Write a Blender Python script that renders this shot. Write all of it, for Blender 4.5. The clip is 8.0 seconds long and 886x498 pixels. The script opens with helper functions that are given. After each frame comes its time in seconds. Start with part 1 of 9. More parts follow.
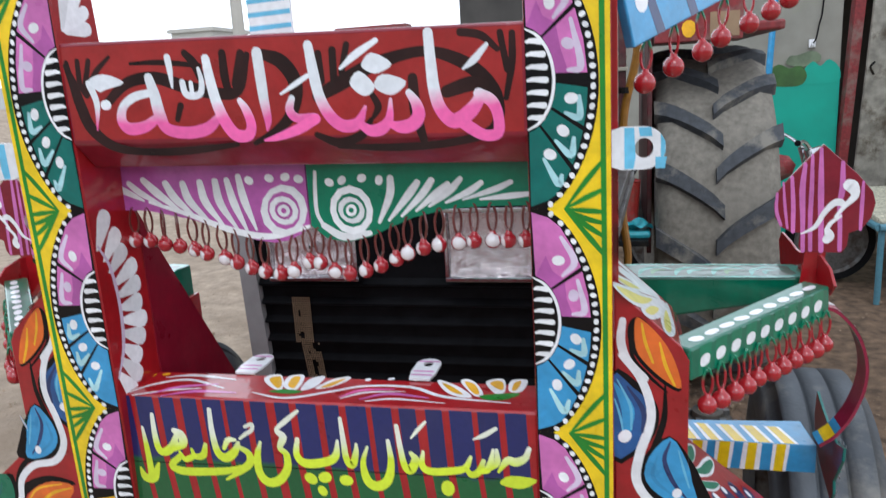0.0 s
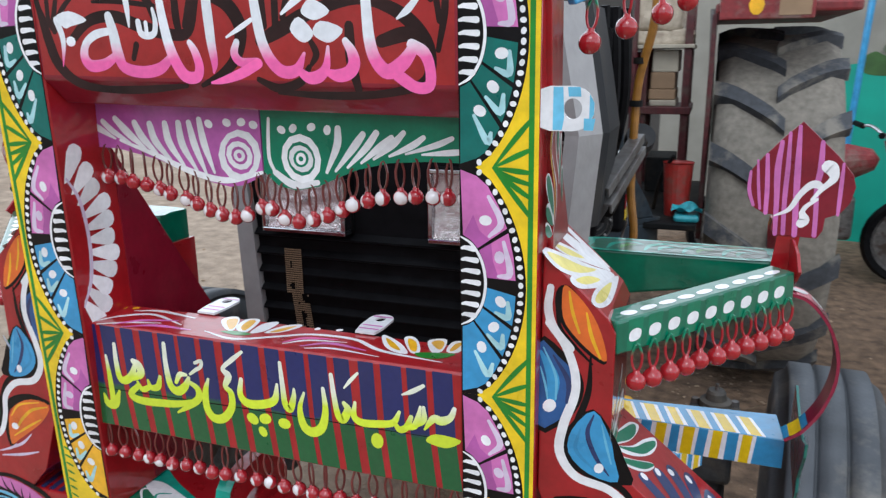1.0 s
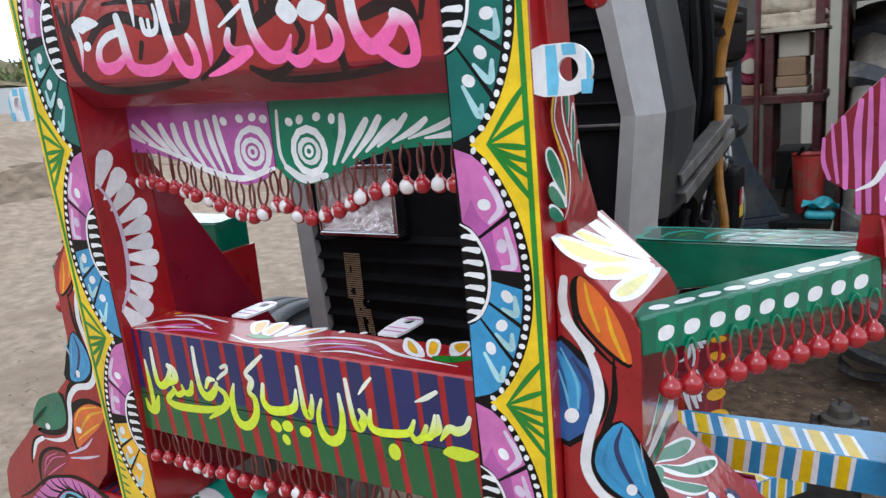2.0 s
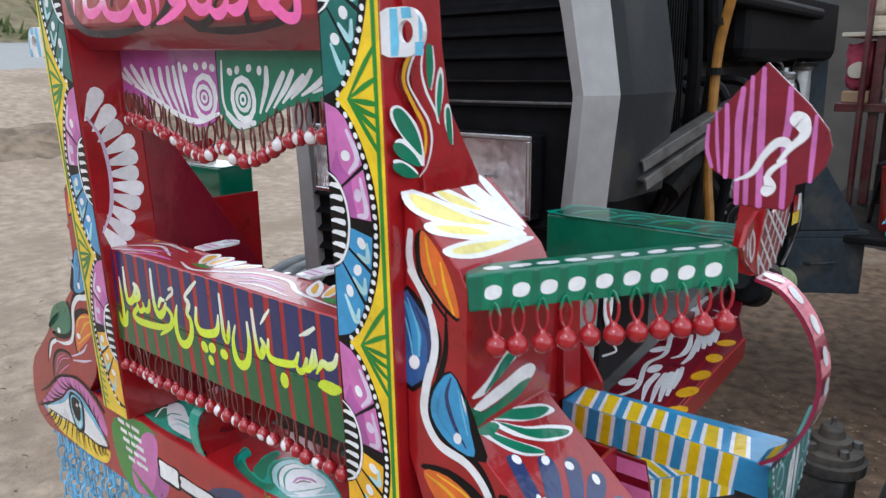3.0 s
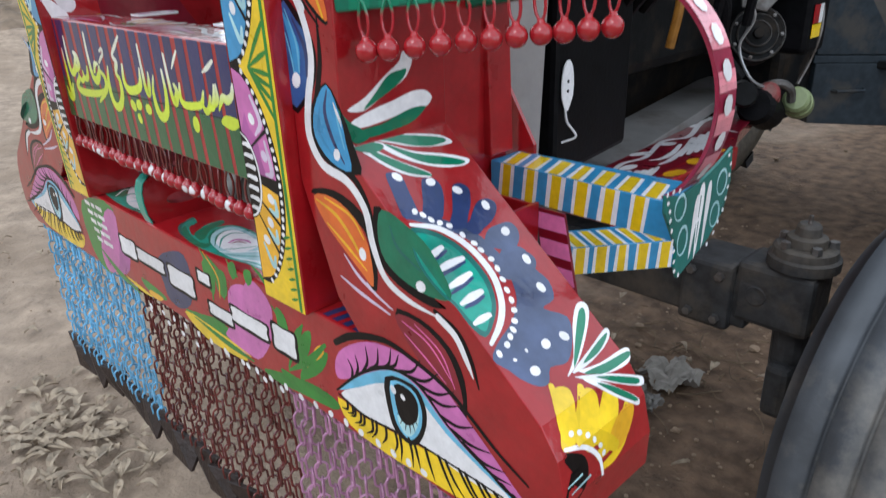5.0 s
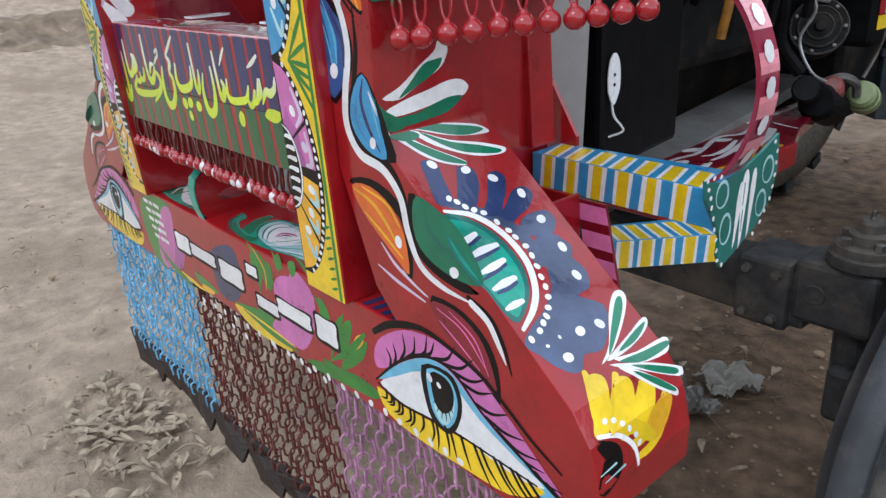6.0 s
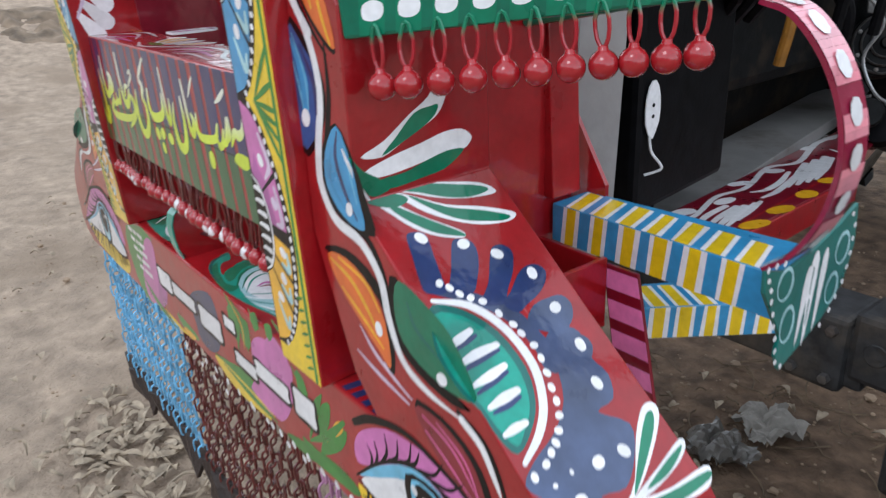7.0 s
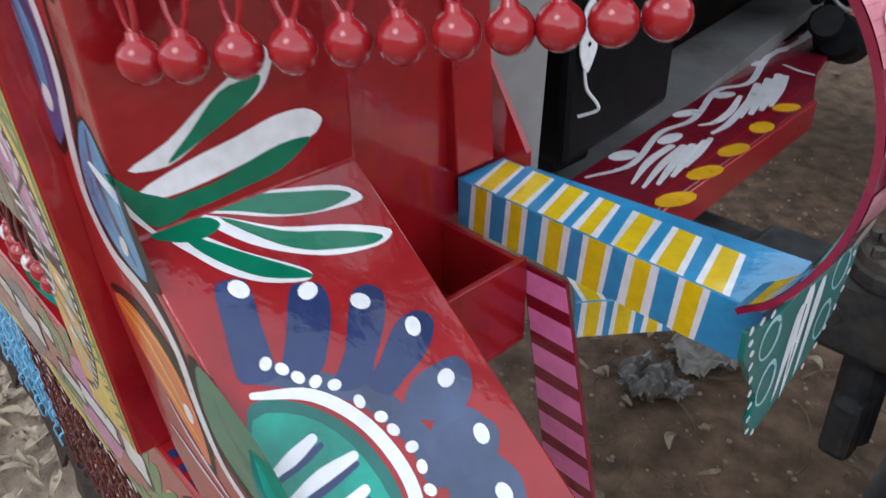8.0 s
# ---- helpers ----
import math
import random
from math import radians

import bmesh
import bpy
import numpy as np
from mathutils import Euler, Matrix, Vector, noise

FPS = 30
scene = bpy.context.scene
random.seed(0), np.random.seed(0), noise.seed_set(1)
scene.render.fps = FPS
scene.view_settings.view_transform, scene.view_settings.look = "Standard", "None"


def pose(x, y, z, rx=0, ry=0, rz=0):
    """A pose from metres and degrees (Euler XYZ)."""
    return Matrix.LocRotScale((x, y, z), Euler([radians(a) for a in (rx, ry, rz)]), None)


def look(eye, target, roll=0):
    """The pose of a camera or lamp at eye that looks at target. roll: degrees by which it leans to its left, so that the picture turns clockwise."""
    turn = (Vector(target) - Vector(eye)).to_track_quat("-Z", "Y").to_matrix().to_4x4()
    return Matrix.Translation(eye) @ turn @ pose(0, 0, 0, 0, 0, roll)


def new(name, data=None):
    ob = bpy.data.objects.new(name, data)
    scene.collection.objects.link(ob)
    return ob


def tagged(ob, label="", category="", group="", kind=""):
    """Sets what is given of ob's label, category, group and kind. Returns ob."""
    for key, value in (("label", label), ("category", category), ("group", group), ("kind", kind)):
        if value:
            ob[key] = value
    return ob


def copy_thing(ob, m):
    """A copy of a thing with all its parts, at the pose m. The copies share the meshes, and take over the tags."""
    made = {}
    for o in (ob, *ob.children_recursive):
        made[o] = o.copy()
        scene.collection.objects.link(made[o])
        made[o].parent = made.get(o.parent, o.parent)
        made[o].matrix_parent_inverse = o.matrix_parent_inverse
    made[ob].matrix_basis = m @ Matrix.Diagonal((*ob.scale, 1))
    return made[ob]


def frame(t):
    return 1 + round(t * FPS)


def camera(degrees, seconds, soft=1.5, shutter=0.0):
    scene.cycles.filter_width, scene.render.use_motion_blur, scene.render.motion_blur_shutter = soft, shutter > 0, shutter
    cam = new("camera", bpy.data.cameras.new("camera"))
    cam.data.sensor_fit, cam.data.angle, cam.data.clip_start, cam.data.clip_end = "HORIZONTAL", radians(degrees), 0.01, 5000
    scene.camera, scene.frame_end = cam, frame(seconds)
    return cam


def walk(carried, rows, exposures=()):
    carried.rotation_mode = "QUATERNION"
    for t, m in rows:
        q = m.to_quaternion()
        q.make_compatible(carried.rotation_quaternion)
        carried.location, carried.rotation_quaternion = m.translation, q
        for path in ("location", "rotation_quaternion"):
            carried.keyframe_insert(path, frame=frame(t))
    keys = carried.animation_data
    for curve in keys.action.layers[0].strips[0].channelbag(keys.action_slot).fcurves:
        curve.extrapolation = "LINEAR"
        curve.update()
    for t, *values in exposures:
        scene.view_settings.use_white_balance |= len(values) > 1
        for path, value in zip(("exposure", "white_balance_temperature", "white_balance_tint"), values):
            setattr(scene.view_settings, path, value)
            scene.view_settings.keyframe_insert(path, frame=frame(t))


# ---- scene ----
cam = camera(62.2, 8.0, soft=1.3, shutter=0.4)
PATH = [
    (0, (0.361, -0.770, 1.536), (-0.099, 1.125, 1.094), -3.37),
    (0.5, (0.421, -0.753, 1.518), (-0.074, 1.113, 0.995), -2.23),
    (1, (0.513, -0.726, 1.510), (-0.146, 1.094, 1.005), -0.63),
    (1.2, (0.541, -0.712, 1.504), (-0.193, 1.076, 0.991), -1.02),
    (2.3, (0.66, -0.56, 1.45), (-0.427, 1.059, 1.007), -3.5),
    (2.5, (0.713, -0.535, 1.446), (-0.425, 1.043, 0.983), -1.1),
    (2.7, (0.775, -0.519, 1.441), (-0.428, 1.005, 0.962), 0.3),
    (3, (0.853, -0.504, 1.429), (-0.414, 0.969, 0.952), -0.6),
    (3.5, (0.924, -0.475, 1.394), (-0.447, 0.888, 0.882), -1.3),
    (3.7, (0.94, -0.462, 1.382), (-0.417, 0.898, 0.828), -0.7),
    (3.8, (0.948, -0.458, 1.366), (-0.407, 0.9, 0.797), -1.0),
    (4, (0.966, -0.443, 1.348), (-0.381, 0.898, 0.727), -1.0),
    (4.5, (0.991, -0.423, 1.306), (-0.345, 0.886, 0.597), -2.0),
    (4.7, (0.998, -0.427, 1.297), (-0.316, 0.88, 0.546), -1.8),
    (5, (1.0, -0.411, 1.267), (-0.309, 0.88, 0.478), -1.7),
    (5.2, (1.002, -0.407, 1.254), (-0.315, 0.861, 0.443), -2.3),
    (6.3, (1.027, -0.39, 1.248), (-0.43, 0.762, 0.505), -3.6),
    (6.5, (1.008, -0.373, 1.258), (-0.459, 0.774, 0.527), -3.3),
    (7, (0.923, -0.268, 1.267), (-0.553, 0.839, 0.493), -3.0),
    (7.5, (0.806, -0.148, 1.276), (-0.531, 1.04, 0.382), -1.7),
    (8, (0.783, -0.086, 1.264), (-0.484, 1.056, 0.219), -1.7),
]
walk(cam, [(t, look(eye, target, roll)) for t, eye, target, roll in PATH], exposures=[(0.0, -0.72, 5850, 8), (8.0, -0.72, 5850, 8)])

# ---- world and light ----
SUN_EL, SUN_AZ = radians(50), radians(165)
world = bpy.data.worlds.new("sky")
scene.world = world
world.use_nodes = True
wn = world.node_tree.nodes
sky = wn.new("ShaderNodeTexSky")
sky.sky_type, sky.sun_disc = "NISHITA", False
sky.sun_elevation, sky.sun_rotation = SUN_EL, SUN_AZ
sky.air_density, sky.dust_density, sky.ozone_density = 1.0, 1.6, 1.6
# a thin deck of haze over the blue, brighter towards the horizon
way, rise, haze, cloud = [wn.new("ShaderNode" + q) for q in ("TexCoord", "SeparateXYZ", "MapRange", "Mix")]
veil = wn.new("ShaderNodeMix")
haze.interpolation_type = "SMOOTHSTEP"
haze.inputs["From Min"].default_value, haze.inputs["From Max"].default_value = 0.0, 0.75
cloud.data_type = veil.data_type = "RGBA"
cloud.inputs[6].default_value, cloud.inputs[7].default_value = (24.0, 24.2, 24.6, 1), (15.0, 15.3, 15.8, 1)
veil.inputs[0].default_value = 0.85
for a, b in ((way.outputs["Generated"], rise.inputs[0]), (rise.outputs["Z"], haze.inputs["Value"]), (haze.outputs[0], cloud.inputs[0]), (sky.outputs[0], veil.inputs[6]), (cloud.outputs[2], veil.inputs[7]), (veil.outputs[2], wn["Background"].inputs[0])):
    world.node_tree.links.new(a, b)
wn["Background"].inputs[1].default_value = 0.15
lamp = bpy.data.lights.new("sun", "SUN")
lamp.energy, lamp.angle, lamp.color = 1.3, radians(25), (1.0, 0.98, 0.95)
sun = new("sun", lamp)
sun.matrix_world = look((0, 0, 0), (-math.sin(SUN_AZ) * math.cos(SUN_EL), -math.cos(SUN_AZ) * math.cos(SUN_EL), -math.sin(SUN_EL)))


# ---- materials ----
def material(name, colour, rough=0.5, metal=0.0, coat=0.0, spec=0.5, spread=0.12, scale=40.0, bump=0.05, bump_scale=120.0, stain=None, stain_scale=3.0, stain_at=(0.5, 0.65), vary=False):
    """A painted or plain surface: colour varied at two scales, fine relief and, if given, stains of their own colour."""
    m = bpy.data.materials.new(name)
    m.use_nodes = True
    nt = m.node_tree
    n, l = nt.nodes, nt.links
    b = n["Principled BSDF"]
    co = n.new("ShaderNodeTexCoord")
    n1 = n.new("ShaderNodeTexNoise")
    n1.inputs["Scale"].default_value, n1.inputs["Detail"].default_value = scale, 6
    l.new(co.outputs["Object"], n1.inputs["Vector"])
    ramp = n.new("ShaderNodeValToRGB")
    lo, hi = [tuple(max(0.0, min(1.0, c * f)) for c in colour) + (1,) for f in (1 - spread, 1 + spread)]
    ramp.color_ramp.elements[0].position, ramp.color_ramp.elements[0].color = 0.3, lo
    ramp.color_ramp.elements[1].position, ramp.color_ramp.elements[1].color = 0.7, hi
    l.new(n1.outputs["Fac"], ramp.inputs[0])
    out = ramp.outputs[0]
    if stain:
        n2 = n.new("ShaderNodeTexNoise")
        n2.inputs["Scale"].default_value, n2.inputs["Detail"].default_value, n2.inputs["Roughness"].default_value = stain_scale, 8, 0.65
        l.new(co.outputs["Object"], n2.inputs["Vector"])
        if vary:
            info, shift = n.new("ShaderNodeObjectInfo"), n.new("ShaderNodeVectorMath")
            shift.operation = "MULTIPLY_ADD"
            shift.inputs[1].default_value = (9, 7, 5)
            l.new(info.outputs["Random"], shift.inputs[0])
            l.new(co.outputs["Object"], shift.inputs[2])
            l.new(shift.outputs[0], n2.inputs["Vector"])
        r2 = n.new("ShaderNodeValToRGB")
        r2.color_ramp.elements[0].position, r2.color_ramp.elements[1].position = stain_at
        l.new(n2.outputs["Fac"], r2.inputs[0])
        mix = n.new("ShaderNodeMix")
        mix.data_type = "RGBA"
        l.new(r2.outputs[0], mix.inputs[0])
        l.new(out, mix.inputs[6])
        mix.inputs[7].default_value = (*stain, 1)
        out = mix.outputs[2]
    l.new(out, b.inputs["Base Color"])
    n3 = n.new("ShaderNodeTexNoise")
    n3.inputs["Scale"].default_value, n3.inputs["Detail"].default_value = bump_scale, 4
    l.new(co.outputs["Object"], n3.inputs["Vector"])
    bp = n.new("ShaderNodeBump")
    bp.inputs["Strength"].default_value, bp.inputs["Distance"].default_value = bump, 0.01
    l.new(n3.outputs["Fac"], bp.inputs["Height"])
    l.new(bp.outputs[0], b.inputs["Normal"])
    rr = n.new("ShaderNodeMapRange")
    rr.inputs["To Min"].default_value, rr.inputs["To Max"].default_value = max(0.02, rough - 0.08), min(1.0, rough + 0.08)
    l.new(n1.outputs["Fac"], rr.inputs["Value"])
    l.new(rr.outputs[0], b.inputs["Roughness"])
    b.inputs["Metallic"].default_value = metal
    b.inputs["Specular IOR Level"].default_value = spec
    b.inputs["Coat Weight"].default_value = coat
    b.inputs["Coat Roughness"].default_value = 0.2
    return m


def brushed(m):
    """Every stroke its own tone, with fine streaks and a thin film of dust."""
    n, l = m.node_tree.nodes, m.node_tree.links
    base = n["Principled BSDF"].inputs["Base Color"]
    geo, co, nz, big = [n.new("ShaderNode" + q) for q in ("NewGeometry", "TexCoord", "TexNoise", "TexNoise")]
    nz.inputs["Scale"].default_value, nz.inputs["Detail"].default_value = 130, 5
    big.inputs["Scale"].default_value, big.inputs["Detail"].default_value, big.inputs["Roughness"].default_value = 11, 7, 0.65
    tone, fine, film = [n.new("ShaderNodeMapRange") for _ in range(3)]
    tone.inputs["To Min"].default_value, tone.inputs["To Max"].default_value = 0.88, 1.1
    fine.inputs["From Min"].default_value, fine.inputs["From Max"].default_value = 0.3, 0.7
    fine.inputs["To Min"].default_value, fine.inputs["To Max"].default_value = 0.93, 1.06
    film.inputs["From Min"].default_value, film.inputs["From Max"].default_value = 0.48, 0.75
    film.inputs["To Min"].default_value, film.inputs["To Max"].default_value = 0.0, 0.03
    for q in (nz, big):
        l.new(co.outputs["Object"], q.inputs["Vector"])
    l.new(geo.outputs["Random Per Island"], tone.inputs["Value"])
    l.new(nz.outputs["Fac"], fine.inputs["Value"])
    l.new(big.outputs["Fac"], film.inputs["Value"])
    mul, sc, dust = n.new("ShaderNodeMath"), n.new("ShaderNodeVectorMath"), n.new("ShaderNodeMix")
    mul.operation, sc.operation, dust.data_type = "MULTIPLY", "SCALE", "RGBA"
    l.new(tone.outputs[0], mul.inputs[0])
    l.new(fine.outputs[0], mul.inputs[1])
    l.new(base.links[0].from_socket, sc.inputs[0])
    l.new(mul.outputs[0], sc.inputs["Scale"])
    l.new(film.outputs[0], dust.inputs[0])
    l.new(sc.outputs[0], dust.inputs[6])
    dust.inputs[7].default_value = (0.3, 0.26, 0.22, 1)
    l.new(dust.outputs[2], base)
    return m


def enamel(name, colour, **k):
    k = {"rough": 0.3, "coat": 1.0, "spec": 0.25, "spread": 0.16, "scale": 25.0, "bump": 0.06, "bump_scale": 55.0, **k}
    m = material(name, colour, **k)
    b = m.node_tree.nodes["Principled BSDF"]
    b.inputs["Coat Roughness"].default_value, b.inputs["Coat IOR"].default_value = 0.08, 1.5
    m.node_tree.links.new(m.node_tree.nodes["Bump"].outputs[0], b.inputs["Coat Normal"])
    return brushed(m)


RED = enamel("red_enamel", (0.33, 0.0075, 0.012))
BRICK = enamel("brownish_red_enamel", (0.3, 0.014, 0.013))
MAROON = enamel("maroon_enamel", (0.2, 0.006, 0.02))
WHITE = enamel("white_enamel", (0.83, 0.83, 0.85), spread=0.06)
BLACK = enamel("black_enamel", (0.004, 0.0035, 0.0045), spec=0.1, coat=0.35)
SOFTBLACK = enamel("thin_brownish_black_enamel", (0.022, 0.0075, 0.007), spec=0.15, coat=0.6, spread=0.5, scale=14)
YELLOW = enamel("yellow_enamel", (0.84, 0.58, 0.005))
AMBER = enamel("amber_enamel", (0.8, 0.42, 0.01))
ORANGE = enamel("orange_enamel", (0.66, 0.13, 0.015))
GREEN = enamel("green_enamel", (0.003, 0.175, 0.09))
BOTTLE = enamel("dark_green_enamel", (0.002, 0.075, 0.04))
DEEPGREEN = enamel("deep_green_enamel", (0.003, 0.13, 0.072))
LEAFY = enamel("mid_green_enamel", (0.006, 0.26, 0.13))
DEEPBLUE = enamel("deep_blue_enamel", (0.018, 0.085, 0.26), spread=0.3)
LEAF = enamel("leaf_green_enamel", (0.02, 0.22, 0.02))
TEAL = enamel("teal_enamel", (0.004, 0.13, 0.11))
MINT = enamel("mint_enamel", (0.01, 0.3, 0.22), spread=0.3)
PINK = enamel("pink_enamel", (0.6, 0.16, 0.45))
ROSEPINK = enamel("bright_pink_enamel", (0.8, 0.31, 0.57))
HOTPINK = enamel("hot_pink_enamel", (0.82, 0.22, 0.5))
SALMON = enamel("salmon_pink_enamel", (0.78, 0.27, 0.33))
PLUM = enamel("plum_red_enamel", (0.27, 0.008, 0.045))
ROSE = enamel("rose_enamel", (0.75, 0.14, 0.4))
NAVY = enamel("navy_enamel", (0.017, 0.035, 0.125))
BLUE = enamel("blue_enamel", (0.045, 0.28, 0.54))
SKYB = enamel("light_blue_enamel", (0.16, 0.5, 0.72))
LILAC = enamel("lilac_enamel", (0.66, 0.55, 0.7), spread=0.08)
LTBLUE = enamel("pale_blue_enamel", (0.42, 0.68, 0.72))
PALE = enamel("pale_yellow_enamel", (0.82, 0.72, 0.2))
PURPLE = enamel("purple_enamel", (0.42, 0.095, 0.35))
# navy paled to grey-blue: the sky's reflection on the slope is in the colour
NAVYLIGHT = enamel("worn_navy_enamel", (0.055, 0.08, 0.165), spread=0.35, scale=18)


def two_tone(name, top, low, z0, z1):
    """Enamel brushed from one colour above to another below, with a ragged edge."""
    m = enamel(name, top, spread=0.05)
    n, l = m.node_tree.nodes, m.node_tree.links
    b = n["Principled BSDF"]
    co = n.new("ShaderNodeTexCoord")
    sep = n.new("ShaderNodeSeparateXYZ")
    l.new(co.outputs["Object"], sep.inputs[0])
    nz = n.new("ShaderNodeTexNoise")
    nz.inputs["Scale"].default_value, nz.inputs["Detail"].default_value = 60, 4
    l.new(co.outputs["Object"], nz.inputs["Vector"])
    add = n.new("ShaderNodeMath")
    add.operation = "MULTIPLY_ADD"
    add.inputs[1].default_value = 0.014
    l.new(nz.outputs["Fac"], add.inputs[0])
    l.new(sep.outputs["Z"], add.inputs[2])
    mr = n.new("ShaderNodeMapRange")
    mr.inputs["From Min"].default_value, mr.inputs["From Max"].default_value = z0, z1
    l.new(add.outputs[0], mr.inputs["Value"])
    mix = n.new("ShaderNodeMix")
    mix.data_type = "RGBA"
    mix.inputs[6].default_value, mix.inputs[7].default_value = (*low, 1), (*top, 1)
    l.new(mr.outputs[0], mix.inputs[0])
    l.new(mix.outputs[2], b.inputs["Base Color"])
    return brushed(m)


CALLI = two_tone("white_to_pink_enamel", (0.78, 0.8, 0.84), (0.85, 0.13, 0.4), 1.517, 1.538)
SCRIPT = two_tone("white_to_lime_enamel", (0.8, 0.82, 0.68), (0.66, 0.8, 0.03), 1.1, 1.125)
STRIPE = two_tone("navy_to_green_enamel", (0.012, 0.018, 0.11), (0.01, 0.1, 0.03), 1.082, 1.088)
BELLRED = enamel("red_bead_enamel", (0.34, 0.01, 0.016), rough=0.22)


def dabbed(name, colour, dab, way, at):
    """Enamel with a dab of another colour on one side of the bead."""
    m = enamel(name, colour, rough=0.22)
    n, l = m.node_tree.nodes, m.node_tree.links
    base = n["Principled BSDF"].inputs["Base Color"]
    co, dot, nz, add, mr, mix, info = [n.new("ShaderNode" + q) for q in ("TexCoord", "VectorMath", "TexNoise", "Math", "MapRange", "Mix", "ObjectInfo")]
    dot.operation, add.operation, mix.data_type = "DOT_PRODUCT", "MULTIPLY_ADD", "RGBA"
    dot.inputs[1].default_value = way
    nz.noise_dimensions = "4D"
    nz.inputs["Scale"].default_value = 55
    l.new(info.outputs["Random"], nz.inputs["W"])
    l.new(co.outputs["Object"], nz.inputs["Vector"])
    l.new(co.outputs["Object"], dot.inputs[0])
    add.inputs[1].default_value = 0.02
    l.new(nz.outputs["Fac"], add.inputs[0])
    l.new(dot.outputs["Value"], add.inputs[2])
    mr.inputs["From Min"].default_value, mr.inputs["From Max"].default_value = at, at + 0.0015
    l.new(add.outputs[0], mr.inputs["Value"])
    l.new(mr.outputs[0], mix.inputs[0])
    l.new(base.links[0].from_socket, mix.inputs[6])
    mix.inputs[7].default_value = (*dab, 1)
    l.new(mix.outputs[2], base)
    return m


CHBLUE = enamel("blue_chain_enamel", (0.18, 0.48, 0.75), spread=0.3)
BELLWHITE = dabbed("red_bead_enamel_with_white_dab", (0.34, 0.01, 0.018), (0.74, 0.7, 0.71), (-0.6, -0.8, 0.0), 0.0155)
WIRE = two_tone("green_to_red_wire", (0.005, 0.2, 0.1), (0.36, 0.01, 0.02), -0.006, 0.001)
CHRED = enamel("maroon_chain_enamel", (0.115, 0.02, 0.017), spread=0.4)
CHPINK = enamel("mauve_chain_enamel", (0.42, 0.2, 0.33), spread=0.3)
SAND = material("sandy_soil", (0.37, 0.285, 0.21), rough=0.95, scale=8, spread=0.34, bump=1.0, bump_scale=26, stain=(0.28, 0.21, 0.148), stain_scale=0.9)


def oily_shaded_patch(m, at, size, colour):
    """Trodden, oil-soaked soil where the tractor is parked, its shade painted in too; the edge wanders."""
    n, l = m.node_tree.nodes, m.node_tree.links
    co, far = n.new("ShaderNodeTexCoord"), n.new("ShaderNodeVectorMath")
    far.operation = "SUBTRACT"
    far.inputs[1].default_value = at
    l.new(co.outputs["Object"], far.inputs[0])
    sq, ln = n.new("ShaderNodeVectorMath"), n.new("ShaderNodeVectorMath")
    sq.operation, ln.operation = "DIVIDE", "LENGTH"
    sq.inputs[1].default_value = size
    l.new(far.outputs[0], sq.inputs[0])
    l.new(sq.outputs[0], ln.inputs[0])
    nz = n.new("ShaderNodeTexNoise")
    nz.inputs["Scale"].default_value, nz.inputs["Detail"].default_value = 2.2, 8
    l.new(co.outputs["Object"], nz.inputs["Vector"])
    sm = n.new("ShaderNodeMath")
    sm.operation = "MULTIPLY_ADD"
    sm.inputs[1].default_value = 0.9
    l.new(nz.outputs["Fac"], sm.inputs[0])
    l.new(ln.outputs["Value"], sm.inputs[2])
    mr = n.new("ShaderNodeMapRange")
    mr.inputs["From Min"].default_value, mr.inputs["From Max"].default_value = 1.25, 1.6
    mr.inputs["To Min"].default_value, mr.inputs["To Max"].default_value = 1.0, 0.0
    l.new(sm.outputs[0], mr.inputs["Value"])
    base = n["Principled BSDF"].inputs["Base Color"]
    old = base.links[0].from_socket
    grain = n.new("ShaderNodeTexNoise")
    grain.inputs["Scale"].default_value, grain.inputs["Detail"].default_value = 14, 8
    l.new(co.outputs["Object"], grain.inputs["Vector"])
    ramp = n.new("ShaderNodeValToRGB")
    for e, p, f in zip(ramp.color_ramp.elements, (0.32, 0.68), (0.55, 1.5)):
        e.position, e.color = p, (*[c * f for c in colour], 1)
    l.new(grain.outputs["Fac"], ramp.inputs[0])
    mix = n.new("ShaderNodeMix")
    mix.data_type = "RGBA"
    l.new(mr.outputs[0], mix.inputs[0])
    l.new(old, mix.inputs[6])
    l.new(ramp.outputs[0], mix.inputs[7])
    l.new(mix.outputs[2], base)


SAND.node_tree.nodes["Bump"].inputs["Distance"].default_value = 0.03
for q in SAND.node_tree.nodes:
    if q.type == "TEX_NOISE":
        q.inputs["Detail"].default_value, q.inputs["Roughness"].default_value = 10, 0.62
# brown oily soil, with the shade under the tractor in the same colour
oily_shaded_patch(SAND, (1.6, 3.2, 0.0), (2.9, 3.5, 1.0), (0.165, 0.107, 0.068))
EARTH = material("dug_earth", (0.2, 0.15, 0.105), rough=0.95, scale=5, spread=0.45, bump=0.9, bump_scale=9)
BANK = material("dry_bank", (0.19, 0.155, 0.09), rough=0.95, spread=0.35, scale=3, stain=(0.12, 0.13, 0.06), stain_scale=0.8)
WEED = material("dry_weeds", (0.12, 0.15, 0.05), rough=0.8, spread=0.4, scale=3)
DARK = material("dark_plastic", (0.005, 0.005, 0.006), rough=0.5, spec=0.1, spread=0.4)
IRON = material("oily_iron", (0.008, 0.0085, 0.009), rough=0.55, spec=0.1, spread=0.4, stain=(0.03, 0.023, 0.017), stain_scale=9)
DUSTIRON = material("dusty_black_iron", (0.035, 0.036, 0.038), rough=0.6, spec=0.3, spread=0.4, stain=(0.1, 0.085, 0.068), stain_scale=8, stain_at=(0.48, 0.7), bump=0.25, bump_scale=60)
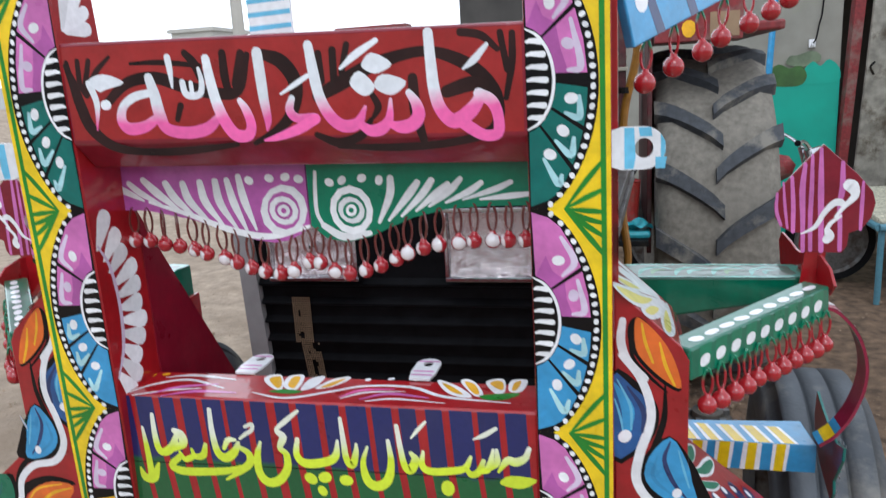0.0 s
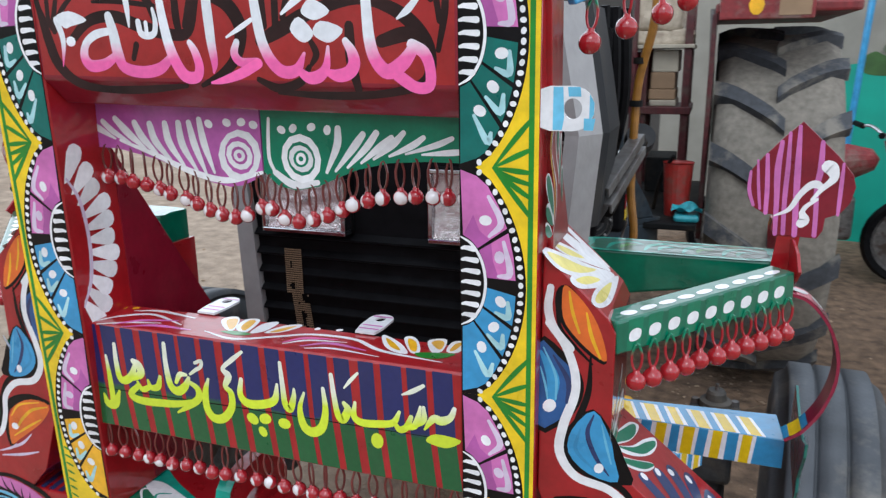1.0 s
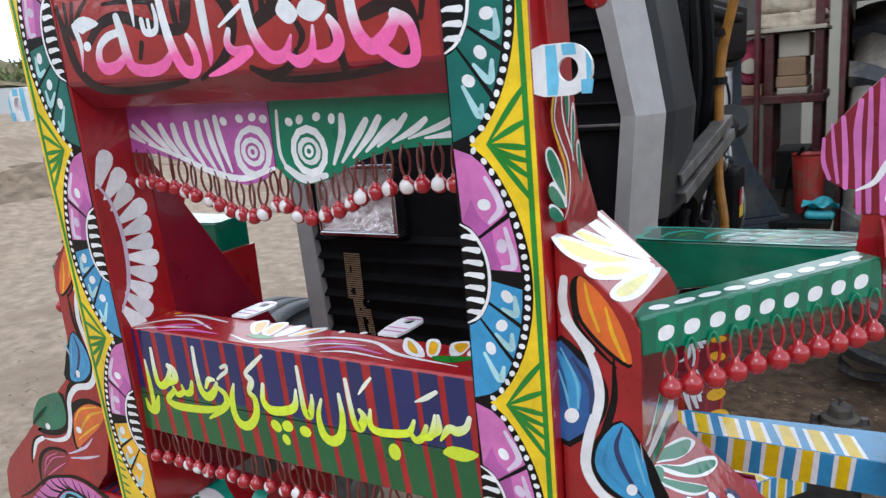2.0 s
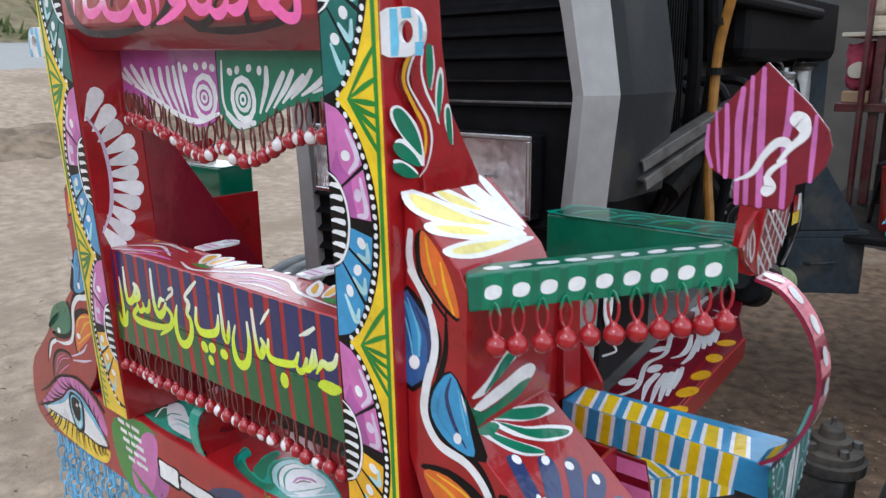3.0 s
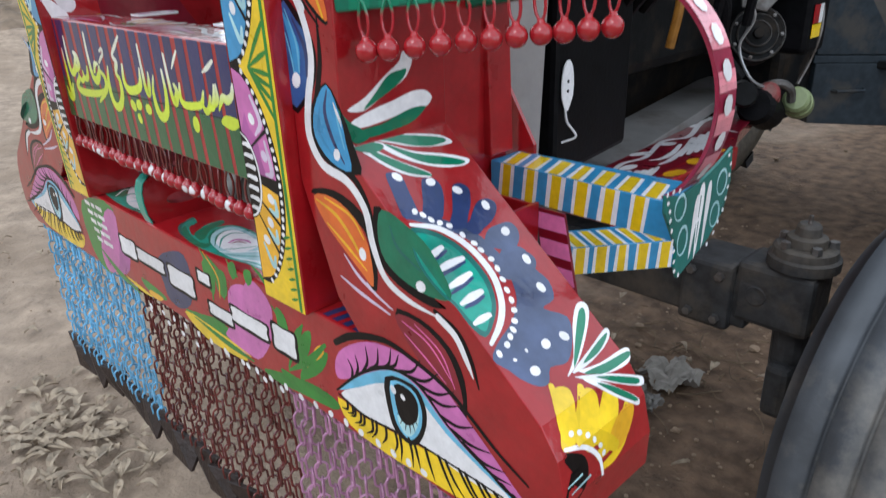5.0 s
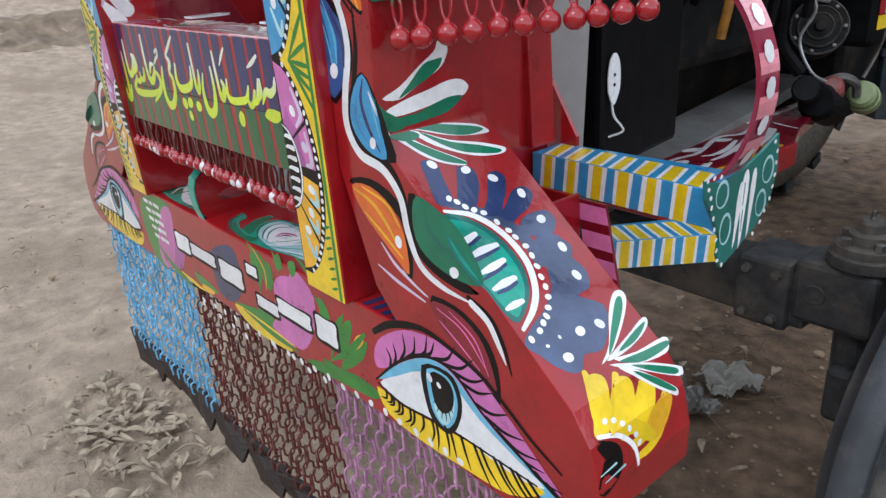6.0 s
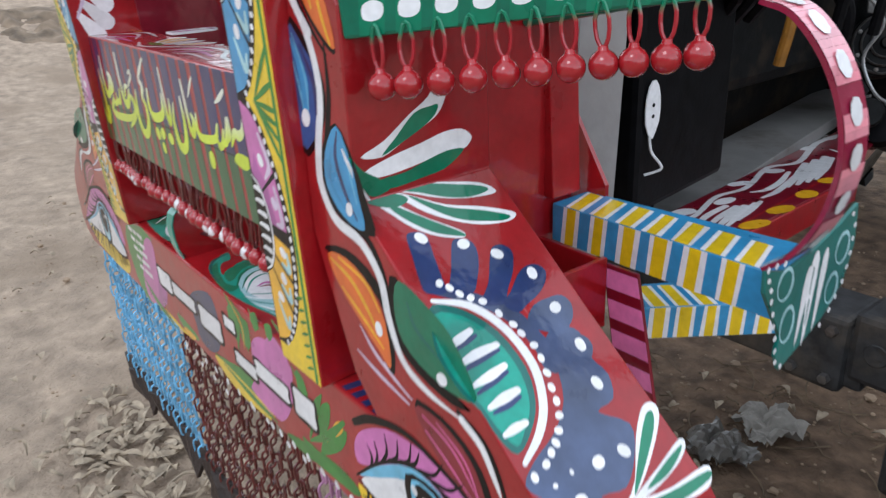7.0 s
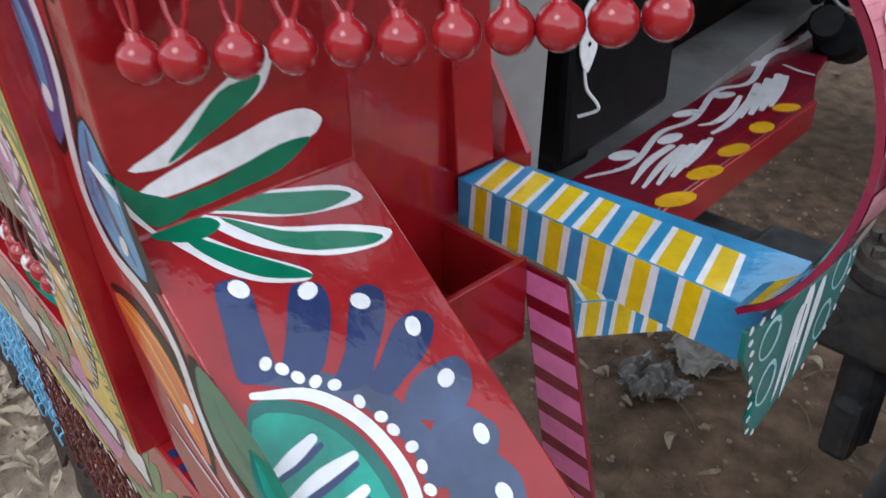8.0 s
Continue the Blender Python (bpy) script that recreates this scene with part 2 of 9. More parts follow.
GREYP = material("grey_paint", (0.31, 0.3, 0.297), rough=0.4, coat=0.2, spread=0.08)
RUBDARK = material("brown_rubber", (0.022, 0.012, 0.009), rough=0.5, spread=0.4, bump=0.3)
MESHTAN = material("tan_wire", (0.3, 0.2, 0.12), rough=0.6)
HOSE = material("amber_hose", (0.26, 0.115, 0.015), rough=0.4, spread=0.3)
STEEL = material("bare_steel", (0.15, 0.145, 0.14), rough=0.45, metal=0.6, spread=0.3, stain=(0.08, 0.06, 0.05), stain_scale=14)
TIN = material("tin", (0.4, 0.41, 0.42), rough=0.35, metal=0.5, spread=0.15)
PALEGREEN = material("pale_green_tin", (0.22, 0.27, 0.13), rough=0.4)
NAVYGREY = material("slate_paint", (0.022, 0.03, 0.038), rough=0.65, spec=0.2, spread=0.25, stain=(0.05, 0.048, 0.045), stain_scale=8)
RUBGREY = material("grey_rubber", (0.065, 0.072, 0.082), rough=0.62, spread=0.25, scale=14, stain=(0.27, 0.25, 0.215), stain_scale=4, stain_at=(0.46, 0.7), bump=0.12)
RUBLUG = material("worn_tread_rubber", (0.048, 0.052, 0.06), rough=0.75, spread=0.3, stain=(0.2, 0.183, 0.155), stain_scale=7, stain_at=(0.5, 0.66), vary=True)
RUBDUST = material("clay_dusted_rubber", (0.2, 0.18, 0.15), rough=0.9, spread=0.25, stain=(0.21, 0.19, 0.16), stain_scale=4, stain_at=(0.55, 0.75))
REDDUSTY = material("dusty_red_paint", (0.2, 0.02, 0.022), rough=0.6, spread=0.3, stain=(0.2, 0.12, 0.1), stain_scale=7)
CREAM = material("cream_cloth", (0.5, 0.43, 0.33), rough=0.85, spread=0.15, stain=(0.3, 0.24, 0.18), stain_scale=9, bump=0.3)
PLASTER = material("grey_plaster", (0.36, 0.35, 0.32), rough=0.9, spread=0.12, scale=5, stain=(0.25, 0.24, 0.22), stain_scale=1.5, bump=0.15)
TEALWALL = material("teal_wall_paint", (0.015, 0.36, 0.26), rough=0.6, spread=0.12, scale=4, stain=(0.06, 0.12, 0.03), stain_scale=0.9, stain_at=(0.56, 0.6))
CREAMWALL = material("cream_limewash", (0.28, 0.268, 0.23), rough=0.9, spread=0.12, scale=5, stain=(0.28, 0.28, 0.215), stain_scale=1.8, stain_at=(0.52, 0.7), bump=0.15)
OLIVE = material("olive_wall_paint", (0.05, 0.12, 0.03), rough=0.7, spread=0.3, scale=9)
MOSSWALL = material("mossy_plaster", (0.16, 0.2, 0.13), rough=0.9, spread=0.35, scale=9)
# near-black base colour holds the shade of walls and window openings
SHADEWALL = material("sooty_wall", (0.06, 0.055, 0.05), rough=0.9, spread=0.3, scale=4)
OLDWOOD = material("old_grey_wood", (0.27, 0.25, 0.21), rough=0.85, spread=0.35, scale=12, stain=(0.08, 0.06, 0.04), stain_scale=5)
WEBBING = material("woven_webbing", (0.5, 0.47, 0.36), rough=0.9, spread=0.5, scale=60, bump=0.6, bump_scale=80)
SKYTUBE = material("blue_tube_paint", (0.1, 0.25, 0.32), rough=0.5)
TURQ = material("turquoise_plastic", (0.05, 0.36, 0.42), rough=0.4, spread=0.2)
CARTON = material("brown_cardboard", (0.3, 0.2, 0.12), rough=0.9, spread=0.2, scale=8)
PALEBOX = material("pale_cardboard", (0.42, 0.38, 0.3), rough=0.9, spread=0.15, scale=10)
DARKRED = material("grimy_dark_red_paint", (0.075, 0.012, 0.014), rough=0.5, spread=0.4, stain=(0.08, 0.05, 0.04), stain_scale=8)
BUCKET = material("red_plastic", (0.34, 0.025, 0.02), rough=0.45, spread=0.2, stain=(0.2, 0.08, 0.06), stain_scale=9)
DUSTGREY = material("dusty_grey_paint", (0.17, 0.165, 0.16), rough=0.7, spread=0.2, scale=10, stain=(0.1, 0.09, 0.08), stain_scale=5)
PANELGREY = material("smoke_grey_plastic", (0.02, 0.021, 0.023), rough=0.6, spec=0.2, spread=0.2, scale=12, stain=(0.04, 0.037, 0.034), stain_scale=6)
CLOTHRED = material("crimson_cloth", (0.25, 0.03, 0.06), rough=0.9, spread=0.3)
ROADGREY = material("pale_road", (0.3, 0.3, 0.29), rough=0.8, spread=0.05, scale=2)
FARGREY = material("far_concrete", (0.42, 0.4, 0.36), rough=0.9, spread=0.1, scale=1)
PEEL = material("dry_peel", (0.34, 0.275, 0.2), rough=0.9, spread=0.35, scale=30)
DARKTWIG = material("dry_stalks", (0.15, 0.105, 0.065), rough=0.9, spread=0.4, scale=20)
PEBBLE = material("earth_crumbs", (0.3, 0.22, 0.15), rough=0.95, spread=0.4, scale=9)
BAG = material("clear_plastic", (0.14, 0.13, 0.115), rough=0.3, coat=0.6, spread=0.2)
RAGGREY = material("grey_rag", (0.3, 0.28, 0.25), rough=0.9, spread=0.2)
CHROME = material("chrome", (0.6, 0.6, 0.62), rough=0.2, metal=1.0, spread=0.1)
REFLECT = material("bright_reflector", (0.9, 0.85, 0.86), rough=0.2, metal=0.75, spread=0.12, scale=30, bump=0.7, bump_scale=45)
GLASS = material("lens_glass", (0.95, 0.93, 0.93), rough=0.04, spread=0.02, bump=0.25, bump_scale=90)
GLASS.node_tree.nodes["Principled BSDF"].inputs["Transmission Weight"].default_value = 1.0


# ---- building helpers ----
def part(name, bm, mat, parent, label=""):
    """Links a bmesh as one mesh object under a thing or a part."""
    me = bpy.data.meshes.new(name)
    bmesh.ops.recalc_face_normals(bm, faces=bm.faces)
    bm.to_mesh(me)
    bm.free()
    for q in (mat if isinstance(mat, (list, tuple)) else [mat]):
        me.materials.append(q)
    ob = new(name, me)
    ob.parent = parent
    if label:
        tagged(ob, label)
    return ob


def thing(name, label, category, group="", kind="", at=(0, 0, 0)):
    ob = new(name)
    ob.empty_display_size = 0.05
    ob.location = at
    return tagged(ob, label, category, group, kind)


def bevelled(bm, w, seg=2):
    bmesh.ops.bevel(bm, geom=[e for e in bm.edges if len(e.link_faces) == 2 and e.calc_face_angle(0) > 0.5], offset=w, segments=seg, affect="EDGES", profile=0.5)
    return bm


def box(lo, hi, bevel=0.004, bm=None):
    bm2 = bmesh.new()
    bmesh.ops.create_cube(bm2, size=1, matrix=Matrix.Translation([(a + b) / 2 for a, b in zip(lo, hi)]) @ Matrix.Diagonal([abs(b - a) for a, b in zip(lo, hi)] + [1]))
    if bevel:
        bevelled(bm2, bevel)
    return merge(bm, bm2)


def merge(bm, bm2):
    if bm is None:
        return bm2
    me = bpy.data.meshes.new("tmp")
    bm2.to_mesh(me)
    bm2.free()
    bm.from_mesh(me)
    bpy.data.meshes.remove(me)
    return bm


def prism(outline, d, bevel=0.0, bm=None):
    """A flat outline of 3D points, thickened by the vector d."""
    bm2 = bmesh.new()
    a = [bm2.verts.new(p) for p in outline]
    b = [bm2.verts.new(Vector(p) + Vector(d)) for p in outline]
    bm2.faces.new(a)
    bm2.faces.new(b[::-1])
    for i in range(len(a)):
        j = (i + 1) % len(a)
        bm2.faces.new((a[j], a[i], b[i], b[j]))
    bmesh.ops.recalc_face_normals(bm2, faces=bm2.faces)
    if bevel:
        bevelled(bm2, bevel)
    return merge(bm, bm2)


def beam(p, q, w, h, bevel=0.003, bm=None, up=(0, 0, 1)):
    """A bar from p to q, w across and h high, its top along the line of p and q."""
    p, q, up = Vector(p), Vector(q), Vector(up)
    ax = (q - p).normalized()
    side = ax.cross(up).normalized()
    up = side.cross(ax)
    o = [p + side * sx * w / 2 - up * sz * h for sx, sz in ((-1, 0), (1, 0), (1, 1), (-1, 1))]
    return prism(o, q - p, bevel, bm)


def lathe(profile, m=Matrix(), seg=24, bm=None):
    """A profile of (radius, height) turned about z, then placed by m."""
    bm2 = bmesh.new()
    rings = []
    for r, z in profile:
        rings.append([bm2.verts.new(m @ Vector((r * math.cos(2 * math.pi * i / seg), r * math.sin(2 * math.pi * i / seg), z))) for i in range(seg)] if r > 1e-6 else [bm2.verts.new(m @ Vector((0, 0, z)))])
    for a, b in zip(rings, rings[1:]):
        for i in range(seg):
            j = (i + 1) % seg
            f = [a[i % len(a)], a[j % len(a)], b[j % len(b)], b[i % len(b)]]
            f = list(dict.fromkeys(f))
            if len(f) > 2:
                bm2.faces.new(f)
    return merge(bm, bm2)


def tube(points, r, seg=8, closed=False, bm=None):
    """A round rod along a line of points."""
    pts = [Vector(p) for p in points]
    bm2 = bmesh.new()
    rings = []
    n = len(pts)
    side = None
    for i, p in enumerate(pts):
        a = pts[(i - 1) % n] if closed or i else p
        b = pts[(i + 1) % n] if closed or i < n - 1 else p
        t = (b - a).normalized()
        if side is None:
            side = t.orthogonal().normalized()
        side = (side - t * side.dot(t)).normalized()
        u = t.cross(side)
        rr = r[i] if isinstance(r, (list, tuple)) else r
        rings.append([bm2.verts.new(p + (side * math.cos(k * 2 * math.pi / seg) + u * math.sin(k * 2 * math.pi / seg)) * rr) for k in range(seg)])
    for i in range(n if closed else n - 1):
        a, b = rings[i], rings[(i + 1) % n]
        for k in range(seg):
            bm2.faces.new((a[k], a[(k + 1) % seg], b[(k + 1) % seg], b[k]))
    if not closed:
        bm2.faces.new(rings[0][::-1])
        bm2.faces.new(rings[-1])
    return merge(bm, bm2)


def curve(pts, n=6):
    """A smooth line through the points."""
    v = [Vector(p) for p in pts]
    if len(v) < 3:
        return v
    v = [2 * v[0] - v[1]] + v + [2 * v[-1] - v[-2]]
    out = []
    for i in range(1, len(v) - 2):
        for k in range(n):
            t = k / n
            a, b, c, d = v[i - 1:i + 3]
            out.append(0.5 * (2 * b + (c - a) * t + (2 * a - 5 * b + 4 * c - d) * t * t + (3 * b - a - 3 * c + d) * t ** 3))
    return out + [v[-2]]


class Paint:
    """Brush work on one flat panel: u and v run along it, layers lie on each other by a film of paint."""

    def __init__(self, parent, o, u, v, name="painted_motif", flip=1):
        self.o, self.u, self.v = Vector(o), Vector(u).normalized(), Vector(v).normalized()
        self.n = self.u.cross(self.v).normalized() * flip
        self.flip, self.parent, self.name = flip, parent, name
        self.bm, self.mats, self.count, self.marks = bmesh.new(), [], 0, []

    def p(self, a, k):
        return self.o + self.u * a[0] + self.v * a[1] + self.n * self.film(k)

    def film(self, k):
        return 0.0001 + 0.00008 * k + 0.0000005 * self.count

    def fill(self, pts, mat, k=1):
        self.count += 1
        if mat not in self.mats:
            self.mats.append(mat)
        self.mark(pts, 0.0)
        self.face([self.bm.verts.new(self.p(a, k)) for a in pts], self.mats.index(mat))

    def mark(self, pts, w):
        """Notes where a stroke lies on its panel, and its first face."""
        xs, ys = [a[0] for a in pts], [a[1] for a in pts]
        self.marks.append((min(xs) - w, min(ys) - w, max(xs) + w, max(ys) + w, len(self.bm.faces)))

    def blob(self, pts, mat, k=1):
        """A filled shape with its corners rounded off by the brush."""
        n, out = len(pts), []
        for i in range(n):
            a, b, c, d = [Vector(pts[(i + j) % n]) for j in (-1, 0, 1, 2)]
            for f in (0.0, 0.33, 0.67):
                out.append(tuple(0.5 * (2 * b + (c - a) * f + (2 * a - 5 * b + 4 * c - d) * f ** 2 + (3 * b - a - 3 * c + d) * f ** 3)))
        self.fill(out, mat, k)

    def stroke(self, pts, w, mat, k=2, ends=(0.6, 0.6), smooth=True):
        """A brush stroke; w is its width, or its widths at the points."""
        q = [(x, y, (w[i] if isinstance(w, (list, tuple)) else w)) for i, (x, y) in enumerate(pts)]
        if not isinstance(w, (list, tuple)) and len(q) > 1:
            q[0], q[-1] = (*q[0][:2], w * ends[0]), (*q[-1][:2], w * ends[1])
        c = curve(q, 5) if smooth else [Vector(a) for a in q]
        if len(c) == 2:
            c = [c[0], (c[0] + c[1]) / 2, c[1]]
            if not isinstance(w, (list, tuple)):
                c[1].z = w
        self.count += 1
        if mat not in self.mats:
            self.mats.append(mat)
        mi = self.mats.index(mat)
        self.mark(pts, max(w) / 2 if isinstance(w, (list, tuple)) else w / 2)
        rows = []
        for i, a in enumerate(c):
            d = c[min(i + 1, len(c) - 1)] - c[max(i - 1, 0)]
            d = Vector((d.x, d.y)).normalized()
            h = max(a.z, 1e-4) / 2
            rows.append([self.bm.verts.new(self.p((a.x - d.y * h * s, a.y + d.x * h * s), k)) for s in (-1, 1)])
            if i in (0, len(c) - 1):
                e = -1 if i == 0 else 1
                cap = [self.bm.verts.new(self.p((a.x + e * d.x * h * math.cos(g) - d.y * h * math.sin(g), a.y + e * d.y * h * math.cos(g) + d.x * h * math.sin(g)), k)) for g in (-1.0, -0.4, 0.4, 1.0)]
                self.face([rows[-1][0], *cap, rows[-1][1]], mi)
        for a, b in zip(rows, rows[1:]):
            self.face([a[0], a[1], b[1], b[0]], mi)

    def face(self, vs, mi):
        f = self.bm.faces.new(vs)
        f.normal_update()
        if f.normal.dot(self.n) < 0:
            f.normal_flip()
        f.material_index = mi

    def dot(self, x, y, r, mat, k=3, ry=None, wob=0.12):
        ry = ry or r
        ph = random.random() * 6
        self.fill([(x + r * math.cos(a) * (1 + wob * math.sin(2 * a + ph)), y + ry * math.sin(a) * (1 + wob * math.sin(2 * a + ph))) for a in [i * math.pi / 6 for i in range(12)]], mat, k)

    def petal(self, x, y, ang, length, width, mat, k=2, back=0.0):
        """A leaf or petal from its root (x, y)."""
        c, s = math.cos(radians(ang)), math.sin(radians(ang))
        prof = [(0, 0.2), (0.12, 0.36), (0.4, 0.66), (0.72, 0.98), (0.9, 0.86), (0.98, 0.5), (1, 0.15)]
        pts = [(a * length, b * width / 2) for a, b in prof] + [(a * length, -b * width / 2) for a, b in prof[:0:-1]]
        self.fill([(x + a * c - b * s, y + a * s + b * c) for a, b in pts], mat, k)

    def motifs(self, gap=0.0015):
        """Groups of strokes that touch one another; a coat that covers most of the panel stands alone."""
        m = self.marks
        full = (max(q[2] for q in m) - min(q[0] for q in m)) * (max(q[3] for q in m) - min(q[1] for q in m))
        root = list(range(len(m)))

        def top(i):
            while root[i] != i:
                i = root[i]
            return i
        wide = [(q[2] - q[0]) * (q[3] - q[1]) > 0.3 * full for q in m]
        for i in range(len(m)):
            for k in range(i):
                a, b = m[i], m[k]
                if not wide[i] and not wide[k] and a[0] < b[2] + gap and b[0] < a[2] + gap and a[1] < b[3] + gap and b[1] < a[3] + gap:
                    root[top(i)] = top(k)
        out = {}
        for i in range(len(m)):
            out.setdefault(top(i), []).append(i)
        return list(out.values())

    def done(self, label=""):
        """Links each motif as a mesh of its own; the large lettering is one part."""
        self.bm.faces.index_update()
        ends = [q[4] for q in self.marks[1:]] + [len(self.bm.faces)]
        owner = {}
        for n, group in enumerate(self.motifs()):
            for i in group:
                for f in range(self.marks[i][4], ends[i]):
                    owner[f] = n
        sets = {}
        for f in self.bm.faces:
            m = self.mats[f.material_index]
            sets.setdefault(("lettering", self.mats.index(m)) if m in (CALLI, SCRIPT) else (self.name, owner[f.index]), []).append(f)
        for (name, _), faces in sets.items():
            verts = list(dict.fromkeys(v for f in faces for v in f.verts))
            at = {v: i for i, v in enumerate(verts)}
            me = bpy.data.meshes.new(name)
            me.from_pydata([v.co[:] for v in verts], [], [[at[v] for v in f.verts] for f in faces])
            used = list(dict.fromkeys(f.material_index for f in faces))
            for i in used:
                me.materials.append(self.mats[i])
            me.polygons.foreach_set("material_index", [used.index(f.material_index) for f in faces])
            ob = new(name, me)
            ob.parent = self.parent
            if name == "lettering" or label:
                tagged(ob, "hand-painted flowing lettering" if name == "lettering" else label)
        self.bm.free()


# ---- ground and surroundings ----
def ground():
    bm = bmesh.new()
    bmesh.ops.create_grid(bm, x_segments=300, y_segments=300, size=1)
    for v in bm.verts:
        for i in (0, 1):
            c = v.co[i]
            v.co[i] = math.copysign(abs(c) * 4.5 + abs(c) ** 7 * 600, c)
        f = max(0.0, min(1.0, (-v.co.x - 6) / 9))
        v.co.z = 0.015 * noise.noise((v.co.x * 1.3, v.co.y * 1.3, 0)) + 0.014 * noise.noise((v.co.x * 6, v.co.y * 6, 4)) + 0.012 * abs(noise.noise((v.co.x * 15, v.co.y * 15, 9))) - 0.004 + 1.45 * f * f * (3 - 2 * f) + max(0.0, min(1.0, (-v.co.x - 15) / 9)) * 0.8
    ob = part("ground", bm, SAND, None)
    for f in ob.data.polygons:
        f.use_smooth = True
    return tagged(ob, "pale trodden sandy soil with litter", "ground", kind="structure")


ground()


# ---- brush work of the bumper, panel by panel ----
def lashes(p):
    """Curved lashes swept outwards from both lids of the painted eye."""
    upper = curve([(0.418, 0.805, 0), (0.445, 0.827, 0), (0.486, 0.848, 0), (0.529, 0.847, 0), (0.569, 0.819, 0), (0.614, 0.796, 0), (0.655, 0.78, 0)], 6)
    lower = curve([(0.405, 0.768, 0), (0.435, 0.763, 0), (0.481, 0.767, 0), (0.527, 0.771, 0), (0.585, 0.771, 0), (0.632, 0.77, 0)], 6)
    for line, n, turn, wide in ((upper, 17, ((80, 120), (36, 74), (6, 34), (-16, 6), (-28, -14)), (0.03, 0.042, 0.05, 0.062, 0.05)), (lower, 20, ((-100, -160), (-95, -140), (-80, -96), (-58, -40), (-38, -20)), (0.022, 0.03, 0.038, 0.05, 0.05))):
        for i in range(n):
            f = i / (n - 1)
            q = line[min(len(line) - 1, int(f * (len(line) - 1) + 0.5))]
            k = min(3, int(f * 4))
            g = f * 4 - k
            a0, a1 = [radians(turn[k][j] * (1 - g) + turn[k + 1][j] * g + random.uniform(-5, 5)) for j in (0, 1)]
            l = (wide[k] * (1 - g) + wide[k + 1] * g) * random.uniform(0.8, 1.12) / 2
            m = (q.x + l * math.cos(a0), q.y + l * math.sin(a0))
            p.stroke([(q.x, q.y), m, (m[0] + l * math.cos(a1), m[1] + l * math.sin(a1))], [0.0046, 0.0038, 0.001], BLACK, 5)
    for i in range(13):
        a = radians(i * 360 / 13 + 8)
        c, d = math.cos(a), math.sin(a)
        p.stroke([(0.511 + c * 0.009, 0.808 + d * 0.014), (0.51 + c * 0.017, 0.803 + d * (0.025 if d < 0 else 0.02))], [0.003, 0.0008], BLACK, 7)


def brush_upper_bar(p):
    p.stroke([(-.2651, 1.566), (-.2589, 1.546), (-.2536, 1.521), (-.2443, 1.495), (-.2193, 1.475), (-.1829, 1.468), (-.1246, 1.468), (-.0601, 1.474)], [0.0058, 0.0116, 0.0145, 0.0144, 0.0114, 0.0084, 0.0095, 0.0052], SOFTBLACK, 1)
    p.stroke([(-.263, 1.569), (-.2578, 1.536)], [0.0058, 0.0073], SOFTBLACK, 1)
    p.stroke([(-.2484, 1.57), (-.2505, 1.54)], [0.0065, 0.0072], SOFTBLACK, 1)
    p.stroke([(-.2339, 1.57), (-.2453, 1.536)], [0.0064, 0.0087], SOFTBLACK, 1)
    p.stroke([(-.2068, 1.573), (-.2266, 1.557), (-.2432, 1.533)], [0.0042, 0.0071, 0.0087], SOFTBLACK, 1)
    p.stroke([(-.2193, 1.522), (-.1891, 1.544), (-.1527, 1.549), (-.1184, 1.539), (-.0788, 1.53), (-.0507, 1.533), (-.0361, 1.569)], [0.0100, 0.0126, 0.0136, 0.0147, 0.0131, 0.0116, 0.0077], SOFTBLACK, 1)
    p.stroke([(-.1808, 1.565), (-.1423, 1.565), (-.0944, 1.56)], [0.0035, 0.0061, 0.0053], SOFTBLACK, 1)
    p.stroke([(-.1111, 1.574), (-.1007, 1.562), (-.0944, 1.547)], [0.0080, 0.0106, 0.0106], SOFTBLACK, 1)
    p.stroke([(-.0653, 1.572), (-.0653, 1.546), (-.0622, 1.527)], [0.0091, 0.0104, 0.0078], SOFTBLACK, 1)
    p.stroke([(-.0434, 1.571), (-.0538, 1.539)], [0.0090, 0.0091], SOFTBLACK, 1)
    p.stroke([(-.0164, 1.569), (.0044, 1.56), (.018, 1.537), (.0107, 1.508), (-.0091, 1.489), (-.0382, 1.475)], [0.0114, 0.0163, 0.0162, 0.0138, 0.0102, 0.0052], SOFTBLACK, 1)
    p.stroke([(-.1246, 1.518), (-.1308, 1.503)], [0.0081, 0.0068], SOFTBLACK, 1)
    p.stroke([(.0419, 1.523), (.07, 1.536), (.1096, 1.554), (.1605, 1.565), (.1959, 1.558), (.2251, 1.54), (.2417, 1.514), (.2355, 1.485), (.1907, 1.472), (.1272, 1.468), (.0617, 1.47)], [0.0124, 0.0159, 0.0145, 0.0107, 0.0129, 0.0152, 0.0140, 0.0105, 0.0083, 0.0084, 0.0049], SOFTBLACK, 1)
    p.stroke([(.0471, 1.567), (.0482, 1.539)], [0.0086, 0.0086], SOFTBLACK, 1)
    p.stroke([(.0638, 1.57), (.0627, 1.536)], [0.0086, 0.0086], SOFTBLACK, 1)
    p.stroke([(.0804, 1.575), (.0721, 1.547)], [0.0073, 0.0073], SOFTBLACK, 1)
    p.stroke([(.2594, 1.579), (.2584, 1.551), (.2511, 1.516)], [0.0070, 0.0081, 0.0058], SOFTBLACK, 1)
    p.stroke([(.2469, 1.58), (.2532, 1.544)], [0.0070, 0.0070], SOFTBLACK, 1)
    p.stroke([(.2053, 1.582), (.2272, 1.578), (.2438, 1.564)], [0.0082, 0.0082, 0.0058], SOFTBLACK, 1)
    p.stroke([(.1512, 1.539), (.1522, 1.505), (.1595, 1.474)], [0.0107, 0.0131, 0.0084], SOFTBLACK, 1)
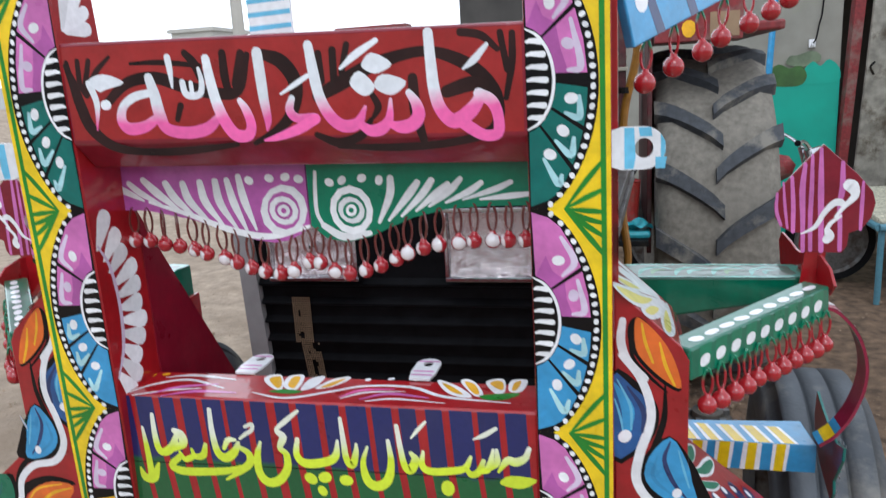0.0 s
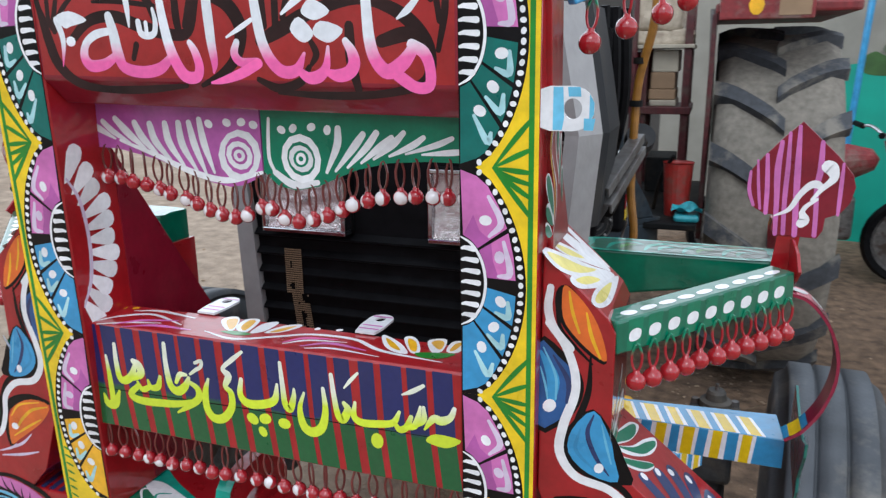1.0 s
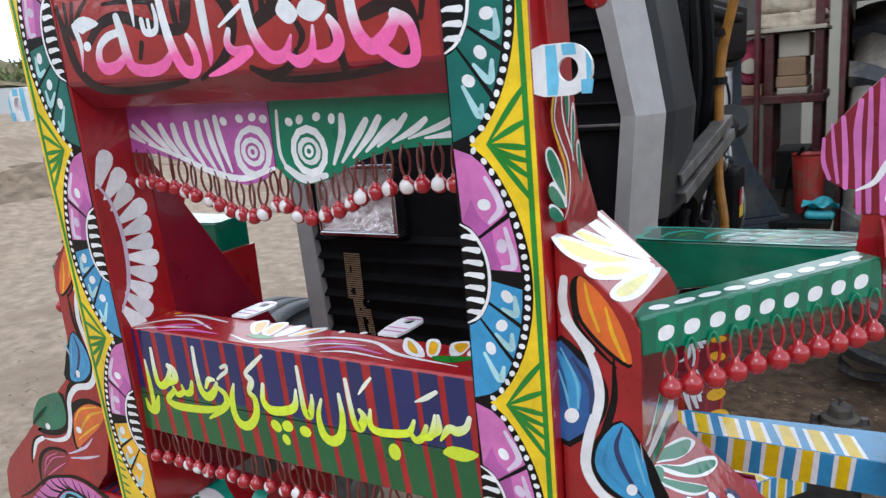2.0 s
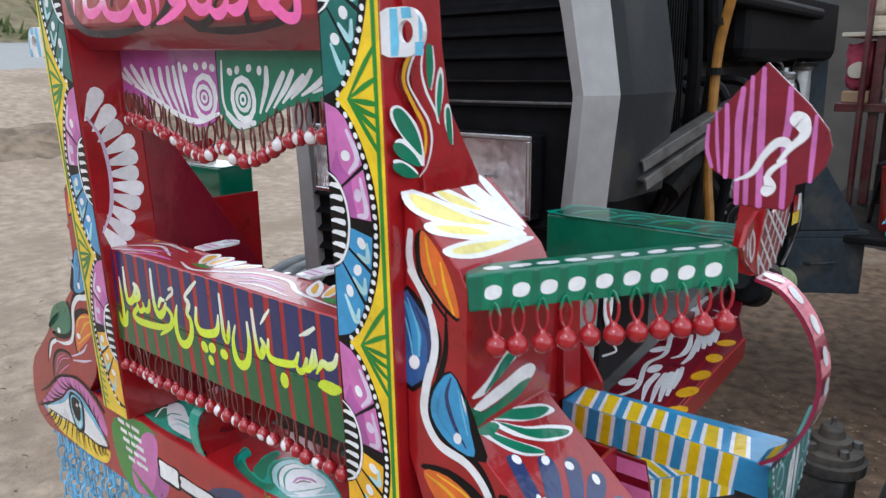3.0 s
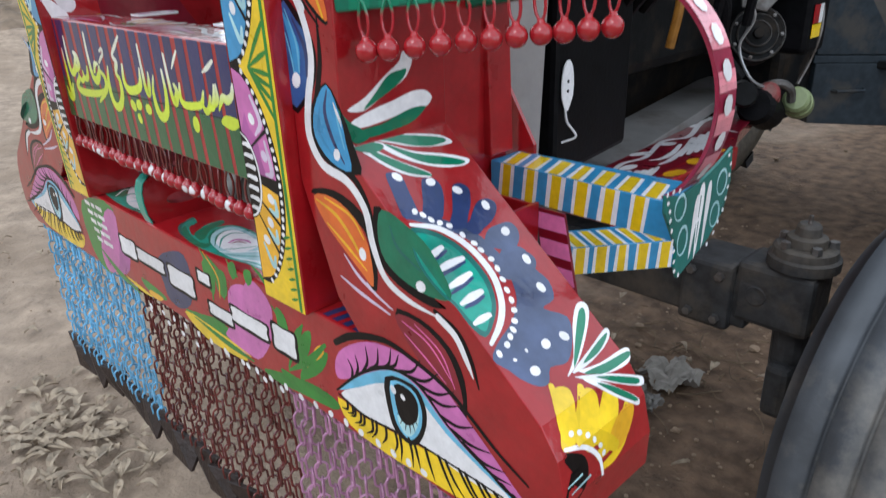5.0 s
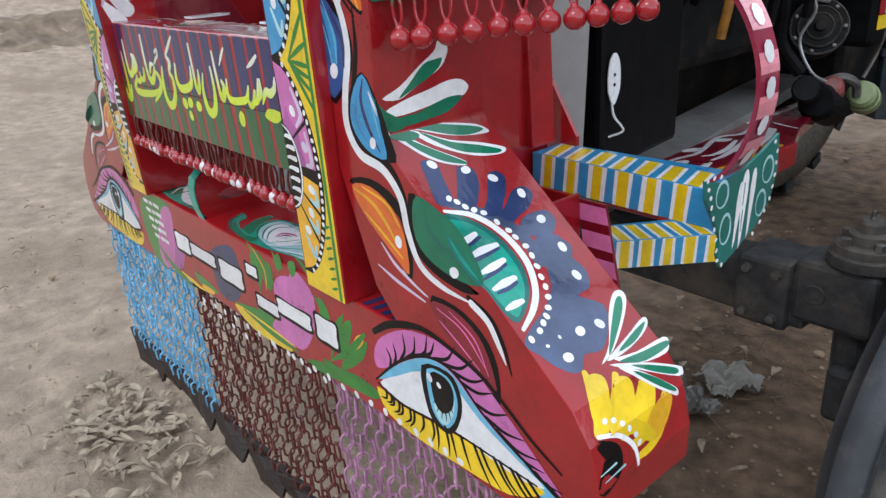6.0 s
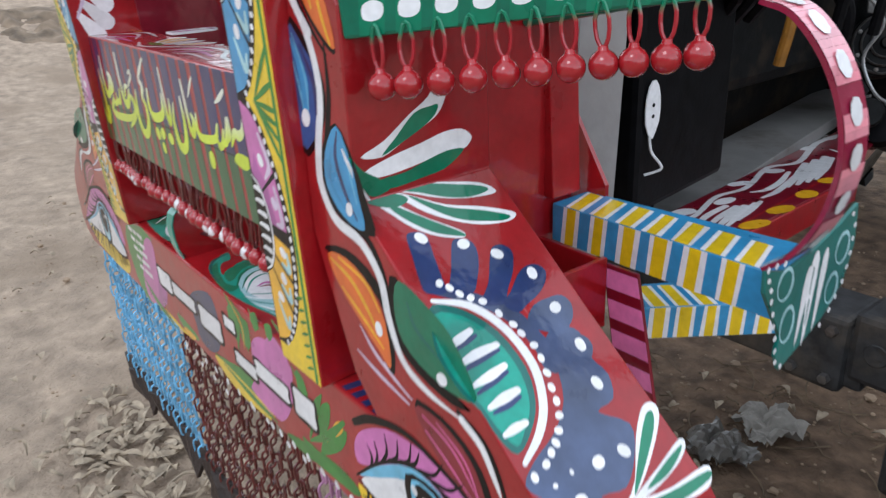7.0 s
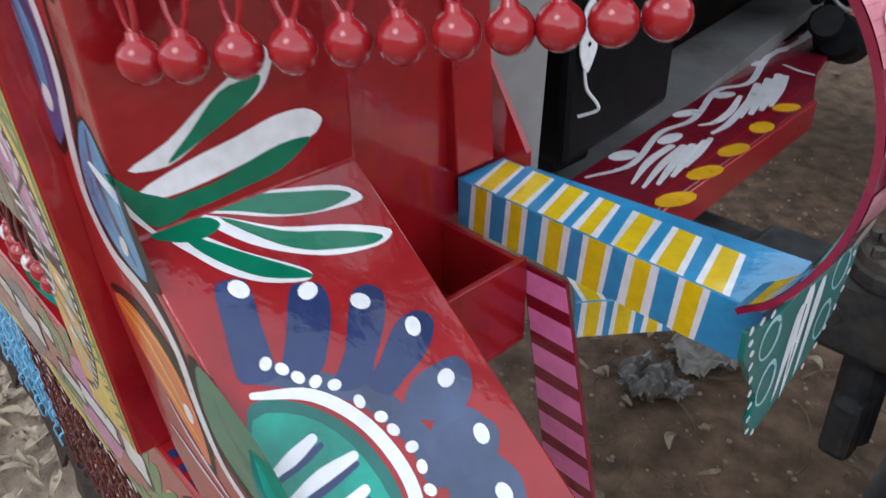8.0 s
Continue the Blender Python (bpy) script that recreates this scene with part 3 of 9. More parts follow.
    p.stroke([(.1876, 1.524), (.2126, 1.531), (.2272, 1.53)], [0.0130, 0.0152, 0.0117], SOFTBLACK, 1)
    p.stroke([(.0367, 1.483), (.0627, 1.474), (.0898, 1.482), (.1012, 1.497)], [0.0062, 0.0099, 0.0097, 0.0061], SOFTBLACK, 1)
    p.stroke([(.1033, 1.526), (.1106, 1.511), (.1044, 1.5)], [0.0060, 0.0084, 0.0048], SOFTBLACK, 1)
    p.stroke([(-.238, 1.545), (-.2318, 1.523), (-.237, 1.493)], [0.0086, 0.0079, 0.0014], CALLI, 2)
    p.blob([(-.2391, 1.548), (-.2172, 1.555), (-.1922, 1.545), (-.2172, 1.538), (-.2266, 1.536)], CALLI, 2)
    p.dot(-.2203, 1.521, 0.0064, CALLI, 2)
    p.stroke([(-.16, 1.549), (-.1558, 1.531), (-.1527, 1.509), (-.1454, 1.493), (-.1204, 1.488), (-.0955, 1.492), (-.0788, 1.504)], [0.0110, 0.0137, 0.0150, 0.0136, 0.0135, 0.0133, 0.0092], CALLI, 2)
    p.stroke([(-.161, 1.533), (-.1818, 1.529), (-.1975, 1.519), (-.2027, 1.504), (-.1943, 1.494), (-.1735, 1.496), (-.1569, 1.505)], [0.0082, 0.0097, 0.0098, 0.0127, 0.0140, 0.0125, 0.0096], CALLI, 2)
    p.stroke([(-.0861, 1.567), (-.084, 1.546), (-.0799, 1.522), (-.0726, 1.501), (-.0611, 1.485), (-.0455, 1.484), (-.0403, 1.495), (-.0445, 1.511), (-.0507, 1.521)], [0.0099, 0.0118, 0.0131, 0.0144, 0.0143, 0.0129, 0.0116, 0.0103, 0.0071], CALLI, 2)
    p.stroke([(-.1184, 1.543), (-.1163, 1.531), (-.1069, 1.528), (-.0975, 1.531), (-.0944, 1.543), (-.0965, 1.557)], [0.0074, 0.0080, 0.0080, 0.0073, 0.0066, 0.0040], CALLI, 2)
    p.stroke([(-.108, 1.542), (-.108, 1.53)], [0.0053, 0.0053], CALLI, 2)
    p.stroke([(-.1329, 1.57), (-.1319, 1.557), (-.1319, 1.538)], [0.0081, 0.0074, 0.0027], CALLI, 2)
    p.stroke([(-.0237, 1.571), (-.0226, 1.545), (-.0216, 1.521), (-.0195, 1.5), (-.0216, 1.489)], [0.0121, 0.0127, 0.0115, 0.0089, 0.0026], CALLI, 2)
    p.stroke([(-.0008, 1.527), (.018, 1.537), (.0325, 1.545)], [0.0025, 0.0056, 0.0050], CALLI, 2)
    p.stroke([(.0117, 1.522), (.0076, 1.51), (.0159, 1.501), (.0367, 1.502)], [0.0075, 0.0101, 0.0100, 0.0081], CALLI, 2)
    p.stroke([(.0377, 1.5), (.0149, 1.489), (-.0101, 1.481), (-.0257, 1.478)], [0.0112, 0.0113, 0.0076, 0.0026], CALLI, 2)
    p.stroke([(.0367, 1.576), (.0398, 1.548), (.044, 1.524), (.0534, 1.504), (.0679, 1.492), (.0856, 1.494), (.096, 1.511)], [0.0105, 0.0124, 0.0124, 0.0136, 0.0135, 0.0122, 0.0036], CALLI, 2)
    p.stroke([(.0898, 1.492), (.1002, 1.486), (.1127, 1.488), (.122, 1.498), (.1252, 1.518)], [0.0085, 0.0121, 0.0133, 0.0096, 0.0036], CALLI, 2)
    p.stroke([(.1231, 1.492), (.1356, 1.489), (.1481, 1.492), (.1553, 1.501), (.1533, 1.513), (.146, 1.524)], [0.0072, 0.0132, 0.0143, 0.0143, 0.0119, 0.0077], CALLI, 2)
    p.blob([(.095, 1.554), (.1075, 1.566), (.1293, 1.554), (.1137, 1.545), (.1023, 1.547)], CALLI, 2)
    p.blob([(.0804, 1.536), (.0919, 1.548), (.1085, 1.533), (.1012, 1.523), (.0908, 1.524)], CALLI, 2)
    p.blob([(.1075, 1.532), (.1179, 1.544), (.1439, 1.536), (.1324, 1.524), (.121, 1.523)], CALLI, 2)
    p.stroke([(.071, 1.551), (.0887, 1.564), (.1137, 1.578)], [0.0031, 0.0079, 0.0054], CALLI, 2)
    p.stroke([(.171, 1.583), (.172, 1.555), (.1741, 1.526), (.1803, 1.506), (.1938, 1.494), (.2115, 1.503), (.224, 1.518)], [0.0106, 0.0118, 0.0130, 0.0142, 0.0154, 0.0153, 0.0117], CALLI, 2)
    p.stroke([(.2219, 1.521), (.2355, 1.513), (.2417, 1.498), (.2407, 1.481), (.2261, 1.479), (.2095, 1.488), (.1991, 1.495)], [0.0117, 0.0129, 0.0117, 0.0117, 0.0118, 0.0129, 0.0106], CALLI, 2)
    p.stroke([(.2063, 1.546), (.2188, 1.555), (.2324, 1.569)], [0.0023, 0.0076, 0.0047], CALLI, 2)
    return p.done()


def brush_valance(p):
    p.stroke([(-.26, 1.429), (-.246, 1.422), (-.224, 1.411)], [0.0077, 0.0087, 0.0028], WHITE, 2)
    p.stroke([(-.242, 1.433), (-.226, 1.42), (-.2, 1.406)], [0.0077, 0.0085, 0.0028], WHITE, 2)
    p.stroke([(-.221, 1.437), (-.202, 1.419), (-.175, 1.398)], [0.0085, 0.0112, 0.0037], WHITE, 2)
    p.stroke([(-.19, 1.432), (-.179, 1.413), (-.155, 1.39)], [0.0093, 0.0111, 0.0037], WHITE, 2)
    p.stroke([(-.166, 1.431), (-.159, 1.409), (-.135, 1.383)], [0.0092, 0.0110, 0.0037], WHITE, 2)
    p.stroke([(-.142, 1.432), (-.137, 1.407), (-.115, 1.376)], [0.0090, 0.0109, 0.0035], WHITE, 2)
    p.stroke([(-.121, 1.433), (-.117, 1.405), (-.097, 1.372)], [0.0089, 0.0107, 0.0035], WHITE, 2)
    p.stroke([(-.105, 1.434), (-.098, 1.404), (-.084, 1.369)], [0.0079, 0.0106, 0.0035], WHITE, 2)
    p.stroke([(-.089, 1.438), (-.084, 1.408), (-.072, 1.372)], [0.0079, 0.0105, 0.0035], WHITE, 2)
    p.stroke([(-.216, 1.409), (-.159, 1.391), (-.107, 1.372), (-.054, 1.363), (-.002, 1.375)], [0.0038, 0.0065, 0.0081, 0.0078, 0.0043], WHITE, 2)
    for x, y in [(-.075, 1.433), (-.048, 1.435), (-.027, 1.436), (-.01, 1.433)]:
        p.dot(x, y, 0.0057, WHITE, 2)
    for k, (r, m) in enumerate(((0.0315, WHITE), (0.0225, PURPLE), (0.0185, WHITE), (0.0115, PURPLE), (0.008, WHITE), (0.0035, PURPLE))):
        p.dot(-.033, 1.395, r, m, 2 + k, wob=0.05)
    p.stroke([(.012, 1.441), (.01, 1.416), (.01, 1.392), (.017, 1.376)], [0.0041, 0.0050, 0.0050, 0.0043], WHITE, 2)
    p.stroke([(.017, 1.376), (.042, 1.362), (.075, 1.366)], [0.0076, 0.0100, 0.0066], WHITE, 2)
    for k, (r, m) in enumerate(((0.0285, WHITE), (0.02, GREEN), (0.0165, WHITE), (0.0105, GREEN), (0.0072, WHITE), (0.0032, GREEN))):
        p.dot(.054, 1.394, r, m, 2 + k, wob=0.05)
    p.stroke([(.105, 1.431), (.103, 1.411), (.088, 1.379)], [0.0081, 0.0098, 0.0041], WHITE, 2)
    p.stroke([(.137, 1.425), (.125, 1.41), (.1, 1.381)], [0.0079, 0.0096, 0.0033], WHITE, 2)
    p.stroke([(.154, 1.427), (.141, 1.41), (.116, 1.386)], [0.0079, 0.0088, 0.0033], WHITE, 2)
    p.stroke([(.173, 1.422), (.157, 1.41), (.134, 1.392)], [0.0071, 0.0088, 0.0032], WHITE, 2)
    p.stroke([(.188, 1.428), (.174, 1.414), (.15, 1.397)], [0.0062, 0.0087, 0.0032], WHITE, 2)
    p.stroke([(.212, 1.423), (.197, 1.413), (.17, 1.401)], [0.0062, 0.0078, 0.0032], WHITE, 2)
    p.stroke([(.246, 1.423), (.227, 1.415), (.19, 1.404)], [0.0055, 0.0071, 0.0023], WHITE, 2)
    p.stroke([(.266, 1.409), (.242, 1.407), (.21, 1.404)], [0.0055, 0.0071, 0.0023], WHITE, 2)
    for x, y in [(.029, 1.428), (.045, 1.43), (.07, 1.432), (.091, 1.429)]:
        p.dot(x, y, 0.0054, WHITE, 2)
    return p.done()


def brush_lower_bar(p):
    p.stroke([(-.276, 1.069), (-.008, 1.075), (.235, 1.079)], [0.0013, 0.0015, 0.0010], BLACK, 2)
    p.stroke([(-.244, 1.119), (-.242, 1.092), (-.241, 1.067), (-.241, 1.05)], [0.0041, 0.0075, 0.0092, 0.0101], SCRIPT, 3)
    p.stroke([(-.256, 1.06), (-.251, 1.047), (-.238, 1.048), (-.228, 1.068)], [0.0034, 0.0119, 0.0135, 0.0042], SCRIPT, 3)
    p.stroke([(-.227, 1.138), (-.227, 1.11), (-.224, 1.089), (-.215, 1.086), (-.203, 1.095), (-.195, 1.112)], [0.0057, 0.0082, 0.0099, 0.0115, 0.0114, 0.0064], SCRIPT, 3)
    p.stroke([(-.198, 1.117), (-.189, 1.112), (-.187, 1.1), (-.201, 1.091)], [0.0080, 0.0120, 0.0121, 0.0073], SCRIPT, 3)
    p.stroke([(-.155, 1.1), (-.16, 1.085), (-.172, 1.082), (-.176, 1.092)], [0.0055, 0.0096, 0.0080, 0.0040], SCRIPT, 3)
    p.stroke([(-.173, 1.083), (-.187, 1.077), (-.194, 1.087)], [0.0080, 0.0081, 0.0041], SCRIPT, 3)
    p.stroke([(-.194, 1.081), (-.208, 1.067), (-.194, 1.06), (-.16, 1.061), (-.127, 1.065), (-.108, 1.073)], [0.0081, 0.0099, 0.0115, 0.0113, 0.0095, 0.0024], SCRIPT, 3)
    p.stroke([(-.143, 1.149), (-.143, 1.119), (-.139, 1.091), (-.128, 1.083), (-.115, 1.092), (-.108, 1.105)], [0.0062, 0.0078, 0.0103, 0.0126, 0.0109, 0.0054], SCRIPT, 3)
    p.stroke([(-.129, 1.096), (-.122, 1.108), (-.112, 1.109)], [0.0055, 0.0078, 0.0046], SCRIPT, 3)
    p.stroke([(-.107, 1.099), (-.095, 1.091), (-.095, 1.078), (-.109, 1.066), (-.131, 1.052)], [0.0062, 0.0093, 0.0109, 0.0094, 0.0032], SCRIPT, 3)
    p.stroke([(-.096, 1.128), (-.086, 1.132), (-.087, 1.124), (-.096, 1.118), (-.105, 1.111)], [0.0046, 0.0053, 0.0053, 0.0053, 0.0038], SCRIPT, 3)
    p.stroke([(-.022, 1.153), (-.038, 1.14), (-.053, 1.126), (-.045, 1.117), (-.051, 1.102), (-.043, 1.093), (-.044, 1.073), (-.057, 1.056), (-.073, 1.053), (-.083, 1.066), (-.083, 1.089), (-.077, 1.108)], [0.0044, 0.0066, 0.0060, 0.0105, 0.0075, 0.0091, 0.0107, 0.0124, 0.0125, 0.0109, 0.0092, 0.0038], SCRIPT, 3)
    p.stroke([(-.026, 1.115), (-.029, 1.094), (-.019, 1.083), (.004, 1.085), (.022, 1.094), (.027, 1.116)], [0.0059, 0.0090, 0.0120, 0.0119, 0.0103, 0.0036], SCRIPT, 3)
    for x, y in [(-.013, 1.062), (.006, 1.065)]:
        p.dot(x, y, 0.0083, SCRIPT, 3)
    p.dot(.001, 1.046, 0.0068, SCRIPT, 3)
    p.stroke([(.033, 1.146), (.035, 1.114), (.037, 1.091), (.044, 1.085), (.05, 1.102), (.051, 1.113)], [0.0050, 0.0072, 0.0088, 0.0103, 0.0072, 0.0036], SCRIPT, 3)
    p.dot(.034, 1.063, 0.0082, SCRIPT, 3)
    p.stroke([(.065, 1.11), (.058, 1.088), (.062, 1.065), (.074, 1.058), (.088, 1.067), (.094, 1.091), (.092, 1.12)], [0.0036, 0.0073, 0.0118, 0.0132, 0.0117, 0.0086, 0.0050], SCRIPT, 3)
    p.stroke([(.104, 1.14), (.107, 1.111), (.111, 1.088), (.118, 1.083), (.125, 1.097), (.12, 1.105)], [0.0056, 0.0071, 0.0086, 0.0115, 0.0099, 0.0057], SCRIPT, 3)
    p.stroke([(.121, 1.125), (.13, 1.136), (.14, 1.147)], [0.0021, 0.0049, 0.0034], SCRIPT, 3)
    p.stroke([(.135, 1.108), (.133, 1.09), (.143, 1.083), (.167, 1.085), (.185, 1.09), (.193, 1.105)], [0.0042, 0.0085, 0.0100, 0.0099, 0.0084, 0.0042], SCRIPT, 3)
    p.stroke([(.187, 1.089), (.193, 1.082), (.202, 1.087), (.208, 1.101)], [0.0056, 0.0084, 0.0084, 0.0056], SCRIPT, 3)
    p.stroke([(.202, 1.086), (.212, 1.09), (.217, 1.102), (.22, 1.116)], [0.0056, 0.0084, 0.0069, 0.0034], SCRIPT, 3)
    p.stroke([(.214, 1.09), (.224, 1.1), (.224, 1.116)], [0.0042, 0.0076, 0.0041], SCRIPT, 3)
    p.dot(.163, 1.062, 0.0093, SCRIPT, 3)
    p.stroke([(.197, 1.128), (.21, 1.134), (.224, 1.143)], [0.0021, 0.0061, 0.0047], SCRIPT, 3)
    p.stroke([(.262, 1.12), (.257, 1.108), (.246, 1.102), (.236, 1.103), (.225, 1.088)], [0.0054, 0.0082, 0.0110, 0.0097, 0.0028], SCRIPT, 3)
    p.blob([(.226, 1.074), (.239, 1.084), (.27, 1.081), (.255, 1.069), (.238, 1.069)], SCRIPT, 3)
    return p.done()


def brush_lower_bar_top(p):
    p.stroke([(-.092, .021), (-.04, .009), (.011, .034), (.049, .054), (.109, .056), (.158, .032), (.239, .022)], [0.0023, 0.0059, 0.0059, 0.0059, 0.0065, 0.0063, 0.0020], WHITE, 2)
    p.blob([(-.096, .062), (-.094, .077), (-.08, .08), (-.065, .057), (-.057, .031), (-.075, .039)], WHITE, 2)
    p.blob([(-.089, .064), (-.078, .074), (-.063, .047), (-.065, .037)], AMBER, 3)
    p.blob([(-.06, .044), (-.066, .075), (-.048, .082), (-.039, .06), (-.038, .031)], WHITE, 2)
    p.blob([(-.055, .048), (-.059, .074), (-.048, .073), (-.042, .039)], AMBER, 3)
    p.blob([(-.031, .033), (-.034, .067), (-.02, .081), (-.014, .073), (-.016, .044)], WHITE, 2)
    p.blob([(-.014, .04), (-.003, .07), (.016, .082), (.021, .072), (.006, .047)], WHITE, 2)
    p.blob([(-.008, .044), (.003, .065), (.015, .075), (.005, .05)], AMBER, 3)
    p.blob([(-.072, .026), (-.051, .034), (-.026, .03), (-.041, .021)], LEAF, 3)
    p.blob([(.138, .076), (.143, .081), (.17, .062), (.191, .035), (.175, .033), (.155, .047)], WHITE, 2)
    p.blob([(.145, .073), (.162, .061), (.179, .04), (.162, .048)], AMBER, 3)
    p.blob([(.168, .078), (.175, .088), (.189, .075), (.203, .044), (.193, .038)], WHITE, 2)
    p.blob([(.173, .079), (.187, .072), (.198, .045), (.189, .047)], AMBER, 3)
    p.blob([(.2, .078), (.208, .09), (.222, .09), (.228, .054), (.217, .047)], WHITE, 2)
    p.blob([(.206, .075), (.212, .086), (.222, .08), (.224, .057)], AMBER, 3)
    p.blob([(.233, .055), (.23, .084), (.24, .093), (.252, .089), (.248, .056)], WHITE, 2)
    p.blob([(.236, .058), (.236, .081), (.244, .087), (.242, .062)], AMBER, 3)
    p.blob([(.199, .039), (.225, .048), (.247, .05), (.234, .032), (.211, .028)], LEAF, 3)
    p.stroke([(.028, .019), (.047, .04), (.089, .048)], [0.0029, 0.0066, 0.0022], ROSE, 2)
    p.stroke([(.055, .015), (.086, .034), (.138, .027)], [0.0028, 0.0072, 0.0028], PINK, 2)
    p.stroke([(.03, .015), (.056, .035), (.105, .043)], [0.0022, 0.0051, 0.0014], WHITE, 2)
    p.stroke([(.064, .01), (.097, .02), (.162, .014)], [0.0021, 0.0049, 0.0014], WHITE, 2)
    for x, y in [(.046, .074), (.076, .079), (.11, .08)]:
        p.dot(x, y, 0.0045, WHITE, 2)
    p.stroke([(-.262, .004), (-.24, .034), (-.2, .052), (-.137, .03)], [0.0016, 0.0066, 0.0066, 0.0023], WHITE, 2)
    p.stroke([(-.249, -.003), (-.211, .016), (-.168, .027)], [0.0024, 0.0056, 0.0024], WHITE, 2)
    p.stroke([(-.227, .003), (-.202, .027), (-.152, .042)], [0.0024, 0.0081, 0.0032], PINK, 2)
    p.stroke([(-.209, -.001), (-.17, .017), (-.114, .018)], [0.0024, 0.0079, 0.0031], PINK, 2)
    p.stroke([(-.238, .057), (-.201, .067), (-.136, .058)], [0.0025, 0.0075, 0.0032], WHITE, 2)
    for x, y in [(-.263, .062), (-.245, .067)]:
        p.dot(x, y, 0.0051, AMBER, 2)
    return p.done()


def brush_wing_front(p):
    p.blob([(.375, 1.273), (.387, 1.276), (.405, 1.255), (.422, 1.227), (.429, 1.194), (.414, 1.198), (.393, 1.216), (.378, 1.236), (.372, 1.256)], BLACK, 1)
    p.blob([(.38, 1.273), (.388, 1.274), (.408, 1.253), (.422, 1.227), (.429, 1.197), (.414, 1.203), (.393, 1.222), (.381, 1.241)], ORANGE, 2)
    p.stroke([(.387, 1.27), (.391, 1.248), (.399, 1.225)], [0.0020, 0.0036, 0.0026], AMBER, 3)
    p.stroke([(.406, 1.248), (.412, 1.223), (.422, 1.199)], [0.0020, 0.0041, 0.0026], AMBER, 3)
    p.blob([(.355, 1.211), (.381, 1.203), (.403, 1.177), (.405, 1.15), (.39, 1.123), (.356, 1.105)], BLACK, 1)
    p.blob([(.355, 1.208), (.378, 1.195), (.399, 1.173), (.399, 1.145), (.386, 1.126), (.356, 1.111)], DEEPBLUE, 2)
    p.stroke([(.358, 1.199), (.372, 1.17), (.371, 1.141)], [0.003, 0.014, 0.009], BLUE, 3)
    p.stroke([(.372, 1.196), (.389, 1.168), (.388, 1.142)], [0.002, 0.006, 0.003], NAVY, 3)
    p.stroke([(.361, 1.204), (.375, 1.173), (.376, 1.145)], [0.0016, 0.0032, 0.0022], SKYB, 4)
    p.stroke([(.358, 1.181), (.364, 1.16), (.367, 1.142)], [0.0016, 0.0027, 0.0017], SKYB, 4)
    p.dot(.369, 1.136, 0.0077, WHITE, 5)
    p.stroke([(.367, 1.273), (.365, 1.249), (.372, 1.227), (.39, 1.206)], [0.0077, 0.0094, 0.0094, 0.0094], WHITE, 2)
    p.stroke([(.373, 1.261), (.378, 1.23), (.393, 1.211), (.414, 1.191)], [0.0021, 0.0042, 0.0042, 0.0021], BLACK, 1)
    p.stroke([(.412, 1.199), (.411, 1.158), (.399, 1.115), (.397, 1.084), (.414, 1.06), (.449, 1.05), (.469, 1.025), (.477, .995)], [0.0022, 0.0068, 0.0081, 0.0082, 0.0081, 0.0078, 0.0067, 0.0022], BLACK, 1)
    p.stroke([(.366, 1.233), (.385, 1.208), (.396, 1.178), (.396, 1.151), (.385, 1.114), (.382, 1.081), (.401, 1.054), (.439, 1.044), (.464, 1.02), (.472, .986), (.488, .954), (.52, .94), (.562, .936)], [0.0082, 0.0092, 0.0097, 0.0103, 0.0106, 0.0107, 0.0106, 0.0102, 0.0101, 0.0096, 0.0085, 0.0066, 0.0016], WHITE, 2)
    p.stroke([(.562, .936), (.584, .924), (.598, .903), (.606, .888)], [0.0080, 0.0079, 0.0064, 0.0016], WHITE, 2)
    p.stroke([(.558, .941), (.587, .929), (.604, .905), (.613, .879)], [0.0053, 0.0063, 0.0053, 0.0021], BLACK, 1)
    p.blob([(.417, 1.139), (.389, 1.111), (.386, 1.079), (.411, 1.056), (.462, 1.055), (.453, 1.085), (.441, 1.11)], BLACK, 1)
    p.blob([(.418, 1.137), (.395, 1.111), (.392, 1.082), (.415, 1.06), (.447, 1.056), (.442, 1.084), (.436, 1.109)], BLUE, 2)
    p.stroke([(.418, 1.132), (.412, 1.109), (.422, 1.082), (.437, 1.062)], [0.0017, 0.0051, 0.0051, 0.0017], NAVY, 3)
    p.stroke([(.404, 1.113), (.4, 1.087), (.42, 1.067)], [0.0017, 0.0047, 0.0023], BLUE, 3)
    p.stroke([(.427, 1.122), (.433, 1.098), (.439, 1.077)], [0.0011, 0.0028, 0.0017], SKYB, 4)
    p.dot(.426, 1.069, 0.0057, WHITE, 5)
    p.blob([(.374, 1.019), (.414, 1.03), (.458, 1.016), (.476, .985), (.474, .935), (.459, .943), (.467, .98), (.448, 1.005)], BLACK, 1)
    p.blob([(.379, 1.016), (.413, 1.021), (.448, 1.006), (.466, .979), (.469, .938), (.451, .948), (.425, .966), (.394, .99)], ORANGE, 2)
    p.stroke([(.383, 1.013), (.415, 1.003), (.438, .984), (.452, .966)], [0.0018, 0.0047, 0.0047, 0.0029], AMBER, 3)
    p.stroke([(.398, 1.018), (.439, 1.008), (.459, .987)], [0.0018, 0.0035, 0.0017], AMBER, 3)
    p.stroke([(.399, .99), (.43, .972), (.46, .953)], [0.0018, 0.0041, 0.0017], AMBER, 3)
    p.dot(.455, .97, 0.0064, WHITE, 4)
    p.stroke([(.424, .961), (.448, .941), (.492, .922)], [0.0018, 0.0047, 0.0023], LILAC, 3)
    p.stroke([(.415, .933), (.448, .923), (.492, .914)], [0.0018, 0.0048, 0.0023], LILAC, 3)
    p.stroke([(.459, .939), (.471, .93), (.497, .921)], [0.0018, 0.0035, 0.0017], LILAC, 3)
    p.blob([(.487, 1.029), (.474, 1), (.478, .972), (.507, .952), (.551, .944), (.573, .95), (.559, .954)], BLACK, 1)
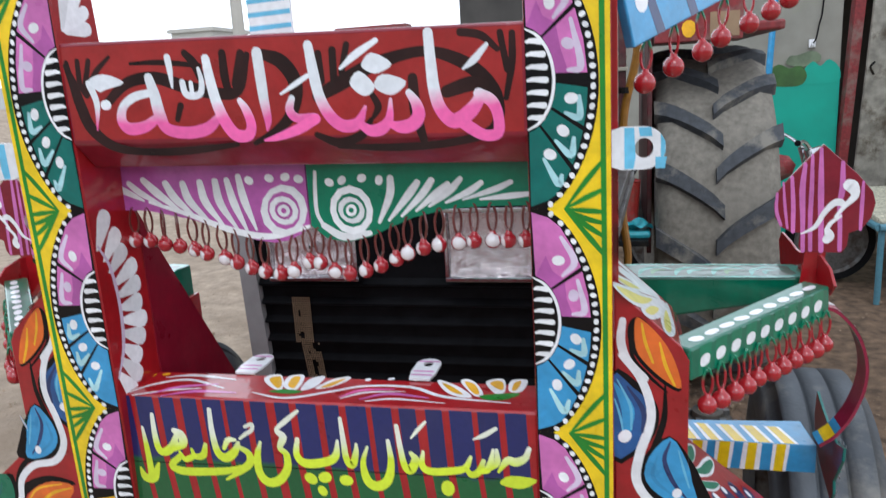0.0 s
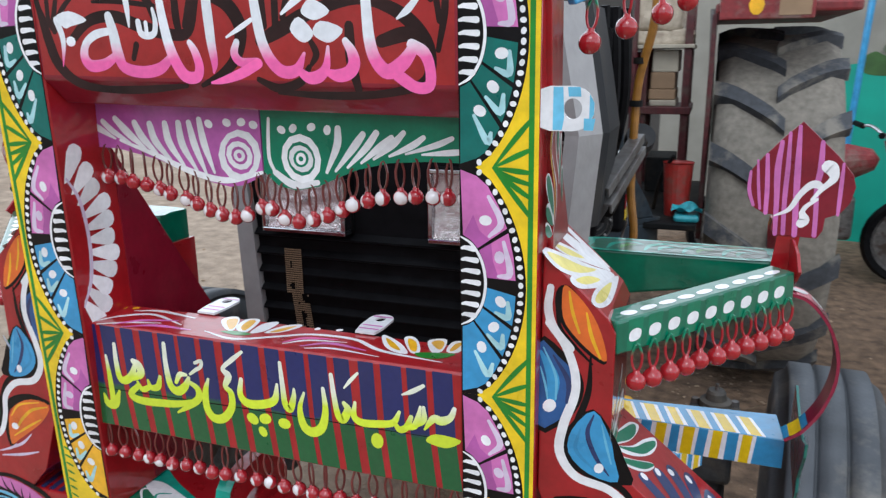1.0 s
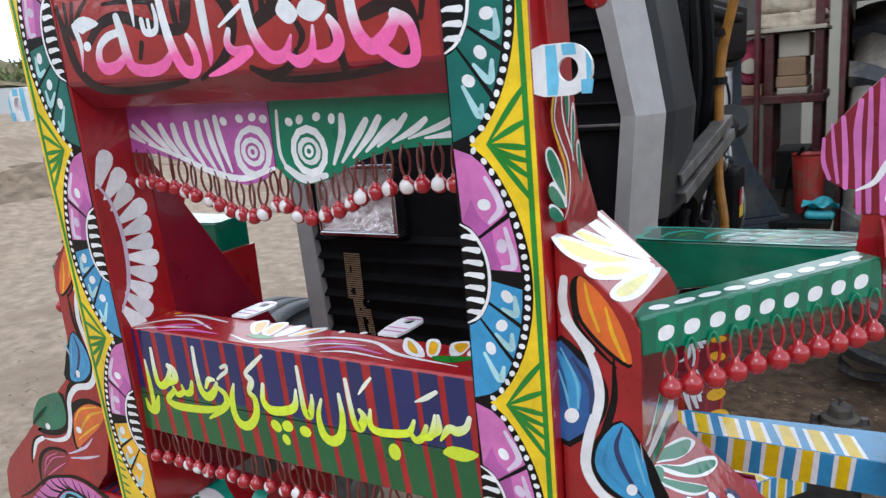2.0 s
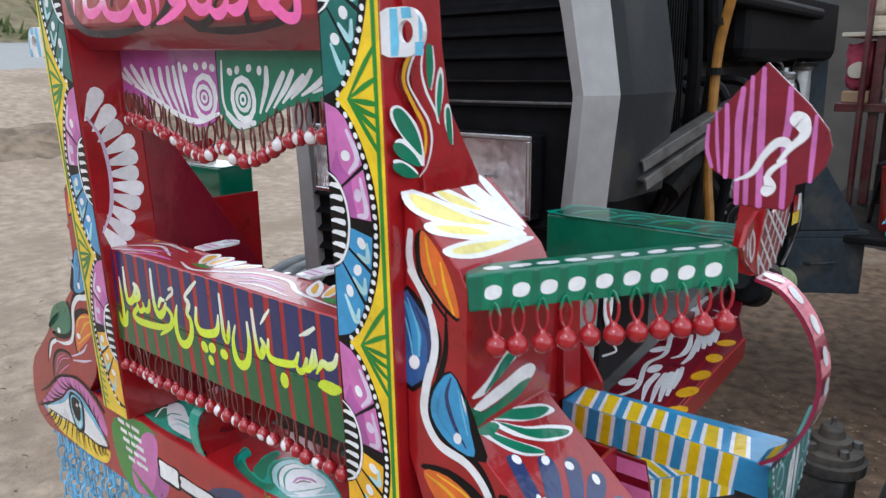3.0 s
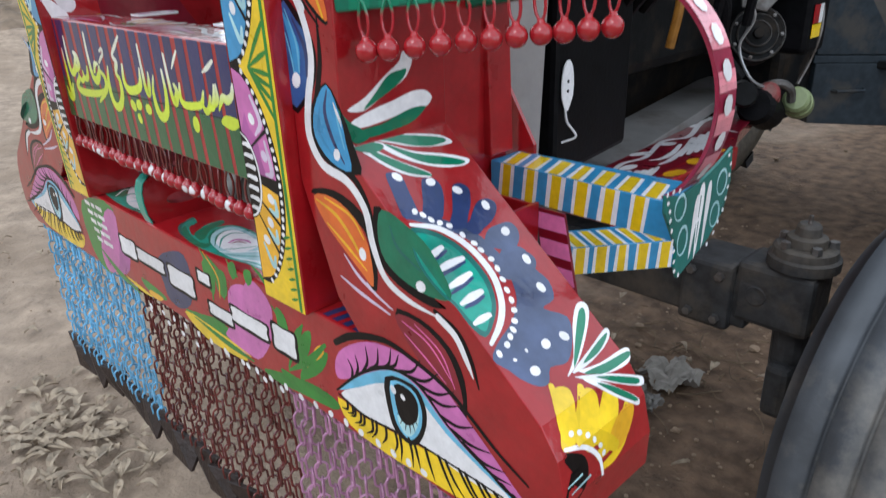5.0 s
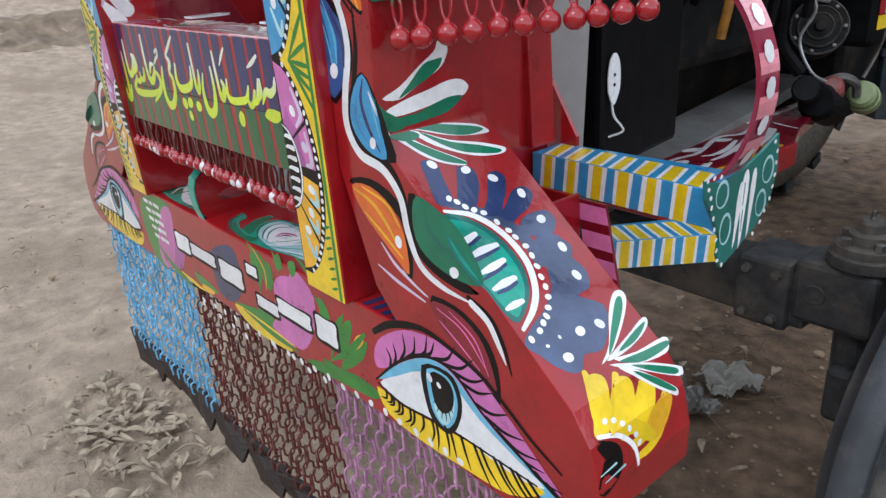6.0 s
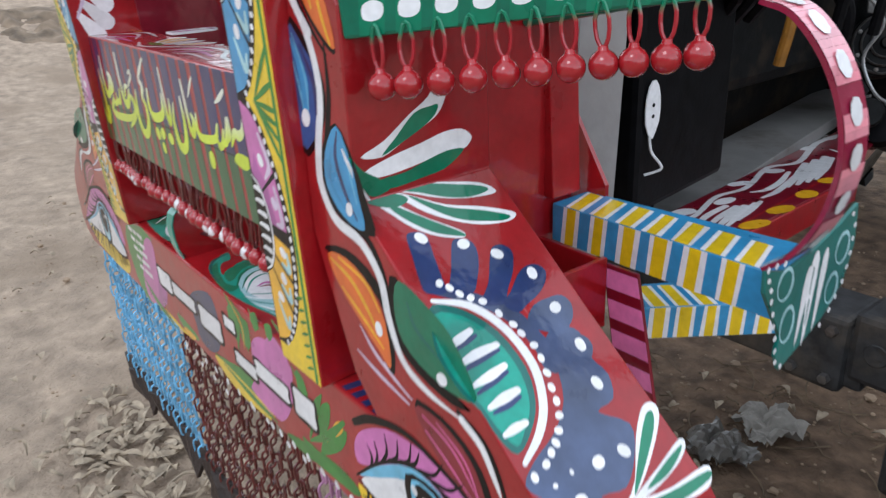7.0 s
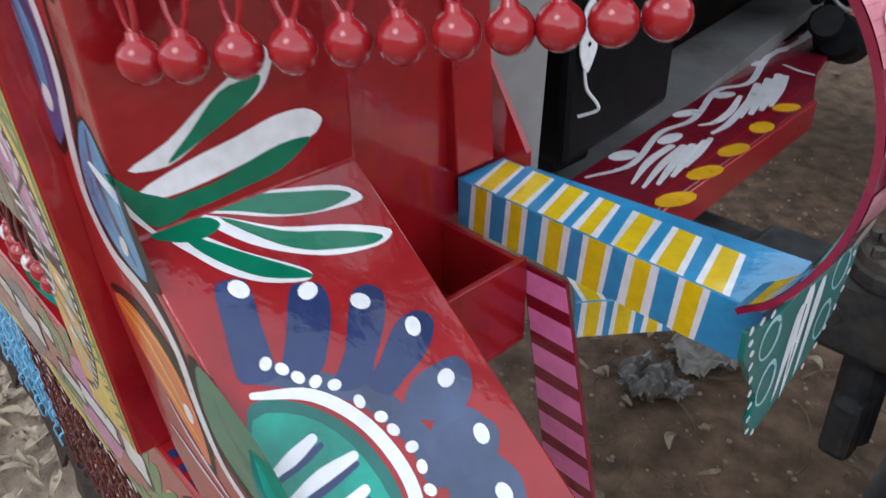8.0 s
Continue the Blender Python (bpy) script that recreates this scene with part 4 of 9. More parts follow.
    p.blob([(.49, 1.027), (.481, 1), (.49, .973), (.522, .958), (.562, .955), (.581, .966), (.555, 1.003), (.526, 1.018)], GREEN, 2)
    p.stroke([(.5, 1.012), (.51, .992), (.541, .977)], [0.0016, 0.0043, 0.0016], TEAL, 3)
    p.dot(.54, .961, 0.0064, WHITE, 4)
    p.blob([(.5, .917), (.538, .925), (.576, .909), (.595, .88), (.597, .842), (.585, .843)], BLACK, 1)
    p.blob([(.499, .915), (.535, .92), (.57, .904), (.587, .876), (.591, .848), (.562, .855), (.53, .879)], MAROON, 2)
    p.stroke([(.51, .913), (.548, .901), (.578, .872)], [0.0011, 0.0022, 0.0011], ROSE, 3)
    p.stroke([(.513, .9), (.54, .885), (.57, .866)], [0.0011, 0.0023, 0.0011], ROSE, 3)
    p.stroke([(.529, .916), (.564, .898), (.582, .865)], [0.0011, 0.0022, 0.0011], ROSE, 3)
    p.blob([(.39, .794), (.388, .815), (.406, .84), (.451, .866), (.501, .874), (.551, .869), (.586, .846), (.623, .818), (.653, .793), (.673, .776), (.65, .773), (.606, .789), (.568, .81), (.533, .835), (.503, .844), (.457, .829), (.414, .803)], PINK, 2)
    p.blob([(.39, .777), (.436, .817), (.486, .845), (.527, .844), (.568, .815), (.614, .793), (.67, .774), (.636, .759), (.576, .794), (.54, .814), (.524, .831), (.475, .824), (.434, .801)], SKYB, 2)
    p.blob([(.394, .774), (.434, .801), (.475, .824), (.524, .831), (.568, .806), (.614, .788), (.653, .773), (.614, .765), (.559, .769), (.52, .771), (.479, .768), (.43, .764)], WHITE, 3)
    p.blob([(.386, .765), (.43, .76), (.479, .764), (.525, .768), (.575, .771), (.628, .77), (.653, .767), (.606, .737), (.54, .731), (.466, .728), (.406, .735)], YELLOW, 2)
    p.stroke([(.392, .842), (.427, .864), (.482, .879), (.532, .872), (.572, .86), (.601, .843), (.637, .819), (.673, .801)], [0.0079, 0.0094, 0.0071, 0.0057, 0.0056, 0.0050, 0.0044, 0.0027], BLACK, 4)
    p.stroke([(.386, .775), (.436, .82), (.486, .847), (.529, .847), (.569, .818), (.614, .795), (.667, .775)], [0.0027, 0.0039, 0.0036, 0.0041, 0.0035, 0.0029, 0.0022], BLACK, 4)
    p.stroke([(.389, .771), (.435, .763), (.481, .767), (.527, .771), (.643, .77)], [0.0027, 0.0033, 0.0032, 0.0031, 0.0023], BLACK, 4)
    p.blob([(.477, .833), (.521, .843), (.538, .827), (.54, .803), (.529, .775), (.514, .763), (.493, .767), (.481, .785)], BLACK, 4)
    p.blob([(.486, .832), (.519, .837), (.532, .822), (.533, .801), (.525, .781), (.512, .769), (.497, .775), (.488, .792)], SKYB, 5)
    p.blob([(.494, .792), (.503, .774), (.515, .775), (.526, .793), (.529, .812), (.518, .796)], LTBLUE, 6)
    p.blob([(.492, .83), (.516, .834), (.528, .822), (.525, .8), (.51, .787), (.496, .795)], BLACK, 7)
    p.dot(.49, .823, 0.0049, WHITE, 8)
    p.dot(.505, .82, 0.0036, WHITE, 8)
    lashes(p)
    return p.done()


def brush_beam_front(p):
    p.blob([(-.054, .812), (-.015, .839), (.031, .846), (.044, .806), (.025, .762), (-.018, .742), (-.055, .754)], NAVY, 1)
    p.blob([(.199, .852), (.226, .865), (.26, .84), (.248, .799), (.214, .755), (.166, .736), (.125, .751), (.175, .797)], PINK, 1)
    p.blob([(-.252, .845), (-.205, .847), (-.236, .749), (-.29, .721), (-.307, .761)], PINK, 1)
    p.stroke([(.085, .872), (.108, .844), (.104, .798)], [0.0025, 0.0099, 0.0034], LEAF, 2)
    p.stroke([(.104, .867), (.139, .845), (.138, .81)], [0.0025, 0.0097, 0.0033], LEAF, 2)
    p.stroke([(.094, .87), (.127, .841), (.125, .808)], [0.0017, 0.0041, 0.0017], AMBER, 2)
    p.stroke([(.006, .748), (.077, .752), (.166, .736)], [0.0028, 0.0123, 0.0033], LEAF, 2)
    p.stroke([(.032, .745), (.121, .736), (.195, .734)], [0.0027, 0.0103, 0.0032], LEAF, 2)
    p.stroke([(.024, .747), (.123, .743), (.189, .739)], [0.0018, 0.0043, 0.0016], YELLOW, 2)
    p.stroke([(.261, .844), (.282, .824), (.292, .799)], [0.0022, 0.0102, 0.0044], LEAF, 2)
    p.stroke([(.285, .763), (.31, .815), (.327, .84)], [0.0030, 0.0128, 0.0028], LEAF, 2)
    p.stroke([(.328, .782), (.351, .815), (.362, .825)], [0.0021, 0.0048, 0.0020], AMBER, 2)
    p.stroke([(.284, .758), (.33, .79), (.37, .829)], [0.0030, 0.0114, 0.0054], LEAF, 2)
    p.stroke([(.267, .751), (.322, .746), (.374, .744)], [0.0061, 0.0161, 0.0057], LEAF, 2)
    p.stroke([(-.307, .761), (-.247, .735), (-.164, .718)], [0.0034, 0.0131, 0.0042], LEAF, 2)
    p.stroke([(-.212, .735), (-.158, .73), (-.117, .728)], [0.0032, 0.0083, 0.0030], YELLOW, 2)
    p.stroke([(.225, .888), (.245, .879), (.253, .869)], [0.0022, 0.0073, 0.0029], LEAF, 2)
    p.stroke([(.16, .877), (.171, .865), (.184, .859)], [0.0024, 0.0078, 0.0031], LEAF, 2)
    for x, y in [(-.133, .698), (-.069, .696), (-.021, .695), (.024, .693), (.115, .718), (.177, .719), (.219, .715), (.26, .718)]:
        p.dot(x, y, 0.0051, WHITE, 3)
    p.blob([(-.354, .843), (-.21, .86), (-.263, .731), (-.323, .724), (-.36, .767)], LEAF, 0)
    p.blob([(-.269, .8), (-.181, .815), (-.193, .752), (-.261, .727), (-.285, .754)], PURPLE, 0)
    p.blob([(-.062, .815), (.001, .842), (.028, .817), (.03, .782), (-.019, .761), (-.06, .773)], NAVY, 0)
    p.blob([(.086, .851), (.113, .863), (.12, .839), (.109, .808), (.094, .817)], LEAF, 1)
    p.blob([(.123, .85), (.148, .854), (.149, .825), (.135, .811), (.121, .823)], LEAF, 1)
    p.blob([(.161, .869), (.179, .879), (.183, .862), (.169, .851)], LEAF, 1)
    p.blob([(.201, .872), (.219, .879), (.22, .863), (.207, .854)], LEAF, 1)
    p.blob([(.152, .828), (.19, .85), (.233, .844), (.259, .819), (.242, .777), (.207, .742), (.165, .75), (.148, .781)], PINK, 0)
    p.blob([(.013, .741), (.099, .767), (.155, .757), (.173, .736), (.135, .724), (.075, .729)], LEAF, 0)
    p.blob([(-0, .742), (.056, .751), (.138, .736), (.177, .731), (.158, .723), (.059, .719)], YELLOW, 0)
    p.blob([(.27, .844), (.288, .839), (.294, .814), (.283, .775), (.272, .808)], LEAF, 1)
    p.blob([(.322, .824), (.343, .837), (.337, .809), (.314, .778), (.305, .784)], LEAF, 1)
    p.blob([(.341, .805), (.374, .82), (.358, .788), (.314, .756), (.312, .768)], LEAF, 1)
    p.blob([(.344, .807), (.361, .824), (.366, .816), (.348, .799)], AMBER, 1)
    p.blob([(.221, .734), (.29, .752), (.347, .761), (.385, .757), (.379, .743), (.306, .733), (.245, .726)], LEAF, 1)
    p.blob([(-.145, .755), (-.07, .748), (-.066, .738), (-.129, .737)], LEAF, 0)
    p.blob([(-.119, .74), (-.073, .74), (-.092, .729), (-.123, .731)], AMBER, 1)
    for x, y in [(-.13, .706), (-.084, .71), (-.046, .712), (-.007, .715), (.035, .716), (.074, .718), (.121, .716), (.163, .719), (.2, .721), (.235, .724), (.271, .727), (.305, .727), (.337, .73), (.368, .732), (.398, .734), (.426, .734), (.457, .735), (.483, .735), (.508, .736), (.532, .736)]:
        p.dot(x, y, 0.0051, WHITE, 2)
    return p.done()


def brush_step(p):
    p.blob([(.009, .0014), (.025, -.0014), (.063, .0248), (.1, .0538), (.139, .0785), (.13, .0842), (.076, .0622), (.026, .0424), (.005, .0219)], WHITE, 2)
    p.blob([(.019, .0042), (.043, .0184), (.073, .0439), (.103, .0616), (.053, .0481), (.018, .0262)], PALE, 3)
    p.blob([(.052, -.0014), (.07, .0036), (.106, .0347), (.141, .0771), (.119, .0644), (.073, .0326), (.051, .012)], WHITE, 2)
    p.blob([(.057, .0042), (.082, .0205), (.101, .0424), (.064, .0233)], PALE, 3)
    p.blob([(.097, -.0071), (.111, -.0057), (.131, .0276), (.144, .0771), (.124, .058), (.098, .0233)], WHITE, 2)
    p.blob([(.131, .0014), (.143, .0028), (.148, .041), (.15, .075), (.135, .0559)], WHITE, 2)
    p.blob([(.012, .041), (.048, .0439), (.095, .0601), (.132, .0828), (.08, .0785), (.027, .0616), (.008, .0509)], WHITE, 2)
    p.blob([(.023, .0467), (.064, .0566), (.086, .0714), (.037, .0594)], PALE, 3)
    p.blob([(.011, .0729), (.052, .0714), (.098, .0778), (.15, .0891), (.104, .0934), (.051, .0934), (.014, .0842)], WHITE, 2)
    p.blob([(.025, .0757), (.064, .0771), (.111, .0849), (.056, .0877), (.024, .0821)], PALE, 3)
    return p.done()


def brush_slope(p):
    p.stroke([(.2878, .05), (.3056, .044), (.3235, .038), (.3379, .029)], [0.0063, 0.0115, 0.0125, 0.0114], YELLOW, 1)
    p.stroke([(.3035, .079), (.3207, .066), (.3335, .053), (.3423, .043)], [0.0076, 0.0139, 0.0138, 0.0116], YELLOW, 1)
    p.stroke([(.3221, .103), (.3365, .089), (.3473, .07), (.3524, .057)], [0.0078, 0.0143, 0.0141, 0.0108], YELLOW, 1)
    p.stroke([(.3415, .124), (.3543, .108), (.3648, .086), (.3677, .069)], [0.0057, 0.0113, 0.0123, 0.0099], YELLOW, 1)
    p.stroke([(.3657, .119), (.3749, .105), (.3803, .088), (.3812, .073)], [0.0035, 0.0080, 0.0090, 0.0067], YELLOW, 1)
    p.stroke([(.3401, .026), (.3502, .051), (.3689, .068), (.3883, .07)], [0.0036, 0.0048, 0.0050, 0.0034], WHITE, 2)
    for x, y in [(.3321, .041), (.3357, .051), (.3423, .059), (.3502, .066), (.3597, .073), (.3689, .076)]:
        p.dot(x, y, 0.0031, WHITE, 3)
    p.stroke([(.3483, .026), (.3626, .039), (.373, .036), (.3854, .024)], [0.0104, 0.0213, 0.0268, 0.0214], BLACK, 2)
    p.stroke([(.374, .019), (.372, .041)], [0.0011, 0.0022], LTBLUE, 3)
    p.stroke([(.3822, .023), (.3791, .052)], [0.0011, 0.0022], LTBLUE, 3)
    p.blob([(-.0086, .022), (-.0086, .05), (-.0005, .058), (.0035, .047), (.001, .034)], GREEN, 3)
    p.stroke([(-.0085, .026), (-.002, .033), (.004, .039)], [0.002, 0.003, 0.002], WHITE, 2)
    p.blob([(-.0142, .045), (-.0128, .075), (-.005, .108), (.0036, .134), (.0142, .144), (.0178, .138), (.0142, .111), (.0064, .086), (-.005, .064)], WHITE, 2)
    p.blob([(-.0134, .05), (-.0114, .078), (-.0028, .106), (.0064, .132), (.0128, .137), (.0142, .116), (.0078, .093), (-.0042, .07)], GREEN, 3)
    p.blob([(-.0156, .04), (-.0028, .063), (.0142, .088), (.0262, .12), (.039, .145), (.0448, .147), (.0476, .135), (.0426, .109), (.0312, .086), (.0156, .066), (-.0022, .052)], WHITE, 2)
    p.blob([(-.005, .059), (.0164, .087), (.0298, .118), (.0426, .141), (.0455, .132), (.0398, .112), (.032, .093), (.0178, .076)], GREEN, 3)
    p.blob([(-.0028, .03), (-.0022, .042), (.0184, .061), (.037, .082), (.0455, .089), (.0483, .083), (.0398, .063), (.0262, .047), (.0092, .036)], WHITE, 2)
    p.blob([(-.0028, .038), (.0128, .054), (.0298, .072), (.044, .087), (.0476, .086), (.037, .064), (.022, .049), (.0064, .039)], GREEN, 3)
    p.blob([(.0312, .037), (.0298, .045), (.0334, .053), (.0426, .053), (.0583, .049), (.0761, .045), (.0881, .041), (.0825, .025), (.0697, .026), (.0519, .031)], NAVY, 1)
    p.blob([(.0504, .071), (.0476, .078), (.0519, .088), (.0604, .09), (.0725, .085), (.0853, .075), (.0967, .062), (.0895, .044), (.0725, .056)], NAVY, 1)
    p.blob([(.0689, .1), (.0647, .109), (.0675, .117), (.0761, .12), (.0917, .109), (.1037, .095), (.1145, .082), (.1073, .064), (.0931, .081)], NAVY, 1)
    p.blob([(.0967, .11), (.0917, .122), (.0931, .134), (.1017, .139), (.1115, .131), (.1187, .117), (.1223, .103), (.1257, .09), (.1145, .082), (.1073, .095)], NAVY, 1)
    p.blob([(.1251, .108), (.1243, .124), (.1265, .138), (.1365, .142), (.1478, .135), (.1549, .121), (.1521, .108), (.1421, .094), (.1329, .095)], NAVYLIGHT, 1)
    p.blob([(.1563, .115), (.1627, .131), (.1727, .136), (.182, .13), (.1876, .116), (.1848, .1), (.1727, .093), (.1592, .099)], NAVYLIGHT, 1)
    p.blob([(.0775, .028), (.0875, .052), (.1031, .071), (.1215, .089), (.1443, .097), (.1677, .101), (.1848, .1), (.177, .082), (.1577, .084), (.1393, .08), (.1201, .071), (.1009, .051), (.0853, .03)], NAVYLIGHT, 0)
    p.blob([(.1499, .118), (.1613, .132), (.1826, .127), (.2012, .132), (.2196, .122), (.2224, .102), (.2416, .122), (.2622, .109), (.2779, .085), (.2736, .063), (.2843, .05), (.2814, .037), (.2672, .025), (.2558, .02), (.2402, .012), (.2288, .03), (.2196, .056), (.2026, .08), (.1755, .093), (.1542, .098)], NAVYLIGHT, 0)
    for x, y in [(.037, .048), (.054, .081), (.0725, .105), (.0995, .125), (.1343, .125), (.1706, .125), (.2032, .117), (.253, .076), (.2558, .102), (.2686, .045)]:
        p.dot(x, y, 0.0055, WHITE, 4)
    p.blob([(.0931, .024), (.1059, .046), (.1329, .063), (.1677, .067), (.194, .057), (.2104, .04), (.2196, .02), (.2026, .013), (.1805, .012), (.1627, .006), (.1315, .005), (.1073, .014)], TEAL, 1)
    p.blob([(.1009, .02), (.1115, .043), (.1365, .057), (.1691, .06), (.194, .051), (.2082, .035), (.2146, .023), (.1976, .017), (.177, .015), (.1613, .009), (.1321, .008)], MINT, 2)
    p.stroke([(.0903, .026), (.1051, .053), (.1329, .07), (.1677, .074), (.1962, .063), (.2146, .045), (.2274, .021)], [0.0037, 0.0069, 0.0075, 0.0080, 0.0073, 0.0066, 0.0040], WHITE, 2)
    p.stroke([(.1329, .017), (.1307, .031), (.1287, .043)], [0.0025, 0.0047, 0.0031], NAVY, 3)
    p.stroke([(.1287, .016), (.1265, .028), (.1237, .041)], [0.0041, 0.0072, 0.0052], WHITE, 4)
    p.stroke([(.1499, .016), (.1471, .037), (.1463, .054)], [0.0025, 0.0057, 0.0031], NAVY, 3)
    p.stroke([(.1443, .016), (.1421, .035), (.1421, .055)], [0.0041, 0.0077, 0.0053], WHITE, 4)
    p.stroke([(.1691, .018), (.1663, .035), (.1641, .05)], [0.0025, 0.0056, 0.0031], NAVY, 3)
    p.stroke([(.1627, .018), (.1613, .035), (.1592, .051)], [0.0040, 0.0077, 0.0052], WHITE, 4)
    p.stroke([(.1869, .021), (.1862, .035), (.1848, .048)], [0.0025, 0.0056, 0.0031], NAVY, 3)
    p.stroke([(.182, .02), (.1805, .035), (.1798, .049)], [0.0040, 0.0081, 0.0057], WHITE, 4)
    p.stroke([(.204, .019), (.2032, .029), (.2032, .04)], [0.0040, 0.0070, 0.0051], WHITE, 4)
    for x, y in [(.0789, .04), (.0853, .046), (.0931, .051), (.0995, .058), (.1059, .066), (.1201, .073), (.1329, .079), (.1421, .081), (.1549, .085), (.1663, .084), (.1784, .081), (.1898, .077), (.2004, .074), (.2104, .069), (.2196, .061), (.226, .053), (.2302, .045), (.2352, .036), (.2388, .022)]:
        p.dot(x, y, 0.0035, WHITE, 3)
    for x, y in [(.2508, .033), (.2488, .051)]:
        p.dot(x, y, 0.0020, WHITE, 3)
    p.blob([(.2892, .073), (.2772, .095), (.2516, .12), (.236, .142), (.2374, .154), (.248, .152), (.2658, .128), (.2828, .097)], WHITE, 2)
    p.blob([(.2857, .087), (.2636, .112), (.243, .139), (.243, .148), (.2544, .139), (.2736, .11)], GREEN, 3)
    p.blob([(.2885, .081), (.2786, .122), (.2708, .155), (.2779, .156), (.2857, .137), (.2907, .103)], WHITE, 2)
    p.blob([(.2871, .1), (.2793, .128), (.275, .153), (.2807, .145), (.2871, .124)], GREEN, 3)
    p.blob([(.2907, .089), (.2957, .119), (.2971, .161), (.3049, .162), (.3113, .149), (.3063, .115)], WHITE, 2)
    p.blob([(.2949, .095), (.2985, .126), (.3013, .161), (.3071, .157), (.3071, .121), (.2999, .101)], GREEN, 3)
    p.blob([(.2928, .08), (.3085, .12), (.3271, .157), (.3329, .162), (.3365, .153), (.3149, .114)], WHITE, 2)
    p.blob([(.3035, .103), (.3177, .134), (.3293, .155), (.3329, .149), (.3171, .12)], GREEN, 3)
    p.blob([(.2985, .088), (.3163, .113), (.3401, .139), (.3492, .144), (.3502, .138), (.3321, .116), (.3113, .096)], WHITE, 2)
    p.blob([(.3085, .099), (.3243, .122), (.3437, .141), (.3451, .136), (.3279, .116)], GREEN, 3)
    p.blob([(.2935, .045), (.2921, .058), (.3006, .066), (.3177, .058), (.3357, .05), (.3415, .036), (.3343, .029), (.3149, .032)], YELLOW, 1)
    p.blob([(.3085, .072), (.3071, .085), (.3171, .092), (.3343, .084), (.3502, .071), (.3401, .05), (.3235, .061)], YELLOW, 1)
    p.blob([(.3221, .102), (.3257, .117), (.3379, .113), (.3534, .098), (.3635, .085), (.3502, .071), (.3343, .084)], YELLOW, 1)
    p.blob([(.347, .103), (.3429, .127), (.3514, .133), (.3689, .119), (.3771, .099), (.3657, .084)], AMBER, 1)
    p.blob([(.3307, .049), (.347, .079), (.3689, .101), (.3762, .092), (.3575, .069), (.347, .043)], YELLOW, 1)
    return p.done()


def brush_spade(p):
    p.stroke([(.565, 1.37), (.565, 1.347), (.571, 1.328)], [0.0031, 0.0044, 0.0037], PINK, 1)
    p.stroke([(.572, 1.384), (.575, 1.353), (.579, 1.324)], [0.0025, 0.0037, 0.0031], PINK, 1)
    p.stroke([(.582, 1.391), (.585, 1.353), (.586, 1.319)], [0.0043, 0.0055, 0.0049], PINK, 1)
    p.stroke([(.597, 1.407), (.595, 1.375), (.597, 1.337), (.599, 1.293)], [0.0049, 0.0073, 0.0061, 0.0049], PINK, 1)
    p.stroke([(.605, 1.418), (.606, 1.375), (.606, 1.337), (.608, 1.294)], [0.0037, 0.0055, 0.0055, 0.0049], PINK, 1)
    p.stroke([(.615, 1.426), (.617, 1.375), (.619, 1.332), (.621, 1.293)], [0.0042, 0.0073, 0.0067, 0.0061], PINK, 1)
    p.stroke([(.641, 1.408), (.642, 1.375), (.64, 1.354), (.642, 1.323), (.643, 1.294)], [0.0048, 0.0072, 0.0060, 0.0054, 0.0054], PINK, 1)
    p.stroke([(.666, 1.383), (.666, 1.36), (.666, 1.339), (.666, 1.321)], [0.0030, 0.0047, 0.0047, 0.0036], PINK, 1)
    p.stroke([(.596, 1.316), (.612, 1.325), (.622, 1.343), (.632, 1.355), (.64, 1.357), (.646, 1.352)], [0.0018, 0.0055, 0.0067, 0.0084, 0.0096, 0.0060], WHITE, 2)
    p.stroke([(.636, 1.338), (.646, 1.352), (.657, 1.365), (.654, 1.376), (.65, 1.379)], [0.0036, 0.0060, 0.0095, 0.0155, 0.0155], WHITE, 2)
    p.stroke([(.642, 1.339), (.631, 1.33), (.626, 1.321)], [0.0036, 0.0054, 0.0054], WHITE, 2)
    p.stroke([(.627, 1.321), (.63, 1.313), (.627, 1.308)], [0.0073, 0.0121, 0.0109], WHITE, 2)
    return p.done()


def brush_gplate(p):
    p.petal(.3, .928, 84, 0.075, 0.011, WHITE, 2)
    p.petal(.313, .924, 88, 0.09, 0.014, WHITE, 2)
    p.petal(.328, .932, 86, 0.08, 0.011, WHITE, 2)
    for c, d in ((.313, .945), (.313, .975)):
        p.stroke([(c, d), (c + 0.001, d + 0.024)], [0.0012, 0.002], TEAL, 3)
    for x, z, rx, rz in ((.269, .998, .0115, .014), (.281, .957, .0105, .0165), (.362, 1.003, .0115, .0145), (.353, .967, .0105, .0145)):
        ring = [(x + rx * math.cos(a), z + rz * math.sin(a)) for a in [0.5 + k * 2 * math.pi / 9 for k in range(10)]]
        p.stroke(ring, [0.0026 + 0.0012 * math.sin(k) for k in range(10)], LTBLUE, 2)
    for x, y in [(.239, 1.02), (.251, 1.02), (.264, 1.018), (.242, 1.01), (.247, 1), (.25, .989), (.255, .976), (.259, .963), (.264, .95), (.267, .937), (.27, .925), (.28, .917), (.372, 1.032), (.379, 1.02), (.379, 1.007), (.379, .993), (.377, .98), (.373, .967), (.364, .955), (.356, .944), (.342, .934)]:
        p.dot(x, y, 0.0026, WHITE, 2)
    return p.done()


